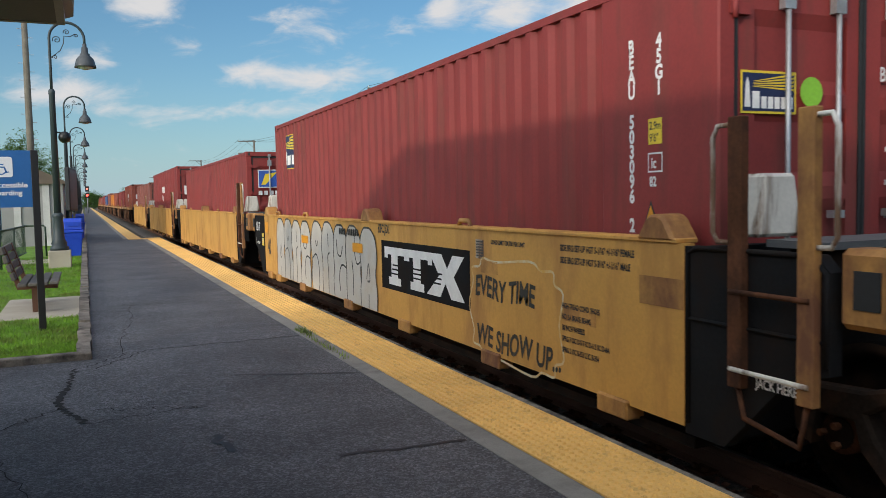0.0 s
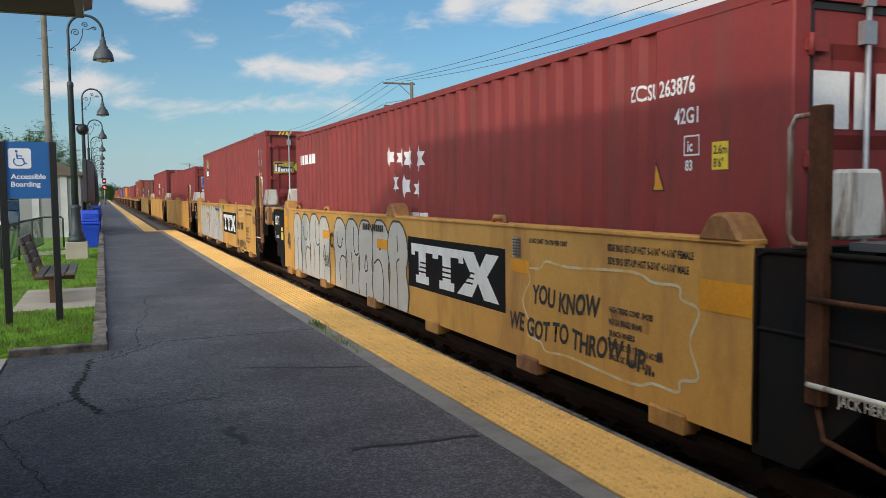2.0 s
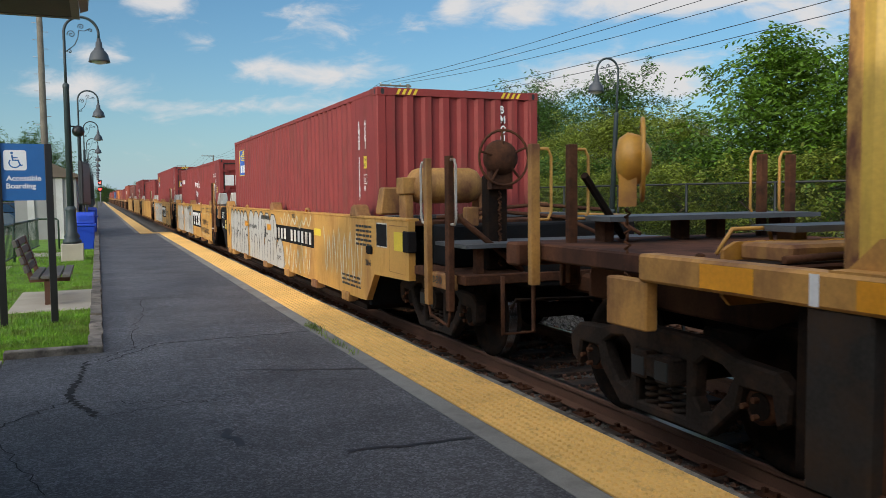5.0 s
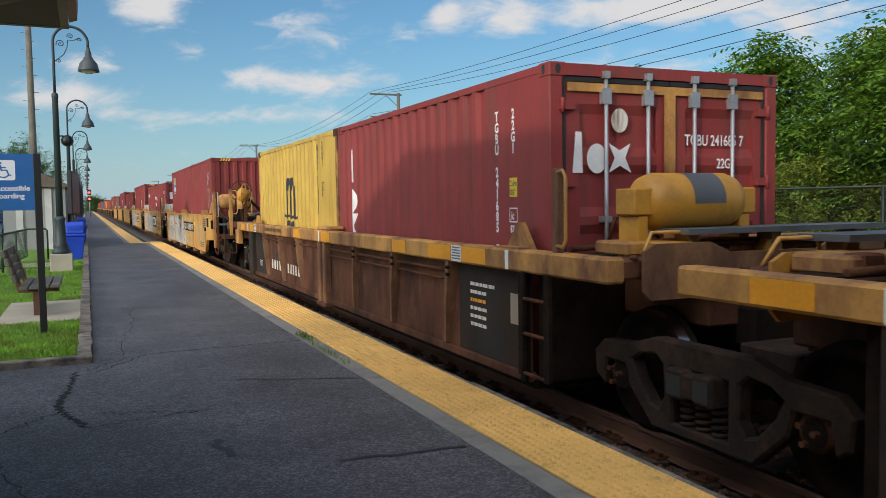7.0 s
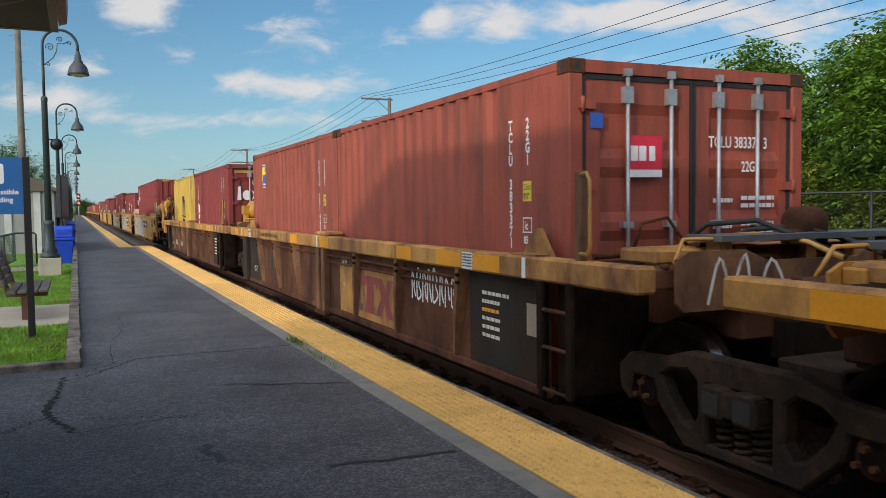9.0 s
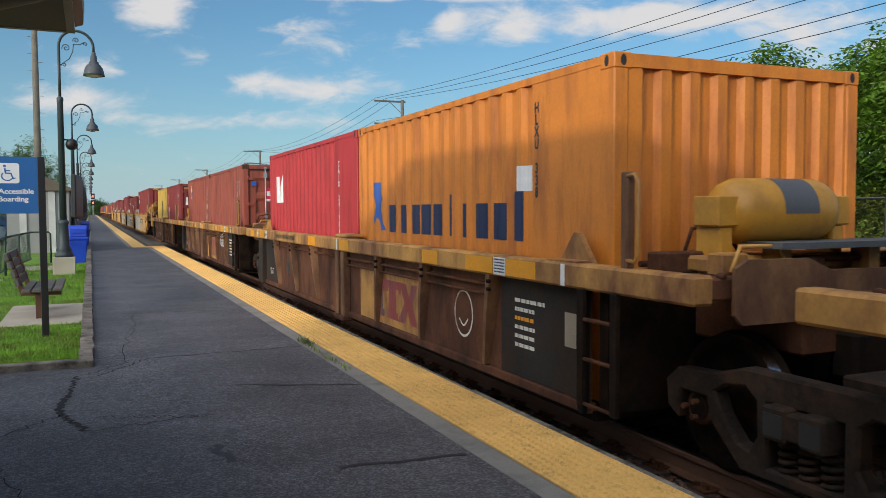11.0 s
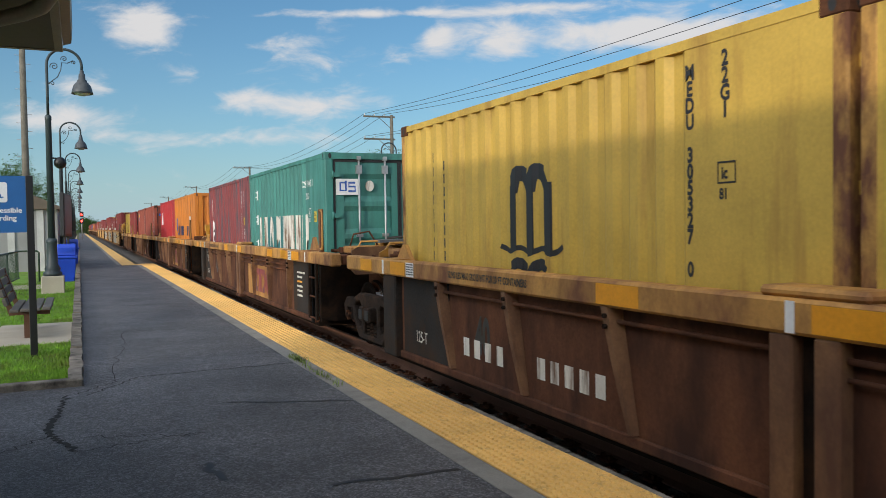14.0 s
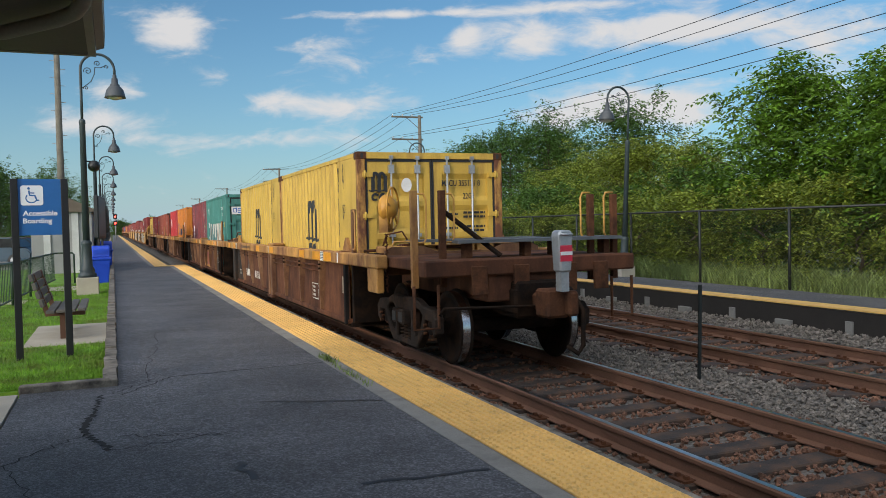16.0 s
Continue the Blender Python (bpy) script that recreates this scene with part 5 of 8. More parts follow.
boxW = container(BOX20, H86, "worn_red", True, -80.60 - 3.03, "worn red container with grey scuffs along its side")
boxN = container(BOX20, H86, "teal", True, -92.80 + 3.03, "teal green container with broken white lettering blocks")
boxP = container(BOX20, H86, "yellow_box", True, -96.04 - 3.03, "mustard-yellow container with a large black emblem")
boxQ = container(BOX20, H86, "yellow_box", True, -108.22 + 3.03, "rust-streaked mustard-yellow container with a black emblem")
UNIT = 15.41


# ---------------------------------------------------------------- running gear
WHEELS = []
AXLE = 0.89
WHEEL_R = 0.457


def wheel_profile():
    return [(0.09, -0.10), (0.12, -0.09), (0.13, -0.03), (0.36, -0.012), (0.385, -0.055), (WHEEL_R, -0.06), (WHEEL_R + 0.001, 0.045), (WHEEL_R + 0.028, 0.055), (WHEEL_R + 0.028, 0.075), (0.39, 0.078), (0.365, 0.02), (0.13, 0.02), (0.12, 0.06), (0.09, 0.065)]


def wheelset_meshes():
    out = []
    for sx in (-1, 1):
        bm = bmesh.new()
        prof = [(r, h * -sx) for r, h in wheel_profile()]
        lathe(bm, prof, (sx * 0.745, 0, 0), 40, "x")
        out.append(("wheel", mesh_of("wheel", bm, M["grimy"])))
        bm = bmesh.new()
        lathe(bm, [(WHEEL_R + 0.0025, -0.055), (WHEEL_R + 0.0025, 0.042)], (sx * 0.745, 0, 0), 40, "x")
        for f in [f for f in bm.faces if len(f.verts) > 4]:
            bm.faces.remove(f)
        out.append(("wheel_tread", mesh_of("wheel_tread", bm, M["bright_steel"])))
        bm = bmesh.new()
        lathe(bm, [(0.03, -0.01), (0.115, -0.01), (0.12, 0.07), (0.10, 0.085), (0.03, 0.085)], (sx * 1.03, 0, 0), 20, "x")
        for k in range(3):
            a = k * 2.0944
            rod(bm, (sx * 1.09, 0.06 * math.cos(a), 0.06 * math.sin(a)), (sx * 1.13, 0.06 * math.cos(a), 0.06 * math.sin(a)), 0.02, n=6)
        out.append(("axle_cap", mesh_of("axle_cap", bm, M["rust"])))
    bm = bmesh.new()
    rod(bm, (-1.05, 0, 0), (1.05, 0, 0), 0.085, n=16)
    out.append(("axle", mesh_of("axle", bm, M["grimy"])))
    return out


def spring_coil(bm, c, r, h, turns, wire):
    pts = []
    n = turns * 10
    for i in range(n + 1):
        a = 2 * math.pi * i / 10
        pts.append((c[0] + r * math.cos(a), c[1] + r * math.sin(a), c[2] + h * i / n))
    pipe(bm, pts, wire, 6)


def side_frame_mesh(sx):
    """A cast truck side frame with its two windows and the spring opening between."""
    bm = bmesh.new()
    outer = [(-1.16, 0.42), (-1.18, 0.60), (-1.06, 0.70), (-0.72, 0.72), (-0.45, 0.80), (0.45, 0.80), (0.72, 0.72), (1.06, 0.70), (1.18, 0.60), (1.16, 0.42), (1.06, 0.36), (1.02, 0.55), (0.78, 0.55), (0.74, 0.40), (0.48, 0.16), (-0.48, 0.16), (-0.74, 0.40), (-0.78, 0.55), (-1.02, 0.55), (-1.06, 0.36)]
    win = [(0.70, 0.60), (0.60, 0.66), (0.44, 0.68), (0.36, 0.62), (0.35, 0.40), (0.41, 0.31), (0.50, 0.33), (0.64, 0.48)]
    holes = [[(-p[0], p[1]) for p in win], win, [(-0.26, 0.24), (0.26, 0.24), (0.26, 0.62), (-0.26, 0.62)]]
    edges = []
    for loop in [outer] + holes:
        vs = [bm.verts.new((0, p[0], p[1])) for p in loop]
        edges += [bm.edges.new((vs[i], vs[(i + 1) % len(vs)])) for i in range(len(vs))]
    bmesh.ops.triangle_fill(bm, use_beauty=True, edges=edges)
    r = bmesh.ops.extrude_face_region(bm, geom=bm.faces[:])
    for v in [g for g in r["geom"] if isinstance(g, bmesh.types.BMVert)]:
        v.co.x += 0.12
    for v in bm.verts:
        v.co.x += sx * 1.03 - 0.06
    edge = [e for e in bm.edges if len(e.link_faces) == 2 and e.calc_face_angle(0) > 0.5]
    bmesh.ops.bevel(bm, geom=edge, offset=0.018, segments=1, affect="EDGES", clamp_overlap=True)
    return mesh_of("side_frame", bm, M["truck_iron"])


WS = wheelset_meshes()
SF = [side_frame_mesh(-1), side_frame_mesh(1)]
bm = bmesh.new()
for cx in (-1.03, 1.03):
    for oy in (-0.15, 0.0, 0.15):
        spring_coil(bm, (cx + 0.02, oy, 0.23), 0.062, 0.24, 5, 0.016)
SPR = mesh_of("spring_nest", bm, M["truck_iron"])
bm = bmesh.new()
box(bm, -1.17, 1.17, -0.22, 0.22, 0.46, 0.62)
box(bm, -0.5, 0.5, -0.26, 0.26, 0.5, 0.74)
for sx in (-1.12, 1.12):
    for oy in (-0.13, 0.13):
        box(bm, sx - 0.06, sx + 0.06, oy - 0.085, oy + 0.085, 0.44, 0.64)
bevel(bm, 0.015)
BOL = mesh_of("bolster", bm, M["truck_iron"])
# thin black plate stands in for the shaded pocket in the bolster end
bm = bmesh.new()
box(bm, -0.006, 0.006, -0.07, 0.07, 0.47, 0.60)
POCK = mesh_of("bolster_pocket", bm, M["rubber"])


def bogie(car, y0):
    for me in SF:
        share("side_frame", me, car, pose(0, y0, 0))
    share("spring_nest", SPR, car, pose(0, y0, 0))
    share("bolster", BOL, car, pose(0, y0, 0))
    for px in (-1.181, 1.181):
        for py in (-0.13, 0.13):
            share("bolster_pocket", POCK, car, pose(px, y0 + py, 0))
    for sy in (-1, 1):
        ws = tagged(new("wheelset"), "pair of grimy steel wheels with bright treads")
        ws.parent = car
        ws.matrix_basis = pose(0, y0 + sy * AXLE, WHEEL_R)
        for nm, me in WS:
            share(nm, me, ws, Matrix())
        WHEELS.append((ws, y0 + sy * AXLE))


def bm_box(*dims, bev=0.0):
    bm = bmesh.new()
    box(bm, *dims)
    if bev:
        bevel(bm, bev)
    return bm


def ladder_posts(car, ya, yb, x, z0, z1, mats, foot=0.35, rungs=(0.62, 1.0, 1.22)):
    """Two upright posts with grab loops, and rungs between them."""
    for y, mt in ((ya, mats[0]), (yb, mats[1])):
        part("ladder_post", bm_box(x - 0.03, x + 0.03, y - 0.05, y + 0.05, z0, z1, bev=0.006), M[mt], car)
        bm = bmesh.new()
        d = 0.19 if y == ya else -0.16
        pipe(bm, [(x, y, z1 - 0.04), (x, y + d * 0.8, z1 - 0.04), (x, y + d, z1 - 0.10), (x, y + d, z1 - 0.62), (x, y + d * 0.8, z1 - 0.67), (x, y, z1 - 0.67)], 0.014)
        part("grab_loop", bm, M["worn_white"], car)
    for z in rungs:
        if z > z0:
            bm = bmesh.new()
            rod(bm, (x - 0.03, ya + 0.03, z), (x - 0.03, yb - 0.03, z), 0.014, n=8)
            part("rung", bm, M["worn_white"] if z < 1 else M["rust"], car)
    bm = bmesh.new()
    pipe(bm, [(x, ya, z0 + 0.02), (x, ya - 0.05, foot), (x, yb + 0.05, foot - 0.06), (x, yb, z0 + 0.02)], 0.016)
    part("step_stirrup", bm, M["rust"], car)


def coupler(car, y, sy):
    bm = bmesh.new()
    box(bm, -0.09, 0.09, *sorted((y - sy * 0.9, y - sy * 0.15)), 0.72, 0.92)
    box(bm, -0.17, 0.13, *sorted((y - sy * 0.3, y)), 0.66, 0.99)
    box(bm, 0.05, 0.19, *sorted((y - sy * 0.05, y + sy * 0.10)), 0.68, 0.97)
    bevel(bm, 0.03)
    part("coupler", bm, M["rust"], car, "rusty cast knuckle coupler")


def brake_wheel(car, x, y, z, mt, turn=0):
    wheel = tagged(new("brake_wheel"), "spoked hand brake wheel with its gear housing")
    wheel.parent = car
    wheel.matrix_basis = pose(x, y, z, 0, 0, turn)
    bm = bmesh.new()
    pts = [(0.28 * math.cos(a * math.pi / 12), 0, 0.28 * math.sin(a * math.pi / 12)) for a in range(25)]
    pipe(bm, pts, 0.014)
    part("wheel_rim", bm, M[mt], wheel)
    for k in range(5):
        a = k * 2 * math.pi / 5 + 0.4
        bm = bmesh.new()
        rod(bm, (0, 0, 0), (0.28 * math.cos(a), 0, 0.28 * math.sin(a)), 0.013, n=6)
        part("spoke", bm, M[mt], wheel)
    bm = bmesh.new()
    lathe(bm, [(0.05, -0.06), (0.10, -0.04), (0.17, 0.02), (0.19, 0.10), (0.15, 0.16), (0.05, 0.18)], (0, 0, 0), 18, "y")
    box(bm, -0.12, 0.12, 0.04, 0.16, -0.32, 0.0)
    part("gear_housing", bm, M[mt], wheel)
    bm = bmesh.new()
    for i in range(14):
        zz = -0.34 - i * 0.055
        pipe(bm, [(0.02 * (i % 2), 0.1 + 0.02 * ((i + 1) % 2), zz), (-0.02 * (i % 2), 0.1 - 0.02 * ((i + 1) % 2), zz - 0.03), (0.02 * (i % 2), 0.1 + 0.02 * ((i + 1) % 2), zz - 0.06)], 0.011, 5)
    part("brake_chain", bm, M["rust"], wheel)


def air_tank(car, y, mt="car_yellow", xc=-0.42, zc=1.74):
    bm = bmesh.new()
    lathe(bm, [(0.05, -0.46), (0.14, -0.45), (0.19, -0.41), (0.218, -0.33), (0.218, 0.33), (0.19, 0.41), (0.14, 0.45), (0.05, 0.46)], (xc, y, zc), 28, "x")
    part("air_tank", bm, M[mt], car, "yellow cylindrical air tank")
    if zc < 1.8:
        bm = bmesh.new()
        n, rows = 9, []
        for i in range(n + 1):
            a = radians(100 + 85 * i / n)
            rows.append([bm.verts.new((xc + dx_, y + 0.2195 * math.cos(a), zc + 0.2195 * math.sin(a))) for dx_ in (-0.10, 0.20)])
        for a, b in zip(rows, rows[1:]):
            bm.faces.new((a[0], a[1], b[1], b[0])).smooth = True
        part("tank_plate", bm, M["board_grey"], car, "dark printed panel")
    for x in (xc - 0.50, xc + 0.48):
        bm = bmesh.new()
        box(bm, x - 0.05, x + 0.05, y - 0.12, y + 0.12, 1.34, zc - 0.10)
        box(bm, x - 0.09, x + 0.09, y - 0.14, y + 0.10, zc - 0.10, zc + 0.10)
        bevel(bm, 0.01)
        part("tank_bracket", bm, M[mt], car)


def hoses(car, y, seed):
    rnd = random.Random(seed)
    for i in range(3):
        x0 = rnd.uniform(-0.2, 0.3)
        bm = bmesh.new()
        pipe(bm, [(x0 - 0.3, y + 0.5, 1.42), (x0 - 0.2, y + 0.3, 1.50 + 0.05 * i), (x0, y, 1.53 + 0.05 * i), (x0 + 0.15, y - 0.35, 1.48), (x0 + 0.2, y - 0.6, 1.38)], 0.02)
        part("air_hose", bm, M["rubber"] if i else M["car_yellow"], car)
    bm = bmesh.new()
    lathe(bm, [(0.05, -0.14), (0.13, -0.12), (0.13, 0.12), (0.05, 0.14)], (0.35, y, 1.60), 14, "x")
    box(bm, 0.2, 0.5, y - 0.1, y + 0.1, 1.38, 1.56)
    bevel(bm, 0.015)
    part("brake_valve", bm, M["rust"], car)


GROUP_CAR = "well cars of the train"


# ---------------------------------------------------------------- smooth-sided well car units
def hook(car, y, big):
    for sx in (-1, 1):
        bm = bmesh.new()
        if big:
            slab(bm, [(y - 0.19, 1.46), (y - 0.09, 1.60), (y - 0.04, 1.625), (y + 0.04, 1.625), (y + 0.09, 1.60), (y + 0.19, 1.46)], "x", *sorted((sx * 1.30, sx * 1.505)))
            bevel(bm, 0.02)
        else:
            pipe(bm, [(sx * 1.44, y - 0.14, 1.46), (sx * 1.44, y - 0.09, 1.53), (sx * 1.44, y + 0.09, 1.53), (sx * 1.44, y + 0.14, 1.46)], 0.022)
        part("container_guide", bm, M["car_dirty"], car)


def smooth_unit(s, label, tail=False):
    car = thing("well_car", label, "railway car", GROUP_CAR)
    back = -7.93 if tail else -6.1
    for sx in (-1, 1):
        bm = bmesh.new()
        out = [(6.1, 0.37), (6.1, 1.455), (back, 1.455)]
        out += [(-7.93, 0.78), (-6.68, 0.75), (-6.33, 0.38), (-6.1, 0.37)] if tail else [(-6.1, 0.37)]
        slab(bm, out, "x", *sorted((sx * 1.40, sx * 1.48)))
        part("side_wall", bm, M["car_yellow"], car)
        bm = bm_box(*sorted((sx * 1.33, sx * 1.495)), back + 0.05, 6.05, 1.452, 1.482, bev=0.006)
        part("top_lip", bm, M["car_yellow"], car)
        for sy in ((1,) if tail else (1, -1)):
            bm = bmesh.new()
            slab(bm, [(sy * p[0], p[1]) for p in ((6.1, 0.33), (6.1, 1.44), (7.04, 1.44), (7.12, 1.36), (7.12, 0.86), (6.86, 0.78), (6.42, 0.33))], "x", *sorted((sx * 1.39, sx * 1.472)))
            part("end_panel", bm, M["car_black"], car, "black end panel")
            bm = bmesh.new()
            pipe(bm, [(sx * 1.475, sy * 6.13, 0.40), (sx * 1.475, sy * 6.13, 1.40), (sx * 1.475, sy * 6.2, 1.435), (sx * 1.475, sy * 7.02, 1.435), (sx * 1.475, sy * 7.10, 1.35), (sx * 1.475, sy * 7.10, 0.9)], 0.016, 6)
            rod(bm, (sx * 1.475, sy * 6.14, 1.02), (sx * 1.475, sy * 7.1, 1.02), 0.012, n=6)
            part("panel_rim", bm, M["car_black"], car)
        for i, y in enumerate((5.6, 4.9, 3.1, 0.6, -1.5, -3.6, -5.4)):
            part("jacking_pad", bm_box(*sorted((sx * 1.36, sx * 1.51)), y - 0.17, y + 0.17, 0.27, 0.40, bev=0.012), M["car_dirty"], car)
    for y, big in ((5.8, True), (5.0, False), (3.0, False), (-0.2, True), (-3.0, False), (-5.85, True)):
        hook(car, y, big)
    part("well_floor", bm_box(-1.4, 1.4, -6.1, 6.1, 0.22, 0.29), M["grimy"], car)
    for sy in (-1, 1):
        part("bulkhead", bm_box(-1.39, 1.39, *sorted((sy * 6.16, sy * 6.26)), 0.3, 1.44), M["car_black"], car)
        part("end_sill", bm_box(-0.7, 0.7, *sorted((sy * 6.26, sy * (9.3 if tail and sy < 0 else 7.45))), 0.80, 1.18, bev=0.02), M["car_black"], car)
        part("end_bracket", bm_box(-1.46, -1.26, *sorted((sy * 7.15, sy * 7.46)), 1.10, 1.48, bev=0.03), M["car_dirty"], car, "yellow end bracket")
        # black plate on the bracket paints the dark of its opening
        part("painted_bracket_pocket", bm_box(-1.466, -1.46, *sorted((sy * 7.24, sy * 7.38)), 1.20, 1.38), M["rubber"], car)
        part("walkway", bm_box(-1.3, 1.3, *sorted((sy * 6.55, sy * 6.95)), 1.45, 1.49), M["grating"], car, "grey walkway grating")
        part("walkway_beam", bm_box(-1.2, 1.2, *sorted((sy * 6.62, sy * 6.88)), 1.18, 1.45), M["grimy"], car)
        bm = bmesh.new()
        slab(bm, [(-1.35, 1.50), (-1.29, 1.85), (-1.07, 1.85), (-1.01, 1.50)], "y", *sorted((sy * 6.34, sy * 6.54)))
        bevel(bm, 0.02)
        part("connector_housing", bm, M["car_dirty"] if tail and sy < 0 else M["worn_white"], car, "rust-stained connector housing")
    if not tail:
        ladder_posts(car, -6.55, -7.02, -1.50, 0.70, 2.15, ("rust", "car_dirty"), 0.54, (0.80, 1.22))
    else:
        part("end_deck", bm_box(-1.42, 1.42, -9.32, -7.94, 0.86, 0.96, bev=0.01), M["rust"], car)
        part("end_body", bm_box(-1.2, 1.2, -8.46, -7.94, 0.96, 1.42, bev=0.02), M["car_black"], car)
        part("side_pocket", bm_box(-1.51, -1.40, -7.98, -7.80, 1.10, 1.34, bev=0.012), M["car_black"], car)
        part("corner_block", bm_box(-1.48, -1.40, -9.12, -8.60, 0.79, 0.95, bev=0.012), M["car_dirty"], car, "yellow corner block")
        car_text_end = letters("B-END", 0.10, 0.8, 0.002)[0]
        part("lettering", on_side(car_text_end, -8.66, 0.84, -1.483), M["marker"], car)
        part("walkway", bm_box(-1.4, 1.2, -9.3, -8.52, 1.22, 1.26), M["grating"], car, "grey walkway grating")
        for x in (-1.2, 0.0, 1.0):
            part("walkway_post", bm_box(x - 0.04, x + 0.04, -9.2, -9.12, 0.96, 1.22), M["rust"], car)
        for x in (-0.5, 0.5):
            part("deck_stanchion", bm_box(x - 0.05, x + 0.05, -9.30, -9.22, 0.96, 1.22, bev=0.008), M["grimy"], car)
        ladder_posts(car, -8.57, -9.14, -1.5, 0.60, 2.13, ("car_dirty", "rust"), 0.50, ())
        brake_wheel(car, -0.85, -9.05, 2.12, "rust", 0)
        part("brake_stand", bm_box(-0.98, -0.74, -8.92, -8.78, 0.96, 1.95, bev=0.02), M["grimy"], car)
        part("chain_guard", bm_box(-1.16, -1.02, -8.82, -8.70, 1.42, 1.62, bev=0.015), M["car_dirty"], car)
        for x, z in ((-0.3, 1.48), (0.2, 1.56)):
            bm = bmesh.new()
            pipe(bm, [(x - 0.7, -7.6, z), (x, -7.9, z + 0.06), (x + 0.5, -8.5, z), (x + 0.6, -9.1, 1.30)], 0.022)
            part("brake_pipe", bm, M["rust"], car)
        part("tank_shelf", bm_box(-1.3, 0.6, -7.55, -6.95, 1.38, 1.44, bev=0.01), M["rust"], car)
        air_tank(car, -7.22, "car_dirty", -0.74, 1.86)
        coupler(car, -9.85, -1)
        bm = bmesh.new()
        rod(bm, (-1.47, -9.14, 1.58), (-0.70, -9.16, 0.97), 0.03, n=8)
        part("brace", bm, M["rust"], car)
    bogie(car, -7.71)
    return on_train(car, s)


# ---------------------------------------------------------------- ribbed well car units
def ribbed_unit(s, label, tank=False, head=False, tail=False):
    car = thing("well_car", label, "railway car", GROUP_CAR)
    f_end = 9.35 if head else 7.40
    chord_f, chord_r = 7.42, -7.85 if tail else -7.28
    for sx in (-1, 1):
        part("top_chord", bm_box(*sorted((sx * 1.34, sx * 1.50)), chord_r, chord_f, 1.185, 1.365, bev=0.018), M["car_dirty"], car, "yellow-tan top beam")
        bm = bmesh.new()
        slab(bm, [(6.08, 0.31), (6.08, 1.19), (-6.06, 1.19), (-6.06, 0.31)], "x", *sorted((sx * 1.37, sx * 1.39)))
        part("side_sheet", bm, M["car_rust"], car, "rusted brown side sheet")
        part("bottom_sill", bm_box(*sorted((sx * 1.33, sx * 1.42)), -6.06, 6.08, 0.27, 0.35, bev=0.01), M["car_rust"], car)
        for lo, hi, z0 in ((-5.98, -4.70, 0.355), (4.42, 5.62, 0.355))[1 if tail else 0:]:
            part("end_panel", bm_box(*sorted((sx * 1.388, sx * 1.40)), lo, hi, z0, 1.18), M["panel_grey"], car, "dark painted end panel")
        for y in (-4.62, -3.04, -1.55, 1.70, 3.12, 4.52):
            bm = bmesh.new()
            a, b = [], []
            for z, d, w in ((1.19, 0.112, 0.062), (0.80, 0.095, 0.050), (0.36, 0.055, 0.038)):
                foot = y - math.copysign(0.20 * (1.19 - z) / 0.83, y)
                a.append([bm.verts.new((sx * (1.385 + dd), foot + ww, z)) for dd, ww in ((0, w), (d, w * 0.6), (d, -w * 0.6), (0, -w))])
            for q0, q1 in zip(a, a[1:]):
                for k in range(3):
                    bm.faces.new((q0[k], q0[k + 1], q1[k + 1], q1[k]))
            bm.faces.new(a[-1])
            part("rib", bm, M["car_rib"], car)
            for oz in (1.13, 1.06):
                bm = bmesh.new()
                rod(bm, (sx * 1.48, y - 0.02, oz), (sx * 1.515, y - 0.02, oz), 0.018, n=6)
                part("rib_bolt", bm, M["grimy"], car)
        for y in (-0.07, 0.21):
            part("centre_rib", bm_box(*sorted((sx * 1.385, sx * 1.49)), y - 0.075, y + 0.075, 0.27, 1.185, bev=0.012), M["car_rib"], car)
        # dark strip paints the shade between the two centre ribs
        part("centre_gap_shade", bm_box(*sorted((sx * 1.385, sx * 1.41)), 0.006, 0.134, 0.30, 1.185), M["grimy"], car)
        part("centre_foot", bm_box(*sorted((sx * 1.36, sx * 1.51)), -0.17, 0.31, 0.22, 0.29, bev=0.012), M["car_rust"], car)
        bm = bmesh.new()
        pipe(bm, [(sx * 1.43, -4.6, 1.09), (sx * 1.43, -0.15, 1.09)], 0.018, 6)
        part("side_pipe", bm, M["car_rust"], car)
        bm = bmesh.new()
        pipe(bm, [(sx * 1.43, -4.6, 1.00), (sx * 1.43, -0.15, 1.00)], 0.014, 6)
        part("side_pipe", bm, M["car_rust"], car)
        bm = bmesh.new()
        pipe(bm, [(sx * 1.43, 0.28, 1.09), (sx * 1.43, 4.5, 1.09)], 0.016, 6)
        part("side_pipe", bm, M["car_rust"], car)
        part("end_leg", bm_box(*sorted((sx * 1.37, sx * 1.48)), 5.70, 6.08, 0.27, 1.19, bev=0.015), M["panel_grey"], car)
        part("end_leg", bm_box(*sorted((sx * 1.37, sx * 1.45)), -6.06, -5.98, 0.27, 1.19, bev=0.012), M["car_black"], car)
        for y, h in ((5.75, 0.17), (-5.8, 0.22)):
            bm = bmesh.new()
            slab(bm, [(y - 0.22, 1.36), (y - 0.03, 1.36 + h), (y + 0.03, 1.36 + h), (y + 0.22, 1.36)], "x", *sorted((sx * 1.30, sx * 1.345)))
            box(bm, *sorted((sx * 1.345, sx * 1.48)), y - 0.2, y + 0.2, 1.36, 1.378)
            part("container_guide", bm, M["car_dirty"], car)
        part("centre_cap", bm_box(*sorted((sx * 1.22, sx * 1.46)), -0.28, 0.38, 1.362, 1.42, bev=0.02), M["car_dirty"], car)
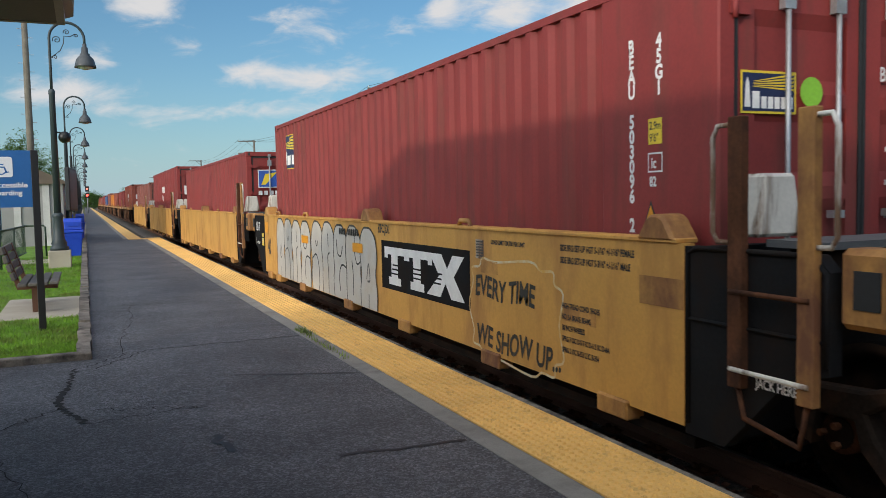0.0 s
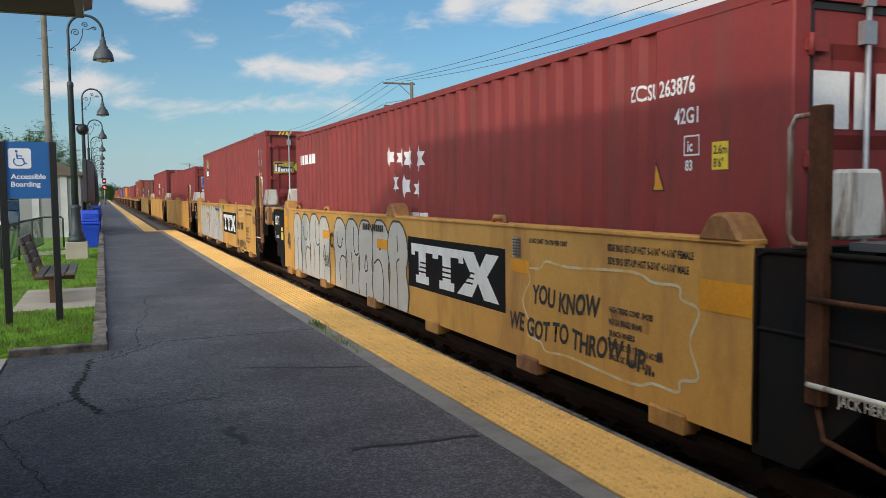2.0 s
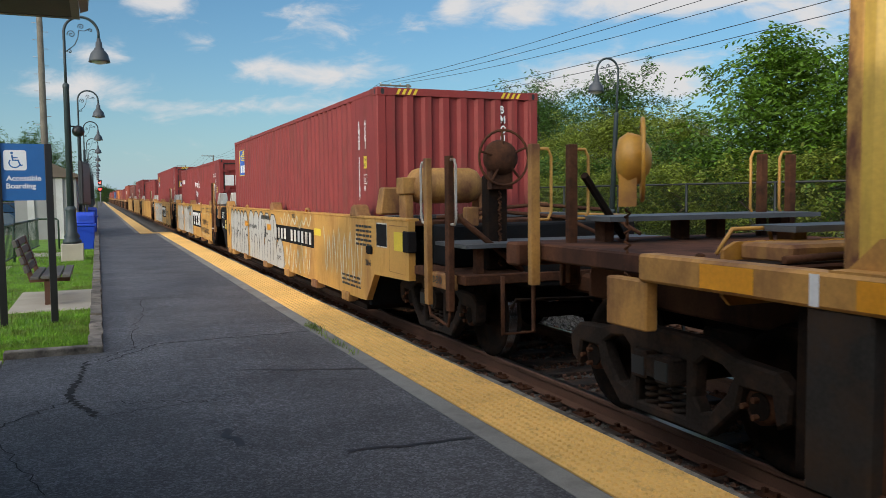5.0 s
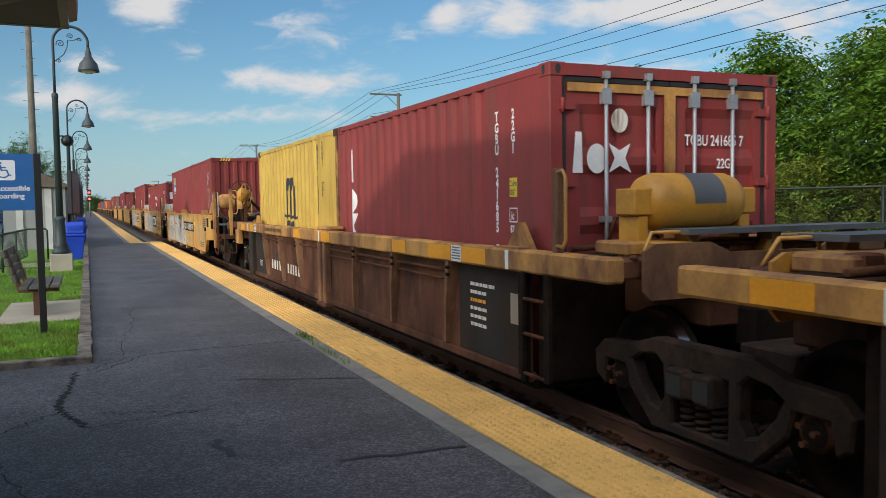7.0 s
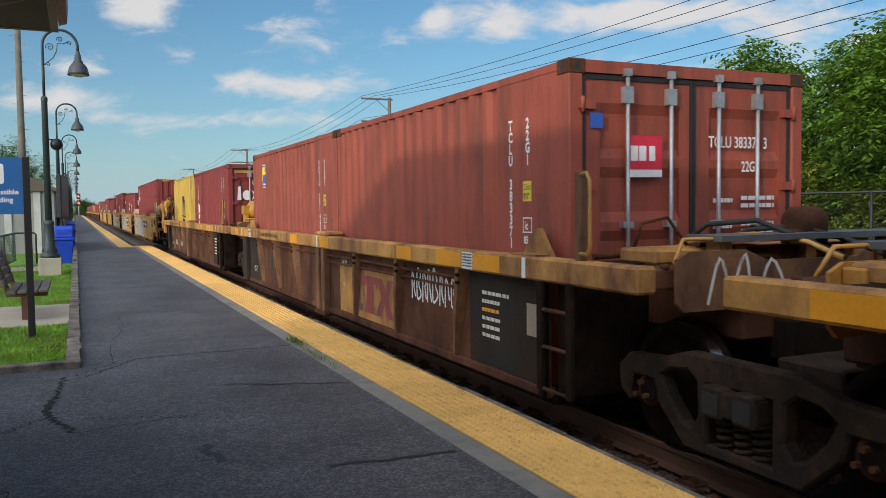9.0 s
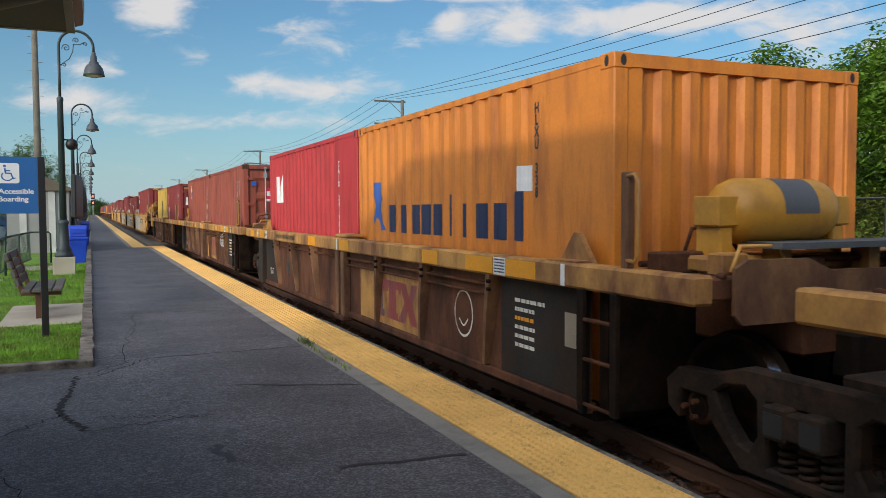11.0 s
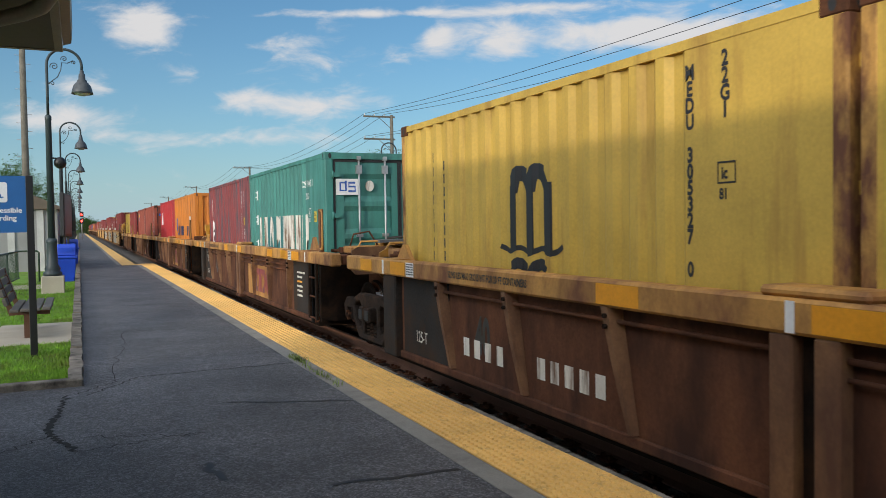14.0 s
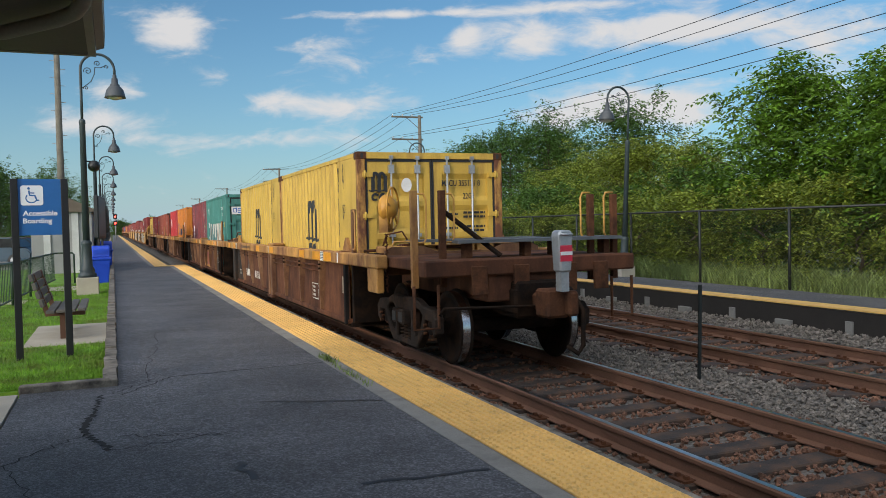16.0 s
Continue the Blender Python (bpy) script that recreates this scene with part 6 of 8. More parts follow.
        for y, w in ((6.62, 0.42), (5.55, 0.44), (1.55, 0.46), (-0.22, 0.44), (-3.3, 0.42), (-4.45, 0.56), (-5.22, 0.5)):
            x = sx * 1.503
            bm = bmesh.new()
            vs = [bm.verts.new(p) for p in ((x, y - w / 2, 1.205), (x, y + w / 2, 1.205), (x, y + w / 2, 1.345), (x, y - w / 2, 1.345))]
            bm.faces.new(vs)
            part("reflector", bm, M["amber"], car, "amber reflective panel")
        for y in (5.18, -4.86):
            bm = bmesh.new()
            x = sx * 1.505
            bm.faces.new([bm.verts.new(p) for p in ((x, y - 0.11, 1.20), (x, y + 0.11, 1.20), (x, y + 0.11, 1.35), (x, y - 0.11, 1.35))])
            part("label_plate", bm, M["white"], car)
    for y in (-4.77, 5.27):
        part("label_print", on_side(bars(5, 0.19, 0.012, 0.014, 3), y, 1.325, -1.507), M["black"], car)
    for y in (0.10, -5.9, 5.98):
        part("painted_band", on_side(rect(0.06, 0.16), y + 0.06, 1.195, -1.5045), M["white"], car)
    part("well_floor", bm_box(-1.36, 1.36, -6.1, 6.1, 0.22, 0.29), M["grimy"], car)
    for sy in (-1, 1):
        far = f_end if sy > 0 else (9.35 if tail else 7.25)
        # near-black bulkhead colour stands in for the dark void at the car's end
        part("bulkhead", bm_box(-1.36, 1.36, *sorted((sy * 6.14, sy * 6.24)), 0.3, 1.32), M["grimy"], car)
        part("end_sill", bm_box(-0.6, 0.6, *sorted((sy * 6.24, sy * far)), 0.82, 1.22, bev=0.02), M["car_rust"], car)
        part("end_deck", bm_box(-1.32, 1.32, *sorted((sy * 6.5, sy * (far - 0.05))), 1.20, 1.34, bev=0.015), M["car_rust"], car)
        part("end_block", bm_box(-1.1, 1.1, *sorted((sy * 6.55, sy * 6.95)), 1.34, 1.45, bev=0.02), M["car_dirty"], car)
        part("walkway", bm_box(-0.75, 1.3, *sorted((sy * 6.85, sy * 7.22)), 1.50, 1.54), M["grating"], car, "grey walkway grating")
        for x in (-0.6, 0.2, 1.1):
            part("walkway_post", bm_box(x - 0.05, x + 0.05, *sorted((sy * 6.95, sy * 7.1)), 1.34, 1.50), M["car_dirty"], car)
        bm = bmesh.new()
        yp = sorted((sy * (7.27 if sy < 0 else 6.97), sy * (7.30 if sy < 0 else 7.00)))
        slab(bm, [(-1.14, 1.06), (1.14, 1.06), (1.2, 1.12), (1.2, 1.40), (1.1, 1.45), (0.62, 1.45), (0.42, 1.37), (-0.42, 1.37), (-0.62, 1.45), (-1.1, 1.45), (-1.2, 1.40), (-1.2, 1.12)], "y", *yp)
        part("end_plate", bm, M["car_rib"] if sy < 0 else M["tank_yellow"], car, "lobed cross plate")
        part("centre_bearing", bm_box(-0.32, 0.32, *sorted((sy * 7.2, sy * (far + 0.15))), 0.66, 0.98, bev=0.03), M["grimy"], car)
    # corner ladder at the trailing end
    if not tail:
        x = -1.5
        for y in (-6.12, -6.52):
            part("ladder_post", bm_box(x - 0.02, x + 0.02, y - 0.035, y + 0.035, 0.36, 1.19, bev=0.005), M["grimy"], car)
        for z in (0.38, 0.70, 0.98):
            bm = bmesh.new()
            rod(bm, (x, -6.12, z), (x, -6.52, z), 0.015, n=8)
            part("rung", bm, M["rust"], car)
    part("hand_post", bm_box(-1.46, -1.40, -6.60, -6.52, 1.18, 2.0, bev=0.008), M["car_rib"], car)
    bm = bmesh.new()
    pipe(bm, [(-1.45, -6.58, 1.97), (-1.45, -6.66, 1.98), (-1.45, -6.70, 1.93), (-1.45, -6.70, 1.46), (-1.45, -6.66, 1.41), (-1.45, -6.58, 1.42)], 0.014)
    part("grab_loop", bm, M["car_dirty"], car)
    bm = bmesh.new()
    pipe(bm, [(-1.0, -6.6, 1.45), (-0.95, -6.62, 1.62), (-0.7, -6.6, 1.66), (-0.6, -6.7, 1.45)], 0.014)
    part("cut_lever", bm, M["rust"], car)
    if tank:
        air_tank(car, -6.80, "tank_yellow")
    elif not tail:
        hoses(car, -6.9, int(abs(s)))
    # fittings on the end decks
    rnd = random.Random(int(abs(s)) + 5)
    for sy in (-1, 1):
        for k in range(5):
            x, y, w = rnd.uniform(-1.15, 0.9), sy * rnd.uniform(6.4, 7.1), rnd.uniform(0.08, 0.2)
            part("deck_bracket", bm_box(x - w, x + w, y - 0.07, y + 0.07, 1.33, 1.40 + rnd.uniform(0.02, 0.09), bev=0.012), M[rnd.choice(("car_dirty", "rust", "tank_yellow"))], car)
        bm = bmesh.new()
        pipe(bm, [(-1.25, sy * 6.45, 1.38), (-0.4, sy * 6.45, 1.40), (-0.3, sy * 6.55, 1.40), (-0.3, sy * 7.0, 1.42), (0.9, sy * 7.05, 1.42)], 0.022)
        part("brake_pipe", bm, M["rust"], car)
        bm = bmesh.new()
        pipe(bm, [(-1.1, sy * 7.15, 1.36), (-1.0, sy * 7.12, 1.52), (-0.7, sy * 7.12, 1.52), (-0.62, sy * 7.15, 1.36)], 0.014)
        part("grab_iron", bm, M["car_yellow"], car)
        part("deck_plate", bm_box(-1.28, -0.62, *sorted((sy * 6.52, sy * 6.84)), 1.338, 1.352), M["grimy"], car)
        for k in range(4):
            bm = bmesh.new()
            lathe(bm, [(0.03, 1.335), (0.03, 1.36), (0.015, 1.37)], (-1.2 + 0.75 * k, sy * 7.18, 0), 8)
            part("deck_bolt", bm, M["rust"], car)
    if tail or head:
        sy = -1 if tail else 1
        part("end_beam", bm_box(-1.42, 1.42, *sorted((sy * 9.2, sy * 9.42)), 1.14, 1.34, bev=0.02), M["car_rust"], car)
        coupler(car, sy * 10.0, sy)
        part("draft_box", bm_box(-0.3, 0.3, *sorted((sy * 8.7, sy * 9.5)), 0.62, 1.06, bev=0.03), M["grimy"], car)
        part("long_walkway", bm_box(-0.9, 1.38, *sorted((sy * 8.6, sy * 9.2)), 1.52, 1.56), M["grating"], car, "grey walkway grating")
        for x in (-0.7, 0.1, 0.5, 1.25):
            part("walkway_post", bm_box(x - 0.045, x + 0.045, *sorted((sy * 8.9, sy * 9.05)), 1.34, 1.52), M["rust"], car)
        for x in (-0.75, -0.2, 0.45, 0.9):
            part("sill_rib", bm_box(x - 0.10, x + 0.10, *sorted((sy * 9.42, sy * 9.47)), 0.92, 1.26, bev=0.01), M["rust"], car)
        for x, mt in ((-1.38, "car_dirty"), (-1.02, "rust"), (1.05, "rust"), (1.40, "rust")):
            part("hand_post", bm_box(x - 0.04, x + 0.04, *sorted((sy * 8.95, sy * 9.02)), 1.0, 2.16 if x < 0 else 2.1, bev=0.006), M[mt], car)
            bm = bmesh.new()
            d = 0.16 if x < 0 else -0.14
            yy = sy * 8.98
            pipe(bm, [(x, yy, 2.12), (x + d * 0.8, yy, 2.12), (x + d, yy, 2.06), (x + d, yy, 1.60), (x + d * 0.8, yy, 1.54), (x, yy, 1.54)], 0.013)
            part("grab_loop", bm, M["car_yellow"], car)
        for x in (-1.36, 1.30):
            bm = bmesh.new()
            pipe(bm, [(x - 0.15, sy * 9.3, 1.05), (x - 0.15, sy * 9.3, 0.55), (x + 0.15, sy * 9.3, 0.55), (x + 0.15, sy * 9.3, 1.05)], 0.02)
            part("step_stirrup", bm, M["rust"], car)
        for x in (-1.48, 1.38):
            part("corner_bracket", bm_box(x, x + 0.10, *sorted((sy * 7.36, sy * 7.80)), 0.86, 1.19, bev=0.012), M["car_dirty"], car)
        brake_wheel(car, -1.22, sy * 7.75, 1.98, "tank_yellow", 55)
        bm = bmesh.new()
        pipe(bm, [(-1.3, sy * 9.55, 0.72), (-1.25, sy * 9.55, 0.80), (0.5, sy * 9.55, 0.75), (0.62, sy * 9.5, 0.70)], 0.016)
        part("uncoupling_lever", bm, M["grimy"], car)
        bm = bmesh.new()
        pipe(bm, [(0.42, sy * 9.5, 0.95), (0.45, sy * 9.75, 0.7), (0.38, sy * 9.85, 0.3), (0.28, sy * 9.9, 0.22), (0.2, sy * 9.8, 0.3)], 0.03)
        part("brake_hose", bm, M["grimy"], car, "hanging brake hose with a metal glad hand")
        bm = bmesh.new()
        rod(bm, (-0.95, sy * 8.9, 1.9), (-0.35, sy * 9.2, 1.36), 0.035, n=6)
        part("brace", bm, M["grimy"], car)
    bogie(car, -7.71)
    if head:
        bogie(car, 7.71)
    return on_train(car, s)


CARS = {}
for key, s, tail in (("A", 9.90, False), ("Z", -5.47, False), ("B", -20.83, True)):
    CARS[key] = smooth_unit(s, "yellow smooth-sided well car with white graffiti and black end panels", tail)
for key, s, tank, head, tail in (("Y", -40.43, True, True, False), ("F", -55.84, False, False, False), ("C", -71.27, True, False, False), ("W", -86.70, False, False, False), ("P", -102.13, False, False, True)):
    CARS[key] = ribbed_unit(s, "rust-stained yellow well car with ribbed brown sides", tank, head, tail)

# the head of the train, already far along the platform
AHEAD = [("maroon", True, H86, "smooth"), ("maroon", True, H96, "smooth"), ("dull", True, H86, "smooth"), ("brown", False, H96, "ribbed"), ("maroon", True, H86, "ribbed"),
         ("brown", True, H86, "ribbed"), ("orange", False, H86, "ribbed"), ("dull", True, H96, "ribbed"), ("blue_box", True, H86, "ribbed"), ("maroon", True, H96, "ribbed"),
         ("maroon", True, H86, "ribbed"), ("dull", True, H86, "ribbed"), ("brown", True, H96, "ribbed"), ("maroon", True, H86, "ribbed")]
s = 9.90
far_cars = {}
AHEAD_BOX = []
for i, (mt, doors, hh, kind) in enumerate(AHEAD):
    s += UNIT + (3.5 if i in (3, 8) else 0)
    AHEAD_BOX.append(container(BOX40, hh, mt, doors, s, {"maroon": "maroon corrugated forty-foot container", "dull": "faded brown corrugated forty-foot container", "brown": "red-brown corrugated forty-foot container", "orange": "orange corrugated forty-foot container", "blue_box": "dark blue corrugated forty-foot container"}[mt] + " riding in a well car"))
    base = CARS["A"] if kind == "smooth" else CARS["F"]
    on_train(copy_thing(base, pose(TRACK_X, s, RAIL_Z)), s)


# ================================================================ markings on the containers
def ring(r, n=24, w=None, sq=1.0):
    return stroke([(r * math.cos(2 * math.pi * k / n), sq * r * math.sin(2 * math.pi * k / n)) for k in range(n)], w or r * 0.15, closed=True, smooth=1)


def disc(r, sq=1.0, n=24):
    return poly([(r * math.cos(2 * math.pi * k / n), sq * r * math.sin(2 * math.pi * k / n)) for k in range(n)])


def side_text(ob, text, y, z, size, mat="white", sq=0.8, bold=0.003):
    bm, w, h = letters(text, size, sq, bold)
    side_mark(ob, bm, y, z, mat, "lettering")


def end_text(ob, text, x, z, size, mat="white", sq=0.8, bold=0.002):
    bm, w, h = letters(text, size, sq, bold)
    end_mark(ob, bm, x, z, mat, "lettering")


def height_tag(ob, y, z, text):
    side_mark(ob, rect(0.14, 0.17), y, z, "lemon", "height_label", "yellow height label")
    for k, tx in enumerate(text):
        bm, w, h = letters(tx, 0.075, 0.8, 0.001)
        on_side(bm, ob["box_length"] / 2 - y - 0.015, z + 0.095 - 0.08 * k, 0)
        wrap(bm, ob["box_length"])
        for v in bm.verts:
            v.co.x -= 0.002
        part("lettering", bm, M["black"], ob)


def inspection_tag(ob, y, z, num, mat="white"):
    side_mark(ob, stroke([(0, 0), (0.14, 0), (0.14, 0.12), (0, 0.12)], 0.014, closed=True, smooth=1), y, z, mat, "inspection_mark")
    side_text(ob, "ic", y + 0.03, z + 0.02, 0.10, mat)
    side_text(ob, num, y + 0.01, z - 0.10, 0.09, mat)


def warning_tri(ob, y, z):
    side_mark(ob, poly([(0, 0), (0.19, 0), (0.095, 0.21)]), y, z, "black", "warning_triangle")
    bm = poly([(0.018, 0.012), (0.172, 0.012), (0.095, 0.178)])
    on_side(bm, ob["box_length"] / 2 - y, z, 0)
    wrap(bm, ob["box_length"])
    for v in bm.verts:
        v.co.x -= 0.002
    part("warning_face", bm, M["amber"], ob, "amber triangle face")


def end_print(ob, code, size_code, mat="white", rows=3, z0=1.93):
    end_text(ob, code, 0.17, z0, 0.135, mat, 0.74)
    end_text(ob, size_code, 0.53, z0 - 0.20, 0.125, mat, 0.74)
    for k in range(rows):
        bm = bars(1, 0.22, 0.035, 0.02, 7 + k)
        end_mark(ob, bm, 0.22, z0 - 0.46 - 0.22 * k, mat, "small_print")
        bm = bars(2, 0.38, 0.035, 0.03, 17 + k)
        end_mark(ob, bm, 0.53, z0 - 0.44 - 0.22 * k, mat, "small_print")


def light_badge(ob, w, h, where, frame_mat="navy", tall=False):
    """A panel with a pale tower, yellow rays and a row of pale blocks."""
    def put(bm, mt, nm, lift):
        if where[0] == "end":
            end_mark(ob, bm, where[1], where[2], mt, nm, lift=lift)
        else:
            on_side(bm, ob["box_length"] / 2 - where[1], where[2], 0)
            wrap(bm, ob["box_length"])
            for v in bm.verts:
                v.co.x -= lift
            part(nm, bm, M[mt], ob)
    put(rect(w, h), "lemon", "badge_border", 0.0)
    put(rect(w - 0.03, h - 0.03, 0.015, 0.015), frame_mat, "badge_field", 0.0015)
    g_ = bmesh.new()
    for k in range(5):
        y0, y1 = h * (0.62 + 0.03 * k), h * (0.55 + 0.09 * k)
        poly([(w * 0.22, y0), (w * 0.95, y1), (w * 0.95, y1 + h * 0.055), (w * 0.22, y0 + h * 0.012)], g_)
    put(g_, "lemon", "badge_rays", 0.003)
    g_ = poly([(w * 0.06, h * 0.15), (w * 0.17, h * 0.15), (w * 0.145, h * 0.72), (w * 0.115, h * 0.85), (w * 0.085, h * 0.72)])
    put(g_, "white", "badge_tower", 0.003)
    g_ = rect(w * 0.13, h * 0.40, w * 0.20, h * 0.12)
    for k in range(5):
        rect(w * 0.095, h * 0.28, w * (0.36 + 0.12 * k), h * 0.12, g_)
    put(g_, "white", "badge_blocks", 0.003)


def star(r):
    return [(r * (1 if k % 2 == 0 else 0.58) * math.cos(math.pi / 2 + k * math.pi / 6), r * (1 if k % 2 == 0 else 0.58) * math.sin(math.pi / 2 + k * math.pi / 6)) for k in range(12)]


def arch_emblem(w, h):
    """A heavy black emblem of three legs under round arches, with a wave beneath."""
    g_ = bmesh.new()
    lw = w * 0.17
    for x in (0.12, 0.415, 0.71):
        rect(lw, h * 0.56, w * x, h * 0.30, g_)
    for x in (0.12, 0.415):
        stroke([(w * x + lw * 0.7, h * 0.80), (w * (x + 0.16), h * 0.95), (w * (x + 0.29), h * 0.93), (w * (x + 0.37), h * 0.80)], lw * 0.8, g_)
    stroke([(0, h * 0.34), (w * 0.15, h * 0.29), (w * 0.32, h * 0.33), (w * 0.5, h * 0.28), (w * 0.68, h * 0.33), (w * 0.86, h * 0.29), (w, h * 0.35)], h * 0.045, g_)
    for x in (0.30, 0.66):
        stroke([(w * (x + 0.13), h * 0.14), (w * x, h * 0.20), (w * (x - 0.13), h * 0.12), (w * (x - 0.10), 0.0), (w * (x + 0.10), 0.0)], w * 0.10, g_)
    return g_


# box with the tower badge
light_badge(boxA, 0.62, 0.62, ("side", 0.78, 2.02))
column(boxA, "BEAU 503096 2", 11.35, 2.50, 0.15, "white")
column(boxA, "45G1", 11.64, 2.50, 0.15, "white")
height_tag(boxA, 11.53, 1.78, ("2.9m", "9'6\""))
inspection_tag(boxA, 11.53, 1.60, "82")
warning_tri(boxA, 11.46, 1.20)
light_badge(boxA, 0.45, 0.26, ("end", -1.03, 1.93))
end_mark(boxA, disc(0.095), -0.47, 2.07, "lime", "round_sticker", "lime green round sticker", lift=0.02)
end_print(boxA, "BEAU 503096 2", "45G1", z0=2.16, rows=5)
for sx in (-0.92, 0.62):
    for k in range(4):
        end_mark(boxA, poly([(0.08 * k, 0), (0.08 * k + 0.04, 0), (0.08 * k + 0.08, 0.075), (0.08 * k + 0.04, 0.075)]), sx, H96 - 0.095, "lemon", "hazard_stripe", lift=0.026)

# box with stars
x_ = 0.36
for k in range(11):
    w = (0.075, 0.075, 0.075, 0.02, 0.08, 0.03, 0.10, 0.02, 0.08, 0.10, 0.11)[k]
    side_mark(boxZ, rect(w, 0.17 if w > 0.025 else 0.03), x_, 1.99, "white", "white_block")
    x_ += w + 0.022
for yy, zz, r in ((5.46, 1.92, 0.13), (5.86, 1.90, 0.12), (6.16, 1.88, 0.16), (6.52, 1.86, 0.16), (5.66, 1.58, 0.15), (6.02, 1.54, 0.15), (6.44, 1.50, 0.12)):
    side_mark(boxZ, poly(star(r)), yy, zz, "white", "white_star")
for yy, w in ((5.45, 0.2), (6.2, 0.26), (6.55, 0.2)):
    side_mark(boxZ, rect(w, 0.22), yy, 1.0, "white", "white_block")
side_text(boxZ, "ZCSU 263876", 10.70, 2.07, 0.15)
side_text(boxZ, "42G1", 11.2, 1.88, 0.14)
warning_tri(boxZ, 10.92, 1.45)
inspection_tag(boxZ, 11.3, 1.68, "83")
height_tag(boxZ, 11.56, 1.58, ("2.6m", "8'6\""))
for x0, x1, zz in ((-1.06, -0.78, 0), (-0.74, -0.62, 0), (-0.57, -0.25, 0)):
    end_mark(boxZ, poly([(0, 0), (x1 - x0, 0), (x1 - x0, 0.32), (0, 0.32)]), x0, 1.79, "white", "white_block")
end_print(boxZ, "ZCSU 264387 6", "42G1")

# tall box with a corrugated front
light_badge(boxB, 0.68, 0.66, ("side", 0.72, 1.98), "blue")
column(boxB, "BMOU 509789", 11.35, 2.50, 0.15, "white")
column(boxB, "45G1", 11.64, 2.50, 0.15, "white")
height_tag(boxB, 11.56, 1.83, ("2.9m", "9'6\""))
inspection_tag(boxB, 11.56, 1.62, "85")
zz = 2.70
for ch in "BMOU 509789":
    if ch != " ":
        bm, w, h = letters(ch, 0.15, 0.72, 0.004)
        on_end(bm, 0.62, zz - h, -BOX40 / 2 + 0.008)
        part("character", bm, M["white"], boxB)
    zz -= 0.138
for sx in (-0.95, 0.62):
    for k in range(4):
        end_mark(boxB, poly([(0.08 * k, 0), (0.08 * k + 0.04, 0), (0.08 * k + 0.08, 0.075), (0.08 * k + 0.04, 0.075)]), sx, H96 - 0.095, "lemon", "hazard_stripe", lift=0.026)

# yellow boxes
for b, code, num in ((boxY, "MSCU 310552", "81"), (boxP, "MEDU 305327 0", "81"), (boxQ, "MSCU 355171 8", "87")):
    side_mark(b, arch_emblem(0.98, 1.02), 2.42, 0.91, "black", "black_emblem", "black emblem of arches over a wave")
    column(b, code, 4.92, 2.42, 0.15, "black")
    column(b, "22G1", 5.22, 2.46, 0.15, "black")
    inspection_tag(b, 5.16, 1.68, num, "black")
    for k in range(9):
        side_mark(b, rect(0.055, 0.10), 0.83, 2.12 - 0.15 * k, "black", "black_block")
        if k < 8:
            side_mark(b, rect(0.075, 0.10), 1.10, 2.02 - 0.135 * k, "black", "black_block")
end_mark(boxQ, arch_emblem(0.34, 0.42), -1.04, 1.86, "black", "black_emblem", lift=0.012)
end_mark(boxQ, disc(0.085, 1.3), -0.43, 2.08, "white", "oval_sticker", "white oval sticker", lift=0.02)
end_print(boxQ, "MSCU 355171 8", "22G1", "black", 3, 2.06)
end_print(boxP, "MEDU 305327 0", "22G1", "black")

# maroon twenty-foot boxes with stacked white blocks
for b, code, num, zc in ((boxT, "TGBU 241685 7", "87", 0), (boxW, "TEMU 205244 4", "81", 0)):
    side_mark(b, poly([(0.05, 0.0), (0.17, 0.0), (0.15, 0.46), (0.08, 0.46)]), 0.55, 1.76, "white", "white_block")
    side_mark(b, disc(0.12, 1.4), 0.66, 1.50, "white", "white_block")
    side_mark(b, poly([(0, 0), (0.09, 0), (0.14, 0.13), (0.19, 0), (0.28, 0), (0.19, 0.20), (0.27, 0.38), (0.18, 0.38), (0.14, 0.27), (0.10, 0.38), (0.01, 0.38), (0.09, 0.2)]), 0.52, 0.94, "white", "white_block")
    column(b, code, 5.12, 2.28, 0.14, "white")
    column(b, "22G1", 5.43, 2.28, 0.14, "white")
    height_tag(b, 5.36, 1.50, ("2.6m", "8'6\""))
    inspection_tag(b, 5.36, 1.28, num)
end_mark(boxT, poly([(0.03, 0.0), (0.13, 0.0), (0.12, 0.34), (0.06, 0.34)]), -1.02, 1.69, "white", "white_block")
end_mark(boxT, disc(0.10, 1.25), -0.75, 1.81, "white", "white_block")
end_mark(boxT, poly([(0, 0), (0.115, 0.06), (0.23, 0), (0.17, 0.125), (0.22, 0.25), (0.11, 0.19), (0, 0.25), (0.06, 0.125)]), -0.64, 1.69, "white", "white_block", lift=0.012)
end_mark(boxT, disc(0.085, 1.2), -0.53, 2.13, "worn_white", "round_seal", lift=0.012)
end_print(boxT, "TGBU 241685 7", "22G1")
for x0, z0, w, h in ((-1.05, 2.36, 2.1, 0.07), (-0.07, 0.4, 0.12, 1.98)):
    end_mark(boxT, rect(w, h), x0, z0, "car_dirty", "tape_band", "yellow weathered tape", lift=0.022)

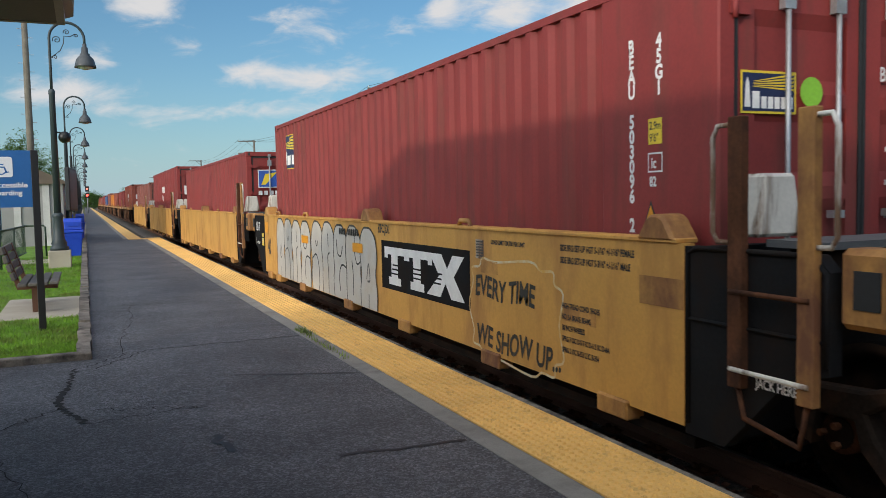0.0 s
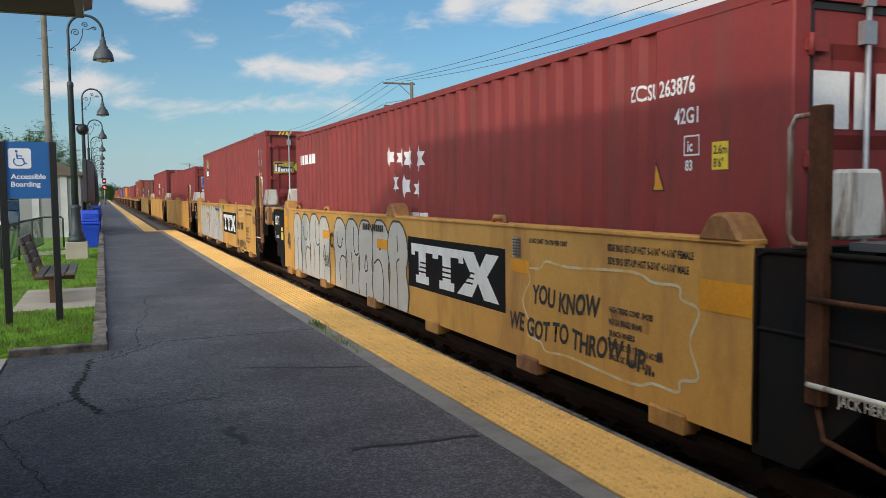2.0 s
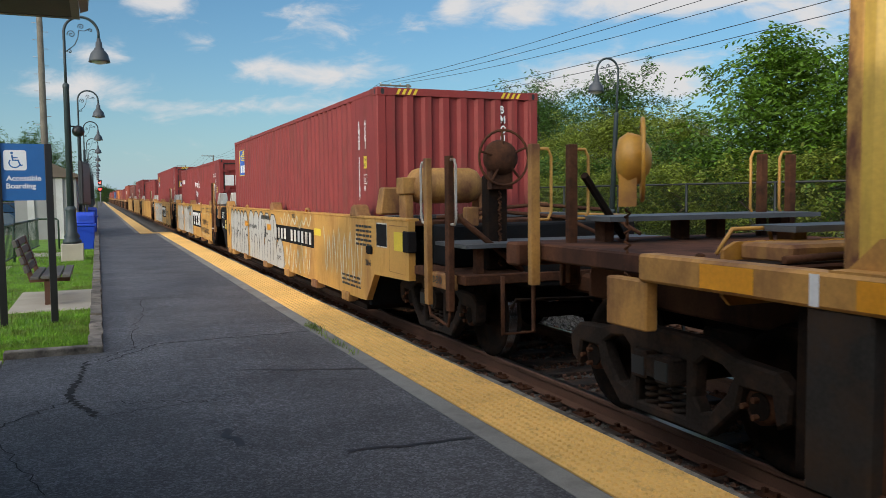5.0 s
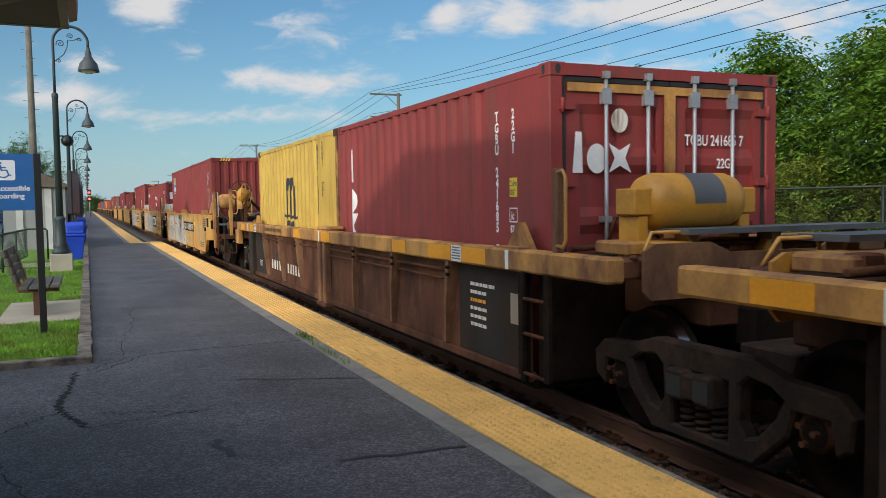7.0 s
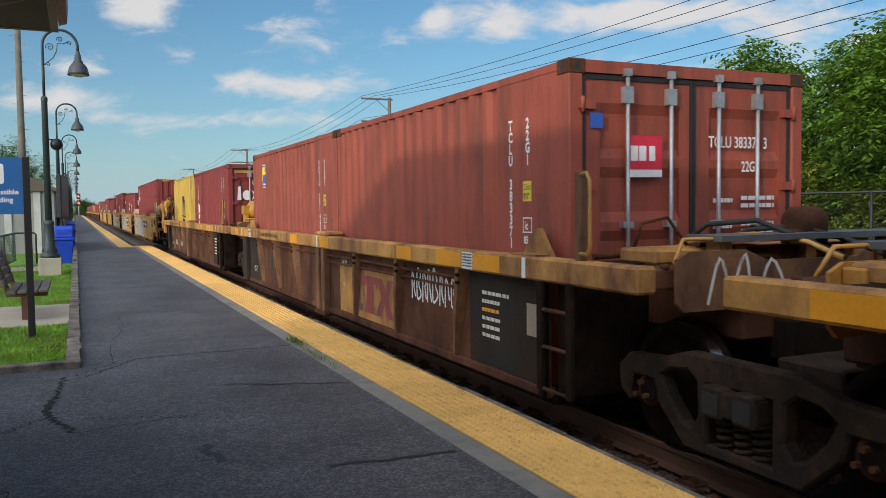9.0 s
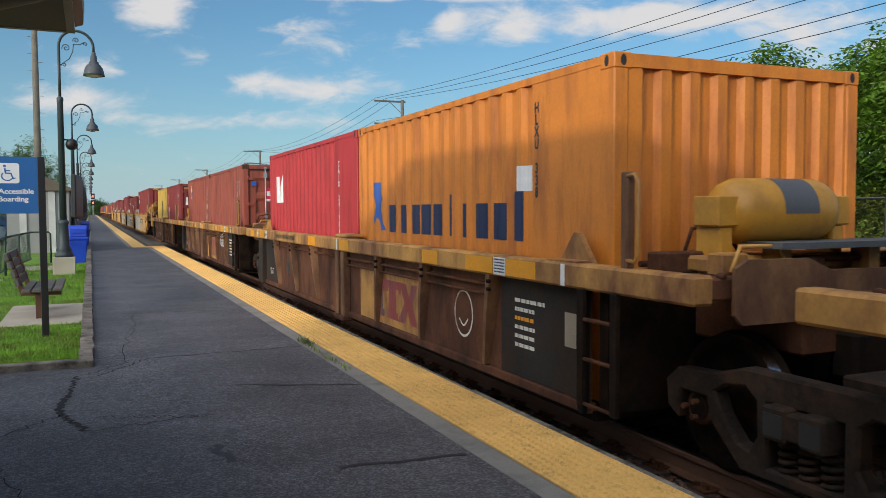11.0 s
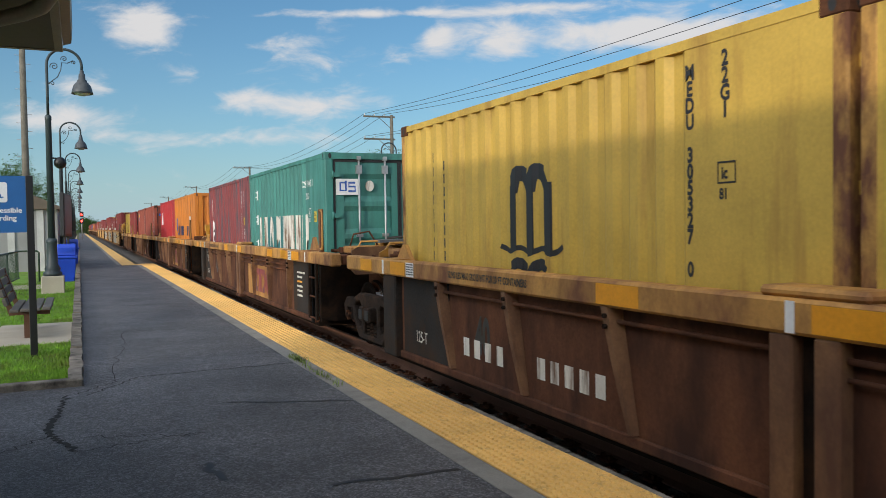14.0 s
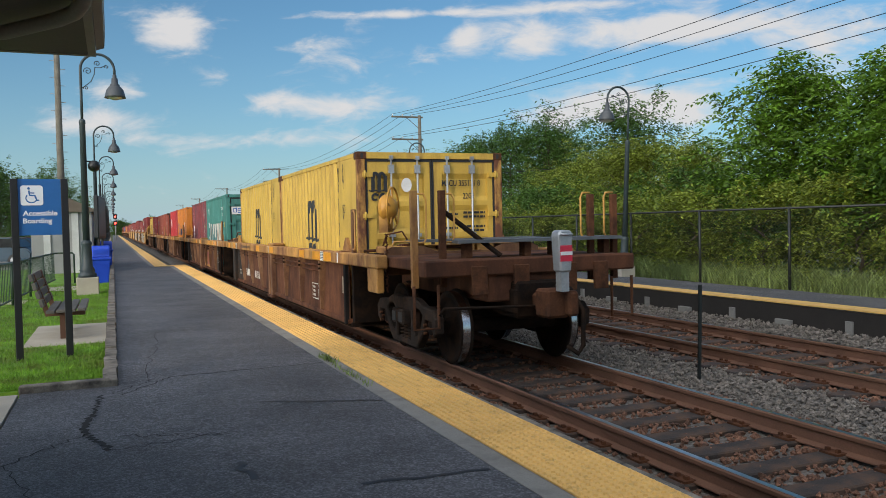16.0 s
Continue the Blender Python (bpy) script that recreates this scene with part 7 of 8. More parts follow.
# red-brown pair
side_mark(boxF, rect(0.27, 0.46), 0.85, 1.89, "white", "badge_field")
for pts_, mt in (([(0.02, 0.08), (0.25, 0.08), (0.25, 0.44), (0.02, 0.44)], "blue"), ([(0.05, 0.12), (0.11, 0.12), (0.22, 0.42), (0.08, 0.40)], "lemon"), ([(0.10, 0.22), (0.22, 0.27), (0.22, 0.33), (0.12, 0.30)], "lemon")):
    bm = poly(pts_)
    on_side(bm, BOX20 / 2 - 0.85, 1.89, 0)
    wrap(bm, BOX20)
    for v in bm.verts:
        v.co.x -= 0.002 if mt == "blue" else 0.004
    part("badge_shape", bm, M[mt], boxF)
side_mark(boxF, rect(0.24, 0.05), 0.865, 1.90, "navy", "badge_blocks")
for b, code, num in ((boxF, "FCIU 251445", "33"), (boxG, "TCLU 383371", "85")):
    column(b, code, 5.13, 2.20, 0.14, "white")
    column(b, "22G1", 5.42, 2.20, 0.14, "white")
    height_tag(b, 5.34, 1.50, ("2.6m", "8'6\""))
    inspection_tag(b, 5.34, 1.24, num)
end_mark(boxG, rect(0.34, 0.27), -0.68, 1.74, "pink", "crimson_sign", "crimson sign panel", lift=0.03)
end_mark(boxG, rect(0.34, 0.06), -0.68, 1.68, "white", "sign_strip", lift=0.03)
for x0, w in ((-0.65, 0.07), (-0.57, 0.07), (-0.47, 0.06)):
    end_mark(boxG, rect(w, 0.12), x0, 1.81, "white", "white_block", lift=0.033)
end_mark(boxG, rect(0.12, 0.12), -1.02, 2.06, "blue", "blue_sticker", lift=0.012)
end_print(boxG, "TCLU 383371 3", "22G1")

# bright red box: three white shapes
for pts_ in ([(0.06, 0.0), (0.22, 0.0), (0.30, 0.10), (0.30, 0.42), (0.26, 0.52), (0.06, 0.52), (0.0, 0.44), (0.0, 0.08)],
             [(0.34, 0.0), (0.48, 0.53), (0.68, 0.53), (0.68, 0.0)], [(0.78, 0.0), (0.90, 0.0), (0.90, 0.54), (0.78, 0.54)]):
    side_mark(boxC, poly(pts_), 0.58, 1.61, "white", "white_block")
column(boxC, "CAIU 241906", 5.13, 2.20, 0.14, "white")

# orange box: blue emblem and dark blocks
side_mark(boxO, poly([(0, 0.0), (0.18, 0.3), (0.0, 0.62), (0.28, 0.62), (0.42, 0.40), (0.34, 0.3), (0.5, 0.0), (0.3, 0.0), (0.2, 0.16)]), 0.55, 1.20, "blue", "blue_emblem")
for k, w in enumerate((0.16, 0.30, 0.28, 0.32, 0.30, 0.10, 0.16, 0.30, 0.34, 0.26)):
    side_mark(boxO, rect(w * 0.8, 0.34 + (0.1 if k in (5, 9) else 0)), 1.25 + 0.36 * k, 1.18, "navy", "dark_block")
column(boxO, "HLXU 338", 4.95, 2.36, 0.14, "black")
side_mark(boxO, rect(0.24, 0.22), 4.6, 1.62, "white", "white_label")

# teal box: a darker band with broken white blocks
M["teal_band"] = paint("dark_teal_band", (0.018, 0.13, 0.14), 0.5, var=0.12, dirt=(0.06, 0.2, 0.17), amount=0.3, streak=0.1, dscale=5)
side_mark(boxN, rect(1.85, 0.66), 1.62, 0.98, "teal_band", "painted_band", "dark teal painted band")
rc = random.Random(77)
for k, (y0, w, sh) in enumerate(((1.02, 0.24, 0), (1.34, 0.11, 0), (1.52, 0.10, 0), (1.72, 0.10, 0), (1.98, 0.30, 1), (2.52, 0.24, 2), (2.86, 0.11, 0), (3.03, 0.11, 0), (3.22, 0.10, 0), (3.42, 0.27, 2), (3.76, 0.27, 2), (4.12, 0.10, 0), (4.30, 0.12, 0), (4.50, 0.12, 0), (4.72, 0.30, 2))):
    h = 0.66
    if sh == 1:
        bm = poly([(0, 0), (w * 0.32, 0), (w * 0.5, h * 0.6), (w * 0.68, 0), (w, 0), (w * 0.6, h), (w * 0.4, h)])
    elif sh == 2:
        bm = poly([(0, 0), (w * 0.42, 0), (w * 0.42, h * 0.32), (w, h * 0.36), (w, h * 0.9), (w * 0.8, h), (0, h)])
    else:
        bm = rect(w, h)
    on_side(bm, BOX20 / 2 - y0, 0.99, 0)
    wrap(bm, BOX20)
    for v in bm.verts:
        v.co.x -= 0.002
    part("white_block", bm, M["worn_white"], boxN)
for k in range(3):
    for q in range(4):
        side_mark(boxN, rect(0.22, 0.022) if q % 2 else rect(0.03, 0.20), 0.55 + (0.0 if q % 2 else 0.09 * (q - 1) + 0.1), 2.02 - 0.52 * k + (0.05 * q if q % 2 else 0), "white", "white_stroke")
side_text(boxN, "CSLU 19445 1", 4.62, 2.10, 0.15)
side_text(boxN, "22G1", 4.85, 1.90, 0.14)
inspection_tag(boxN, 5.05, 1.62, "33")
height_tag(boxN, 5.38, 1.52, ("2.6m", "8'6\""))
end_mark(boxN, rect(0.36, 0.25), -1.05, 1.93, "white", "white_panel", lift=0.012)
end_mark(boxN, stroke([(0.16, 0.19), (0.07, 0.19), (0.07, 0.07), (0.16, 0.07), (0.16, 0.22)], 0.03, smooth=1), -1.05, 1.93, "blue", "blue_shape", lift=0.015)
end_mark(boxN, stroke([(0.31, 0.19), (0.21, 0.19), (0.21, 0.13), (0.31, 0.13), (0.31, 0.06), (0.2, 0.06)], 0.03, smooth=1), -1.05, 1.93, "blue", "blue_shape", lift=0.015)
end_mark(boxN, disc(0.07, 1.2), -0.5, 2.07, "worn_white", "round_seal", lift=0.012)
end_print(boxN, "CSLU 191445 1", "22G1")

# boxes ahead
b = AHEAD_BOX[0]
end_mark(b, rect(0.50, 0.42), -0.95, 1.75, "white", "badge_field", lift=0.012)
end_mark(b, rect(0.46, 0.38), -0.93, 1.77, "blue", "badge_shape", lift=0.014)
end_mark(b, poly([(0.05, 0.05), (0.15, 0.05), (0.42, 0.34), (0.15, 0.30)]), -0.93, 1.77, "lemon", "badge_shape", lift=0.016)
for k in range(6):
    end_mark(b, rect(0.09, 0.10), -0.95 + 0.13 * k, 1.58, "white", "white_block", lift=0.012)
for b in AHEAD_BOX[1:5:2]:
    for x0 in (-0.95, -0.70, -0.40):
        end_mark(b, rect(0.2, 0.36), x0, 1.75, "white", "white_block", lift=0.012)
    for k in range(4):
        side_mark(b, rect(0.3, 0.28), 5.2 + 0.42 * (k % 3), 1.9 - 0.4 * (k // 3), "white", "white_block")


# ================================================================ markings on the cars
X_SIDE = -1.4825


def car_mark(car, bm, y0, z0, mat, name="marking", label="", x=X_SIDE, lift=0.0):
    on_side(bm, y0, z0, x - lift)
    return part(name, bm, M[mat], car, label)


def car_text(car, text, y0, z0, size, mat="black", sq=0.85, bold=0.002, x=X_SIDE, lift=0.0, name="lettering"):
    bm, w, h = letters(text, size, sq, bold)
    return car_mark(car, bm, y0, z0, mat, name, x=x, lift=lift)


def smooth_loop(p, k=4):
    out, n = [], len(p)
    for i in range(n):
        a, b, c, d = (Vector(p[(i + j) % n]) for j in (-1, 0, 1, 2))
        for s_ in range(k):
            t = s_ / k
            out.append(0.5 * (2 * b + (c - a) * t + (2 * a - 5 * b + 4 * c - d) * t * t + (3 * b - a - 3 * c + d) * t ** 3))
    return [tuple(q) for q in out]


def bubble_piece(car, y0, y1, seed, letters_n, fill="cream", ink=0.026):
    """A row of tall swollen letters with round heads, sprayed edge to edge and outlined in black."""
    rnd = random.Random(seed)
    step = (y0 - y1) / letters_n
    for k in range(letters_n):
        w, h = step * 1.04, 1.055 - rnd.uniform(0.0, 0.05)
        z0, yl, lift = 0.378, y0 - step * k, 0.0012 * k
        j = [rnd.uniform(-0.05, 0.05) for _ in range(8)]
        side = [(0.02 * w, 0.0), ((0.0 + j[0]) * w, 0.22 * h), ((0.05 + j[1]) * w, 0.42 * h), ((-0.03 + j[2]) * w, 0.66 * h), (0.06 * w, 0.88 * h), (0.30 * w, 1.0 * h), (0.66 * w, (0.99 + j[3] * 0.2) * h),
                (0.95 * w, 0.86 * h), ((1.04 + j[4]) * w, 0.64 * h), ((0.93 + j[5]) * w, 0.44 * h), ((1.03 + j[6]) * w, 0.22 * h), (1.0 * w, 0.0)]
        curve = []
        n = len(side)
        for i in range(n - 1):
            p = [Vector(side[max(0, min(n - 1, i + q))]) for q in (-1, 0, 1, 2)]
            for t in (0.0, 0.25, 0.5, 0.75):
                curve.append(0.5 * (2 * p[1] + (p[2] - p[0]) * t + (2 * p[0] - 5 * p[1] + 4 * p[2] - p[3]) * t * t + (3 * p[1] - p[0] - 3 * p[2] + p[3]) * t ** 3))
        curve = [(min(c.x, 1.1 * w), max(0.0, min(c.y, h))) for c in curve] + [side[-1]]
        car_mark(car, poly(curve), yl, z0, fill, "graffiti_fill", "chalky white graffiti letter", lift=lift)
        car_mark(car, stroke(curve, ink, smooth=1), yl, z0, "marker", "graffiti_outline", "black sprayed outline", lift=lift + 0.0005)
        form = (seed + k) % 5
        lines = {0: [[(0.50, 0.0), (0.50, 0.30), (0.46, 0.52), (0.62, 0.58)], [(0.52, 0.66), (0.50, 0.84)]],
                 1: [[(0.25, 0.80), (0.30, 0.62), (0.55, 0.58), (0.70, 0.72)], [(0.95, 0.44), (0.60, 0.46), (0.42, 0.30), (0.48, 0.10)]],
                 2: [[(0.45, 0.10), (0.47, 0.35), (0.40, 0.55)], [(0.62, 0.90), (0.60, 0.66), (0.74, 0.52), (0.95, 0.55)]],
                 3: [[(0.40, 0.36), (0.52, 0.56), (0.60, 0.36), (0.44, 0.34)], [(0.50, 0.0), (0.52, 0.18)]],
                 4: [[(0.10, 0.46), (0.38, 0.52), (0.60, 0.40), (0.66, 0.12), (0.58, 0.0)], [(0.36, 0.72), (0.46, 0.64), (0.58, 0.72)]]}[form]
        for ln in lines:
            car_mark(car, stroke([(x * w, z * h) for x, z in ln], ink), yl, z0, "marker", "graffiti_stroke", lift=lift + 0.0008)


def scrawl(car, lines, y0, z0, size, outline, drop=1.25):
    for k, t in enumerate(lines):
        bm, w, h = letters(t, size, 0.80, 0.006)
        for v in bm.verts:
            v.co.x += 0.12 * v.co.y
            v.co.y += 0.015 * math.sin(v.co.x * 9)
        car_mark(car, bm, y0 - (0.0 if k == 0 else outline[2]), z0 - k * size * drop, "marker", "graffiti_lettering", "dark hand-drawn lettering", lift=0.002)
    w, h = outline[0], outline[1]
    n = 22
    pts = []
    for k in range(n):
        a = 2 * math.pi * k / n
        r = 1 + (0.07 if k % 2 else -0.03)
        c, s_ = math.cos(a), math.sin(a)
        pts.append((w / 2 + w / 2 * r * math.copysign(abs(c) ** 0.5, c), h / 2 + h / 2 * r * math.copysign(abs(s_) ** 0.5, s_)))
    zb = z0 - size * drop * (len(lines) - 1) - 0.08
    car_mark(car, stroke(pts, 0.020, closed=True), y0 + 0.08, zb, "pale_blue", "graffiti_halo", "pale sprayed outline", lift=0.001)


def three_blocks(x, z, w, h, t):
    """Outlines of three heavy blocks in a row: two wide-topped, one crossed; t is the stem's share of the width."""
    out = []
    for a, b in ((0.0, 0.34), (0.31, 0.65)):
        c, hw = (a + b) / 2 - 0.02, t * 0.30
        out.append([(a, 0.70), (a, 1.0), (b, 1.0), (b, 0.70), (b - 0.05, 0.70), (b - 0.05, 0.80), (c + hw, 0.80), (c + hw, 0.2), (c + hw + 0.04, 0.2), (c + hw + 0.04, 0.0), (c - hw - 0.04, 0.0), (c - hw - 0.04, 0.2), (c - hw, 0.2), (c - hw, 0.80), (a + 0.05, 0.80), (a + 0.05, 0.70)])
    out.append([(0.62, 1.0), (0.76, 1.0), (0.82, 0.68), (0.88, 1.0), (1.0, 1.0), (0.89, 0.52), (1.0, 0.0), (0.86, 0.0), (0.80, 0.34), (0.74, 0.0), (0.58, 0.0), (0.73, 0.50)])
    return [[(x + w * u, z + h * v) for u, v in o] for o in out]


def panel_logo(car):
    """Dark panel with three pale striped block shapes."""
    car_mark(car, rect(2.43, 0.56), -0.76, 0.70, "car_black", "dark_panel", "dark painted panel")
    for pts in three_blocks(0.11, 0.06, 2.20, 0.43, 0.16):
        car_mark(car, poly(pts), -0.76, 0.70, "white", "pale_block", lift=0.0015)
    g_ = bmesh.new()
    for k in range(3):
        rect(1.42, 0.018, 0.34 + 0.02 * k, 0.17 + 0.05 * k, g_)
    car_mark(car, g_, -0.76, 0.71, "car_black", "dark_stripe", lift=0.0025)


def side_notes(car):
    car_mark(car, rect(0.16, 0.17), -3.32, 1.20, "worn_white", "notice_plate", lift=0.001)
    car_mark(car, bars(6, 0.14, 0.013, 0.012, 2), -3.33, 1.345, "marker", "small_print", lift=0.002)
    car_text(car, "LOAD LIMIT 124,700 PER UNIT", -3.62, 1.33, 0.052)
    car_text(car, "SIDE BRG SET-UP HGT 5-1/16\" +/-1/16\" FEMALE", -4.74, 1.34, 0.066, sq=0.66)
    car_text(car, "SIDE BRG SET-UP HGT 5-3/16\" +/-1/16\" MALE", -4.74, 1.25, 0.066, sq=0.66)
    car_mark(car, rect(0.42, 0.11), -4.78, 0.83, "car_dirty", "stencil_patch", lift=0.001)
    for k, t in enumerate(("HIGH TREAD COND. SHOES", "NO. 2A BRAKE BEAMS", "38 INCH WHEELS", "SPRG 7 OC D-5 7 IC D-6 5 IIC D-6A", "SPRG 2 OC B-353 2 IC B-354")):
        car_text(car, t, -4.76, 0.92 - 0.082 * k, 0.055, sq=0.7, lift=0.002)


def front_notes(car):
    car_text(car, "125 T", 6.98, 1.14, 0.24, "white", 0.72, 0.006, x=-1.474)
    car_mark(car, rect(0.26, 0.20), 6.02, 1.13, "amber", "reflector", "amber reflective panel", lift=0.001)
    car_text(car, "40", 5.82, 0.72, 0.42, "marker", 0.62, 0.01)
    car_mark(car, rect(0.20, 0.24), 6.44, 0.86, "lemon", "yellow_notice", x=-1.474)
    car_mark(car, bars(5, 0.16, 0.014, 0.024, 5), 6.42, 1.06, "worn_white", "small_print", x=-1.475)
    car_text(car, "JACK HERE", 6.92, 0.86, 0.075, "white", 0.75, x=-1.474)
    car_mark(car, poly([(0.012, 0.04), (0.028, 0.04), (0.028, 0.16), (0.012, 0.16)]), 7.0, 0.86, "white", "arrow", x=-1.474)
    car_mark(car, poly([(0.0, 0.05), (0.04, 0.05), (0.02, 0.0)]), 7.0, 0.86, "white", "arrow", x=-1.474)
    for yy in (3.1, 0.35):
        car_mark(car, rect(0.42, 0.12), yy, 1.06, "amber", "reflector", "amber reflective panel", lift=0.012)


bubble_piece(CARS["A"], 5.0, 2.6, 3, 4)
bubble_piece(CARS["A"], 2.5, -0.55, 4, 5)
bubble_piece(CARS["Z"], 5.25, 2.75, 5, 4)
bubble_piece(CARS["Z"], 2.45, -0.70, 6, 5)
bubble_piece(CARS["B"], 5.30, 2.75, 7, 5, ink=0.042)
bubble_piece(CARS["B"], 2.55, -0.55, 8, 5)
for k in ("A", "Z"):
    panel_logo(CARS[k])
    side_notes(CARS[k])
    car_mark(CARS[k], rect(0.42, 0.18), -5.68, 1.06, "amber" if k == "Z" else "car_dirty", "reflector", lift=0.001)
    car_mark(CARS[k], rect(0.32, 0.11), -3.42 if k == "A" else -3.3, 1.08, "car_dirty" if k == "A" else "amber", "reflector", lift=0.001)
    car_text(CARS[k], "JACK HERE", -6.65, 0.70, 0.075, "white", 0.75, x=-1.474)
for k in ("A", "Z", "B"):
    front_notes(CARS[k])
    for q in range(11):
        if q != 4:
            car_mark(CARS[k], rect(0.055, 0.085), 0.95 - 0.08 * q, 1.27, "marker", "number_bar", lift=0.013)
scrawl(CARS["A"], ["EVERY TIME", "WE SHOW UP..."], -3.30, 0.86, 0.255, (1.52, 0.86, 0.0), 1.72)
scrawl(CARS["Z"], ["YOU KNOW", "WE GOT TO THROW UP...\""], -3.66, 0.84, 0.21, (2.05, 0.70, -0.40))
car_text(CARS["A"], "KFC,JDI.", -0.66, 1.31, 0.14, "marker", 0.8, 0.004, name="graffiti_lettering")
car_text(CARS["Z"], "BXK", 3.0, 0.62, 0.26, "marker", 0.6, 0.0, lift=0.013, name="graffiti_lettering")
car_text(CARS["Z"], "C", 2.66, 0.93, 0.30, "marker", 0.8, 0.012, lift=0.013)
car_text(CARS["B"], "B", 0.60, 0.90, 0.30, "marker", 0.8, 0.012, lift=0.013)
car_text(CARS["B"], "LD LMT 124,700 PER UNIT", 2.55, 1.03, 0.10, "marker", 0.8, lift=0.013)
car_text(CARS["B"], "GWC52", -1.95, 1.36, 0.09, "marker", 0.95)

# the last smooth unit: number panel as bars, blue sprayed clouds and notices
B = CARS["B"]
car_mark(B, rect(3.2, 0.30), -0.36, 0.90, "car_black", "dark_panel", "dark painted panel")
x_ = 0.10
for w in (0.22, 0.20, 0.20, 0.24, 0.0, 0.22, 0.22, 0.22, 0.22, 0.22, 0.22):
    if w:
        g_ = rect(w - 0.06, 0.20, 0.0, 0.0)
        car_mark(B, g_, -0.36 - x_, 0.945, "worn_white", "number_bar", lift=0.0015)
    x_ += (w + 0.06) if w else 0.28
car_mark(B, poly(smooth_loop([(0, 0), (0.7, 0), (0.72, 0.25), (0.55, 0.5), (0.3, 0.52), (0.06, 0.36)])), -0.50, 0.40, "cream", "graffiti_fill", lift=0.002)
car_mark(B, stroke([(0, 0), (0.06, 0.36), (0.3, 0.52), (0.55, 0.5), (0.72, 0.25), (0.7, 0)], 0.03), -0.50, 0.40, "marker", "graffiti_outline", lift=0.0025)
car_text(B, "Troll", -0.72, 0.66, 0.20, "marker", 0.7, 0.0, lift=0.003, name="graffiti_lettering")
car_text(B, "slayers.", -0.62, 0.48, 0.18, "marker", 0.7, 0.0, lift=0.003, name="graffiti_lettering")
rs = random.Random(3)
for (ya, yb, za, zb) in ((-1.2, -3.3, 0.45, 0.85), (-1.0, -3.4, 1.22, 1.38), (-4.2, -6.2, 0.55, 1.25)):
    n = 14
    pts = [(0 + (ya - yb) * i / n, (za if i % 2 else zb) - za + rs.uniform(-0.06, 0.06)) for i in range(n + 1)]
    car_mark(B, stroke(pts, 0.045), ya, za, "pale_blue", "graffiti_spray", "pale blue sprayed line", lift=0.001)
car_mark(B, rect(0.42, 0.11), -3.60, 1.12, "lemon", "reflector", lift=0.001)
car_mark(B, bars(5, 0.7, 0.03, 0.03, 9), -5.9, 1.33, "marker", "small_print", lift=0.002)
car_mark(B, bars(3, 0.9, 0.03, 0.03, 10), -5.2, 0.62, "marker", "small_print", lift=0.002)
car_mark(B, rect(0.42, 0.30), -6.78, 1.11, "worn_white", "test_stencil", lift=0.001)
car_mark(B, rect(0.39, 0.27), -6.795, 1.125, "car_black", "test_stencil", lift=0.002)
car_mark(B, rect(0.40, 0.22), -7.44, 1.10, "lemon", "yellow_panel", lift=0.001)
car_text(B, "281-6", -6.32, 0.84, 0.11, "marker", 0.9, lift=0.002)
car_mark(B, stroke([(0, 0), (0.55, 0), (0.62, 0.55), (0, 0.55)], 0.012, closed=True, smooth=1), -7.28, 0.84, "car_dirty", "access_plate", lift=0.003)
part("side_latch", bm_box(-1.51, -1.48, -6.62, -6.42, 1.0, 1.10, bev=0.01), M["car_black"], B)

# ribbed cars
for key, c in (("Y", CARS["Y"]), ("F", CARS["F"]), ("C", CARS["C"]), ("W", CARS["W"]), ("P", CARS["P"])):
    car_text(c, "52,900 LBS MAX GROSS WT FOR 20 FT CONTAINERS", 5.2 - 1.0, 1.235, 0.088, "marker", 0.72, x=-1.5035)
    car_text(c, "125-T", 5.25, 0.50, 0.17, "worn_white", 0.75, x=-1.402)
    car_text(c, "40", 3.86, 0.56, 0.46, "marker", 0.62, 0.018, x=-1.392)
    if key in "YP":
        for q, x_ in enumerate((0.10, 0.32, 0.54, 0.76, 1.45, 1.65, 1.85, 2.05, 2.25)):
            car_mark(c, rect(0.12, 0.17), 4.2 - x_, 0.52, "worn_white", "number_bar", x=-1.394)
    else:
        car_mark(c, rect(2.20, 0.62), -0.62, 0.36, "car_dirty", "paint_patch", "worn yellow paint patch", x=-1.392)
        for pts in three_blocks(0.55, 0.05, 1.52, 0.46, 0.28):
            car_mark(c, poly(pts), -0.62, 0.40, "worn_red", "faded_shape", "faded dark red shape", x=-1.394)
    for q in range(0 if key == "P" else 6):
        car_mark(c, bars(1, 0.34 if q else 0.5, 0.032, 0, 30 + q), -4.95, 0.98 - 0.075 * q, "amber" if q == 2 else "worn_white", "small_print", x=-1.402)
    car_mark(c, rect(0.16, 0.26), -5.74, 0.72, "fascia", "pale_plate", x=-1.402)
for txt, y0, z0 in (("SAVE", -0.70, 0.98), ("7", -0.78, 0.62)):
    car_text(CARS["F"], txt, y0, z0, 0.17, "worn_white", 0.7, 0.003, x=-1.396, name="graffiti_lettering")
x_ = 0.0
rg = random.Random(12)
for k in range(8):
    w, h = rg.uniform(0.12, 0.17), rg.uniform(0.20, 0.34)
    pts = [(rg.uniform(0, 0.02), 0), (0.02, h), (w * rg.uniform(0.5, 0.8), h * rg.uniform(0.6, 0.95)), (w * rg.uniform(0.3, 0.6), h * 0.5), (w * 0.75, h * rg.uniform(0.0, 0.3))]
    car_mark(CARS["F"], stroke(pts, 0.028, closed=k % 3 == 1), -3.26 - x_, 0.78 + 0.02 * math.sin(k * 2.0), "white", "graffiti_scrawl", x=-1.396)
    x_ += w
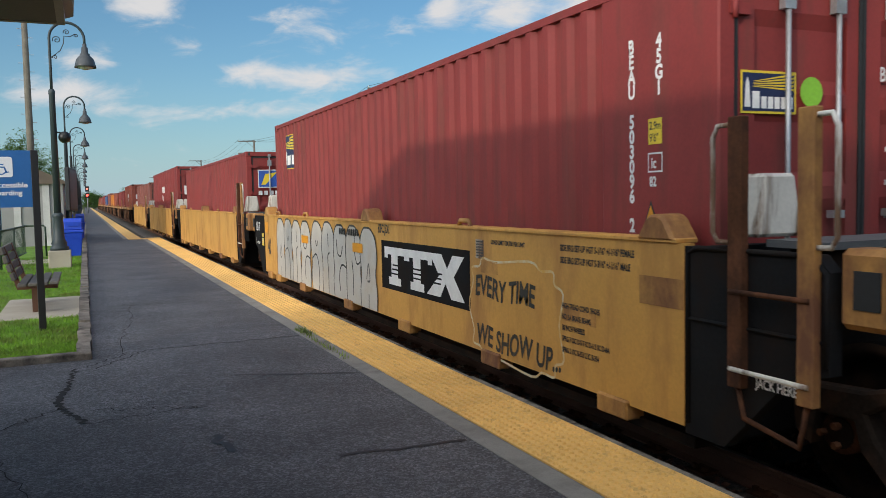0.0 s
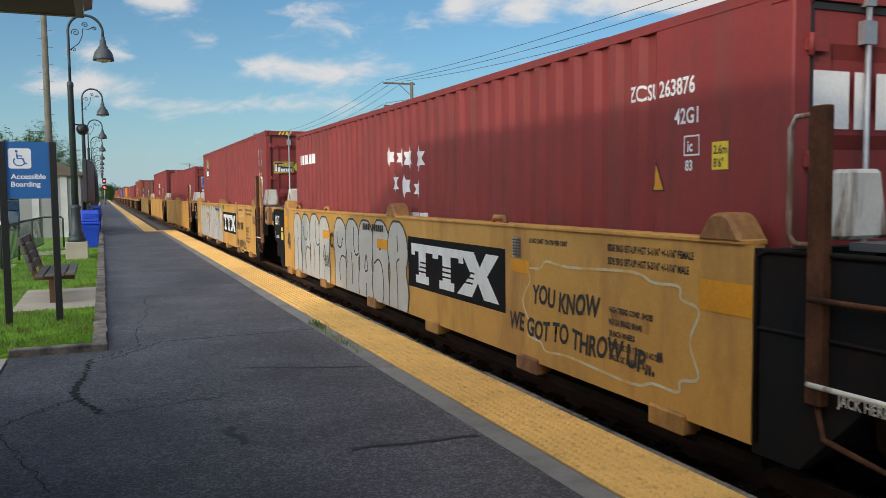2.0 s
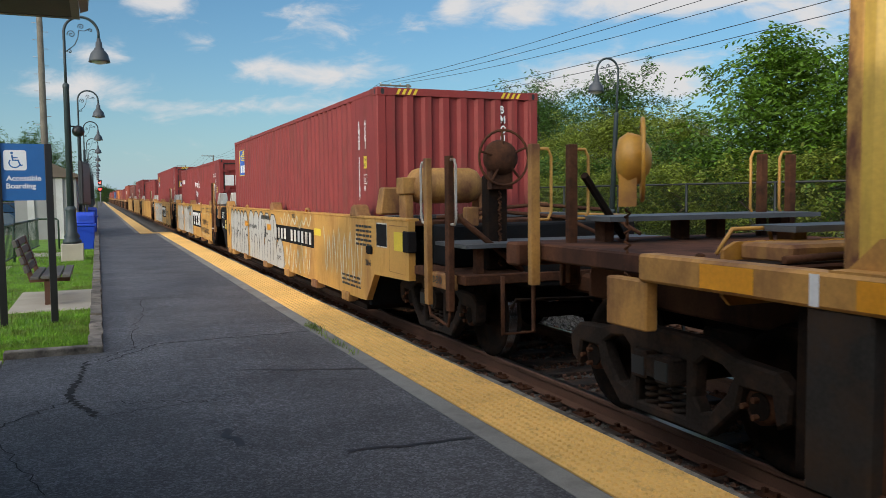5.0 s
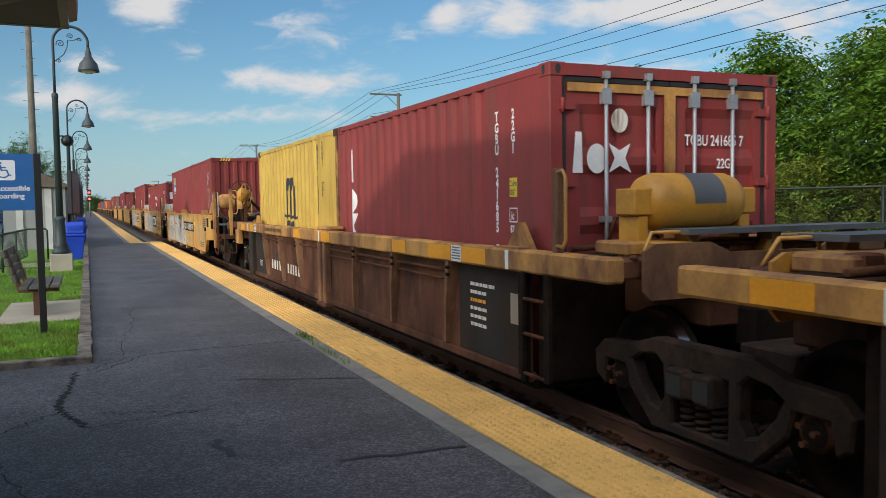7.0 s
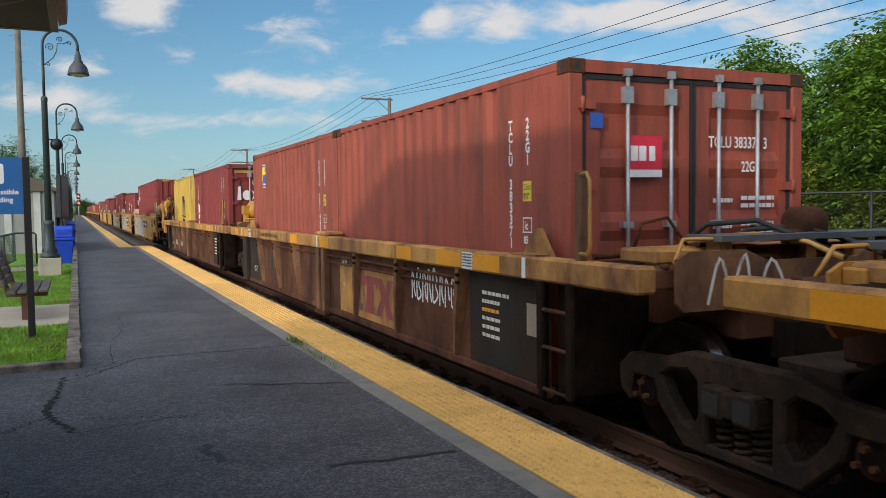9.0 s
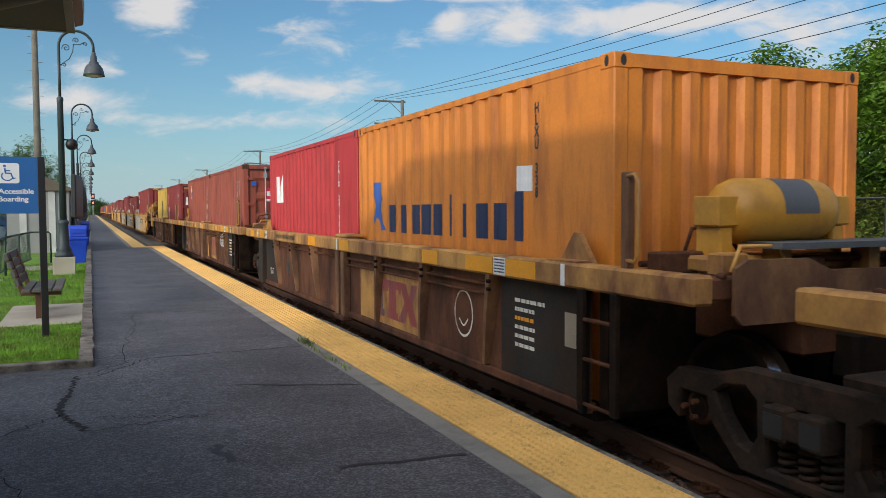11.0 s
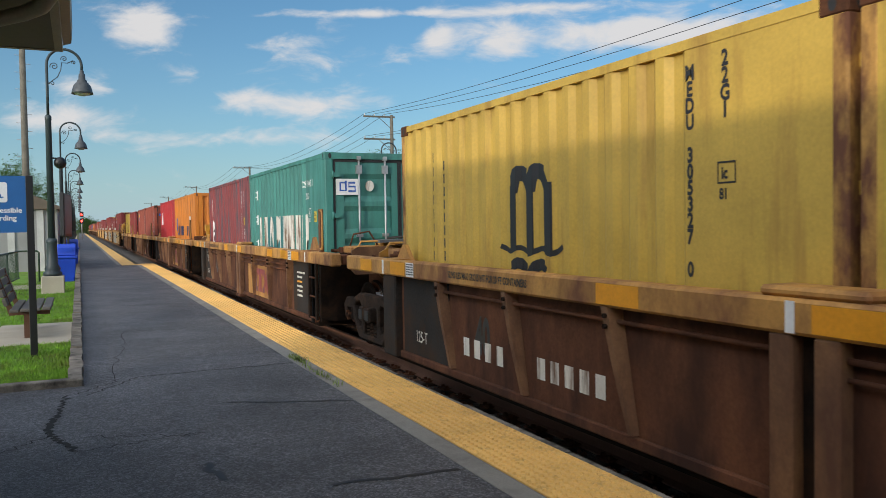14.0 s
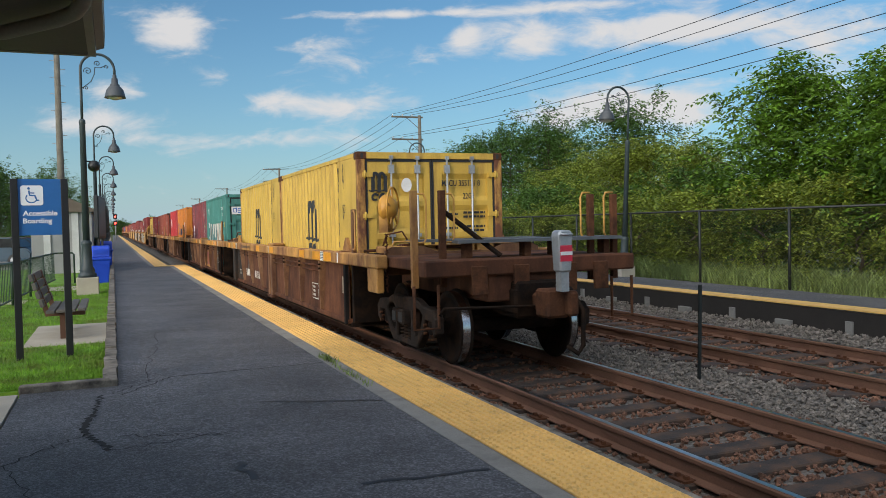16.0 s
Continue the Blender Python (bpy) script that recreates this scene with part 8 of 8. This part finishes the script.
g_ = stroke([(0.0, 0.0), (0.08, 0.28), (0.16, 0.0), (0.22, 0.22), (0.34, 0.24), (0.30, 0.05), (0.45, 0.2), (0.5, 0.0), (0.6, 0.25)], 0.02)
car_mark(CARS["W"], g_, 5.35, 0.80, "worn_white", "graffiti_tag", x=-1.403)
g_ = stroke([(0.2 * math.cos(a * 0.5236), 0.22 * math.sin(a * 0.5236)) for a in range(12)], 0.022, closed=True)
stroke([(-0.1, -0.06), (0, -0.12), (0.1, -0.05)], 0.02, g_)
car_mark(CARS["C"], g_, -3.9, 0.76, "worn_white", "graffiti_face", x=-1.396)
car_mark(CARS["P"], stroke([(0, 0), (0.44, 0), (0.44, 0.26), (0, 0.26)], 0.018, closed=True, smooth=1), -3.66, 0.50, "worn_white", "stencil_frame", x=-1.396)
car_mark(CARS["P"], bars(3, 0.18, 0.04, 0.03, 40), -3.70, 0.68, "worn_white", "small_print", x=-1.396)
g_ = stroke([(0.0, 0.0), (0.1, 0.3), (0.2, 0.1), (0.32, 0.32), (0.4, 0.0), (0.55, 0.28), (0.7, 0.05)], 0.025)
for v in g_.verts:
    v.co = Vector((-0.95 + v.co.x, -7.304, 1.10 + v.co.y))
part("graffiti_tag", g_, M["worn_white"], CARS["F"])

# flashing end-of-train marker on the last coupler
eot = thing("train_end_marker", "silver end-of-train marker with a red reflector on the coupler", "marker")
bm = bmesh.new()
slab(bm, [(-0.07, 0.0), (0.07, 0.0), (0.095, 0.42), (0.07, 0.47), (-0.07, 0.47), (-0.095, 0.42)], "y", -0.09, 0.09)
bevel(bm, 0.02)
part("marker_case", bm, M["steel"], eot)
bm = bmesh.new()
box(bm, -0.075, 0.075, -0.098, -0.088, 0.12, 0.30)
part("marker_reflector", bm, M["pink"], eot, "red reflector")
bm = bmesh.new()
box(bm, -0.075, 0.075, -0.103, -0.097, 0.19, 0.23)
part("marker_stripe", bm, M["white"], eot)
bm = bmesh.new()
pipe(bm, [(-0.06, -0.02, 0.45), (-0.06, -0.12, 0.42), (0.06, -0.12, 0.42), (0.06, -0.02, 0.45)], 0.014)
part("marker_handle", bm, M["steel"], eot)
bm = bmesh.new()
box(bm, -0.05, 0.05, -0.06, 0.06, -0.22, 0.02)
part("marker_clamp", bm, M["steel"], eot)
KEYED.append((eot, -102.13 - 10.05, 1.19))
eot.matrix_basis = pose(TRACK_X, -112.18, RAIL_Z + 1.19)


# ================================================================ motion
def motions():
    for ob, s, z in KEYED:
        walk(ob, [(t, pose(TRACK_X, s + gone(t), RAIL_Z + z)) for t in range(17)])
    # wheels turn with the way gone
    for ws, y0 in WHEELS:
        walk(ws, [(i / 14, pose(0, y0, WHEEL_R, -math.degrees(gone(i / 14) / WHEEL_R))) for i in range(0, 225)])


motions()
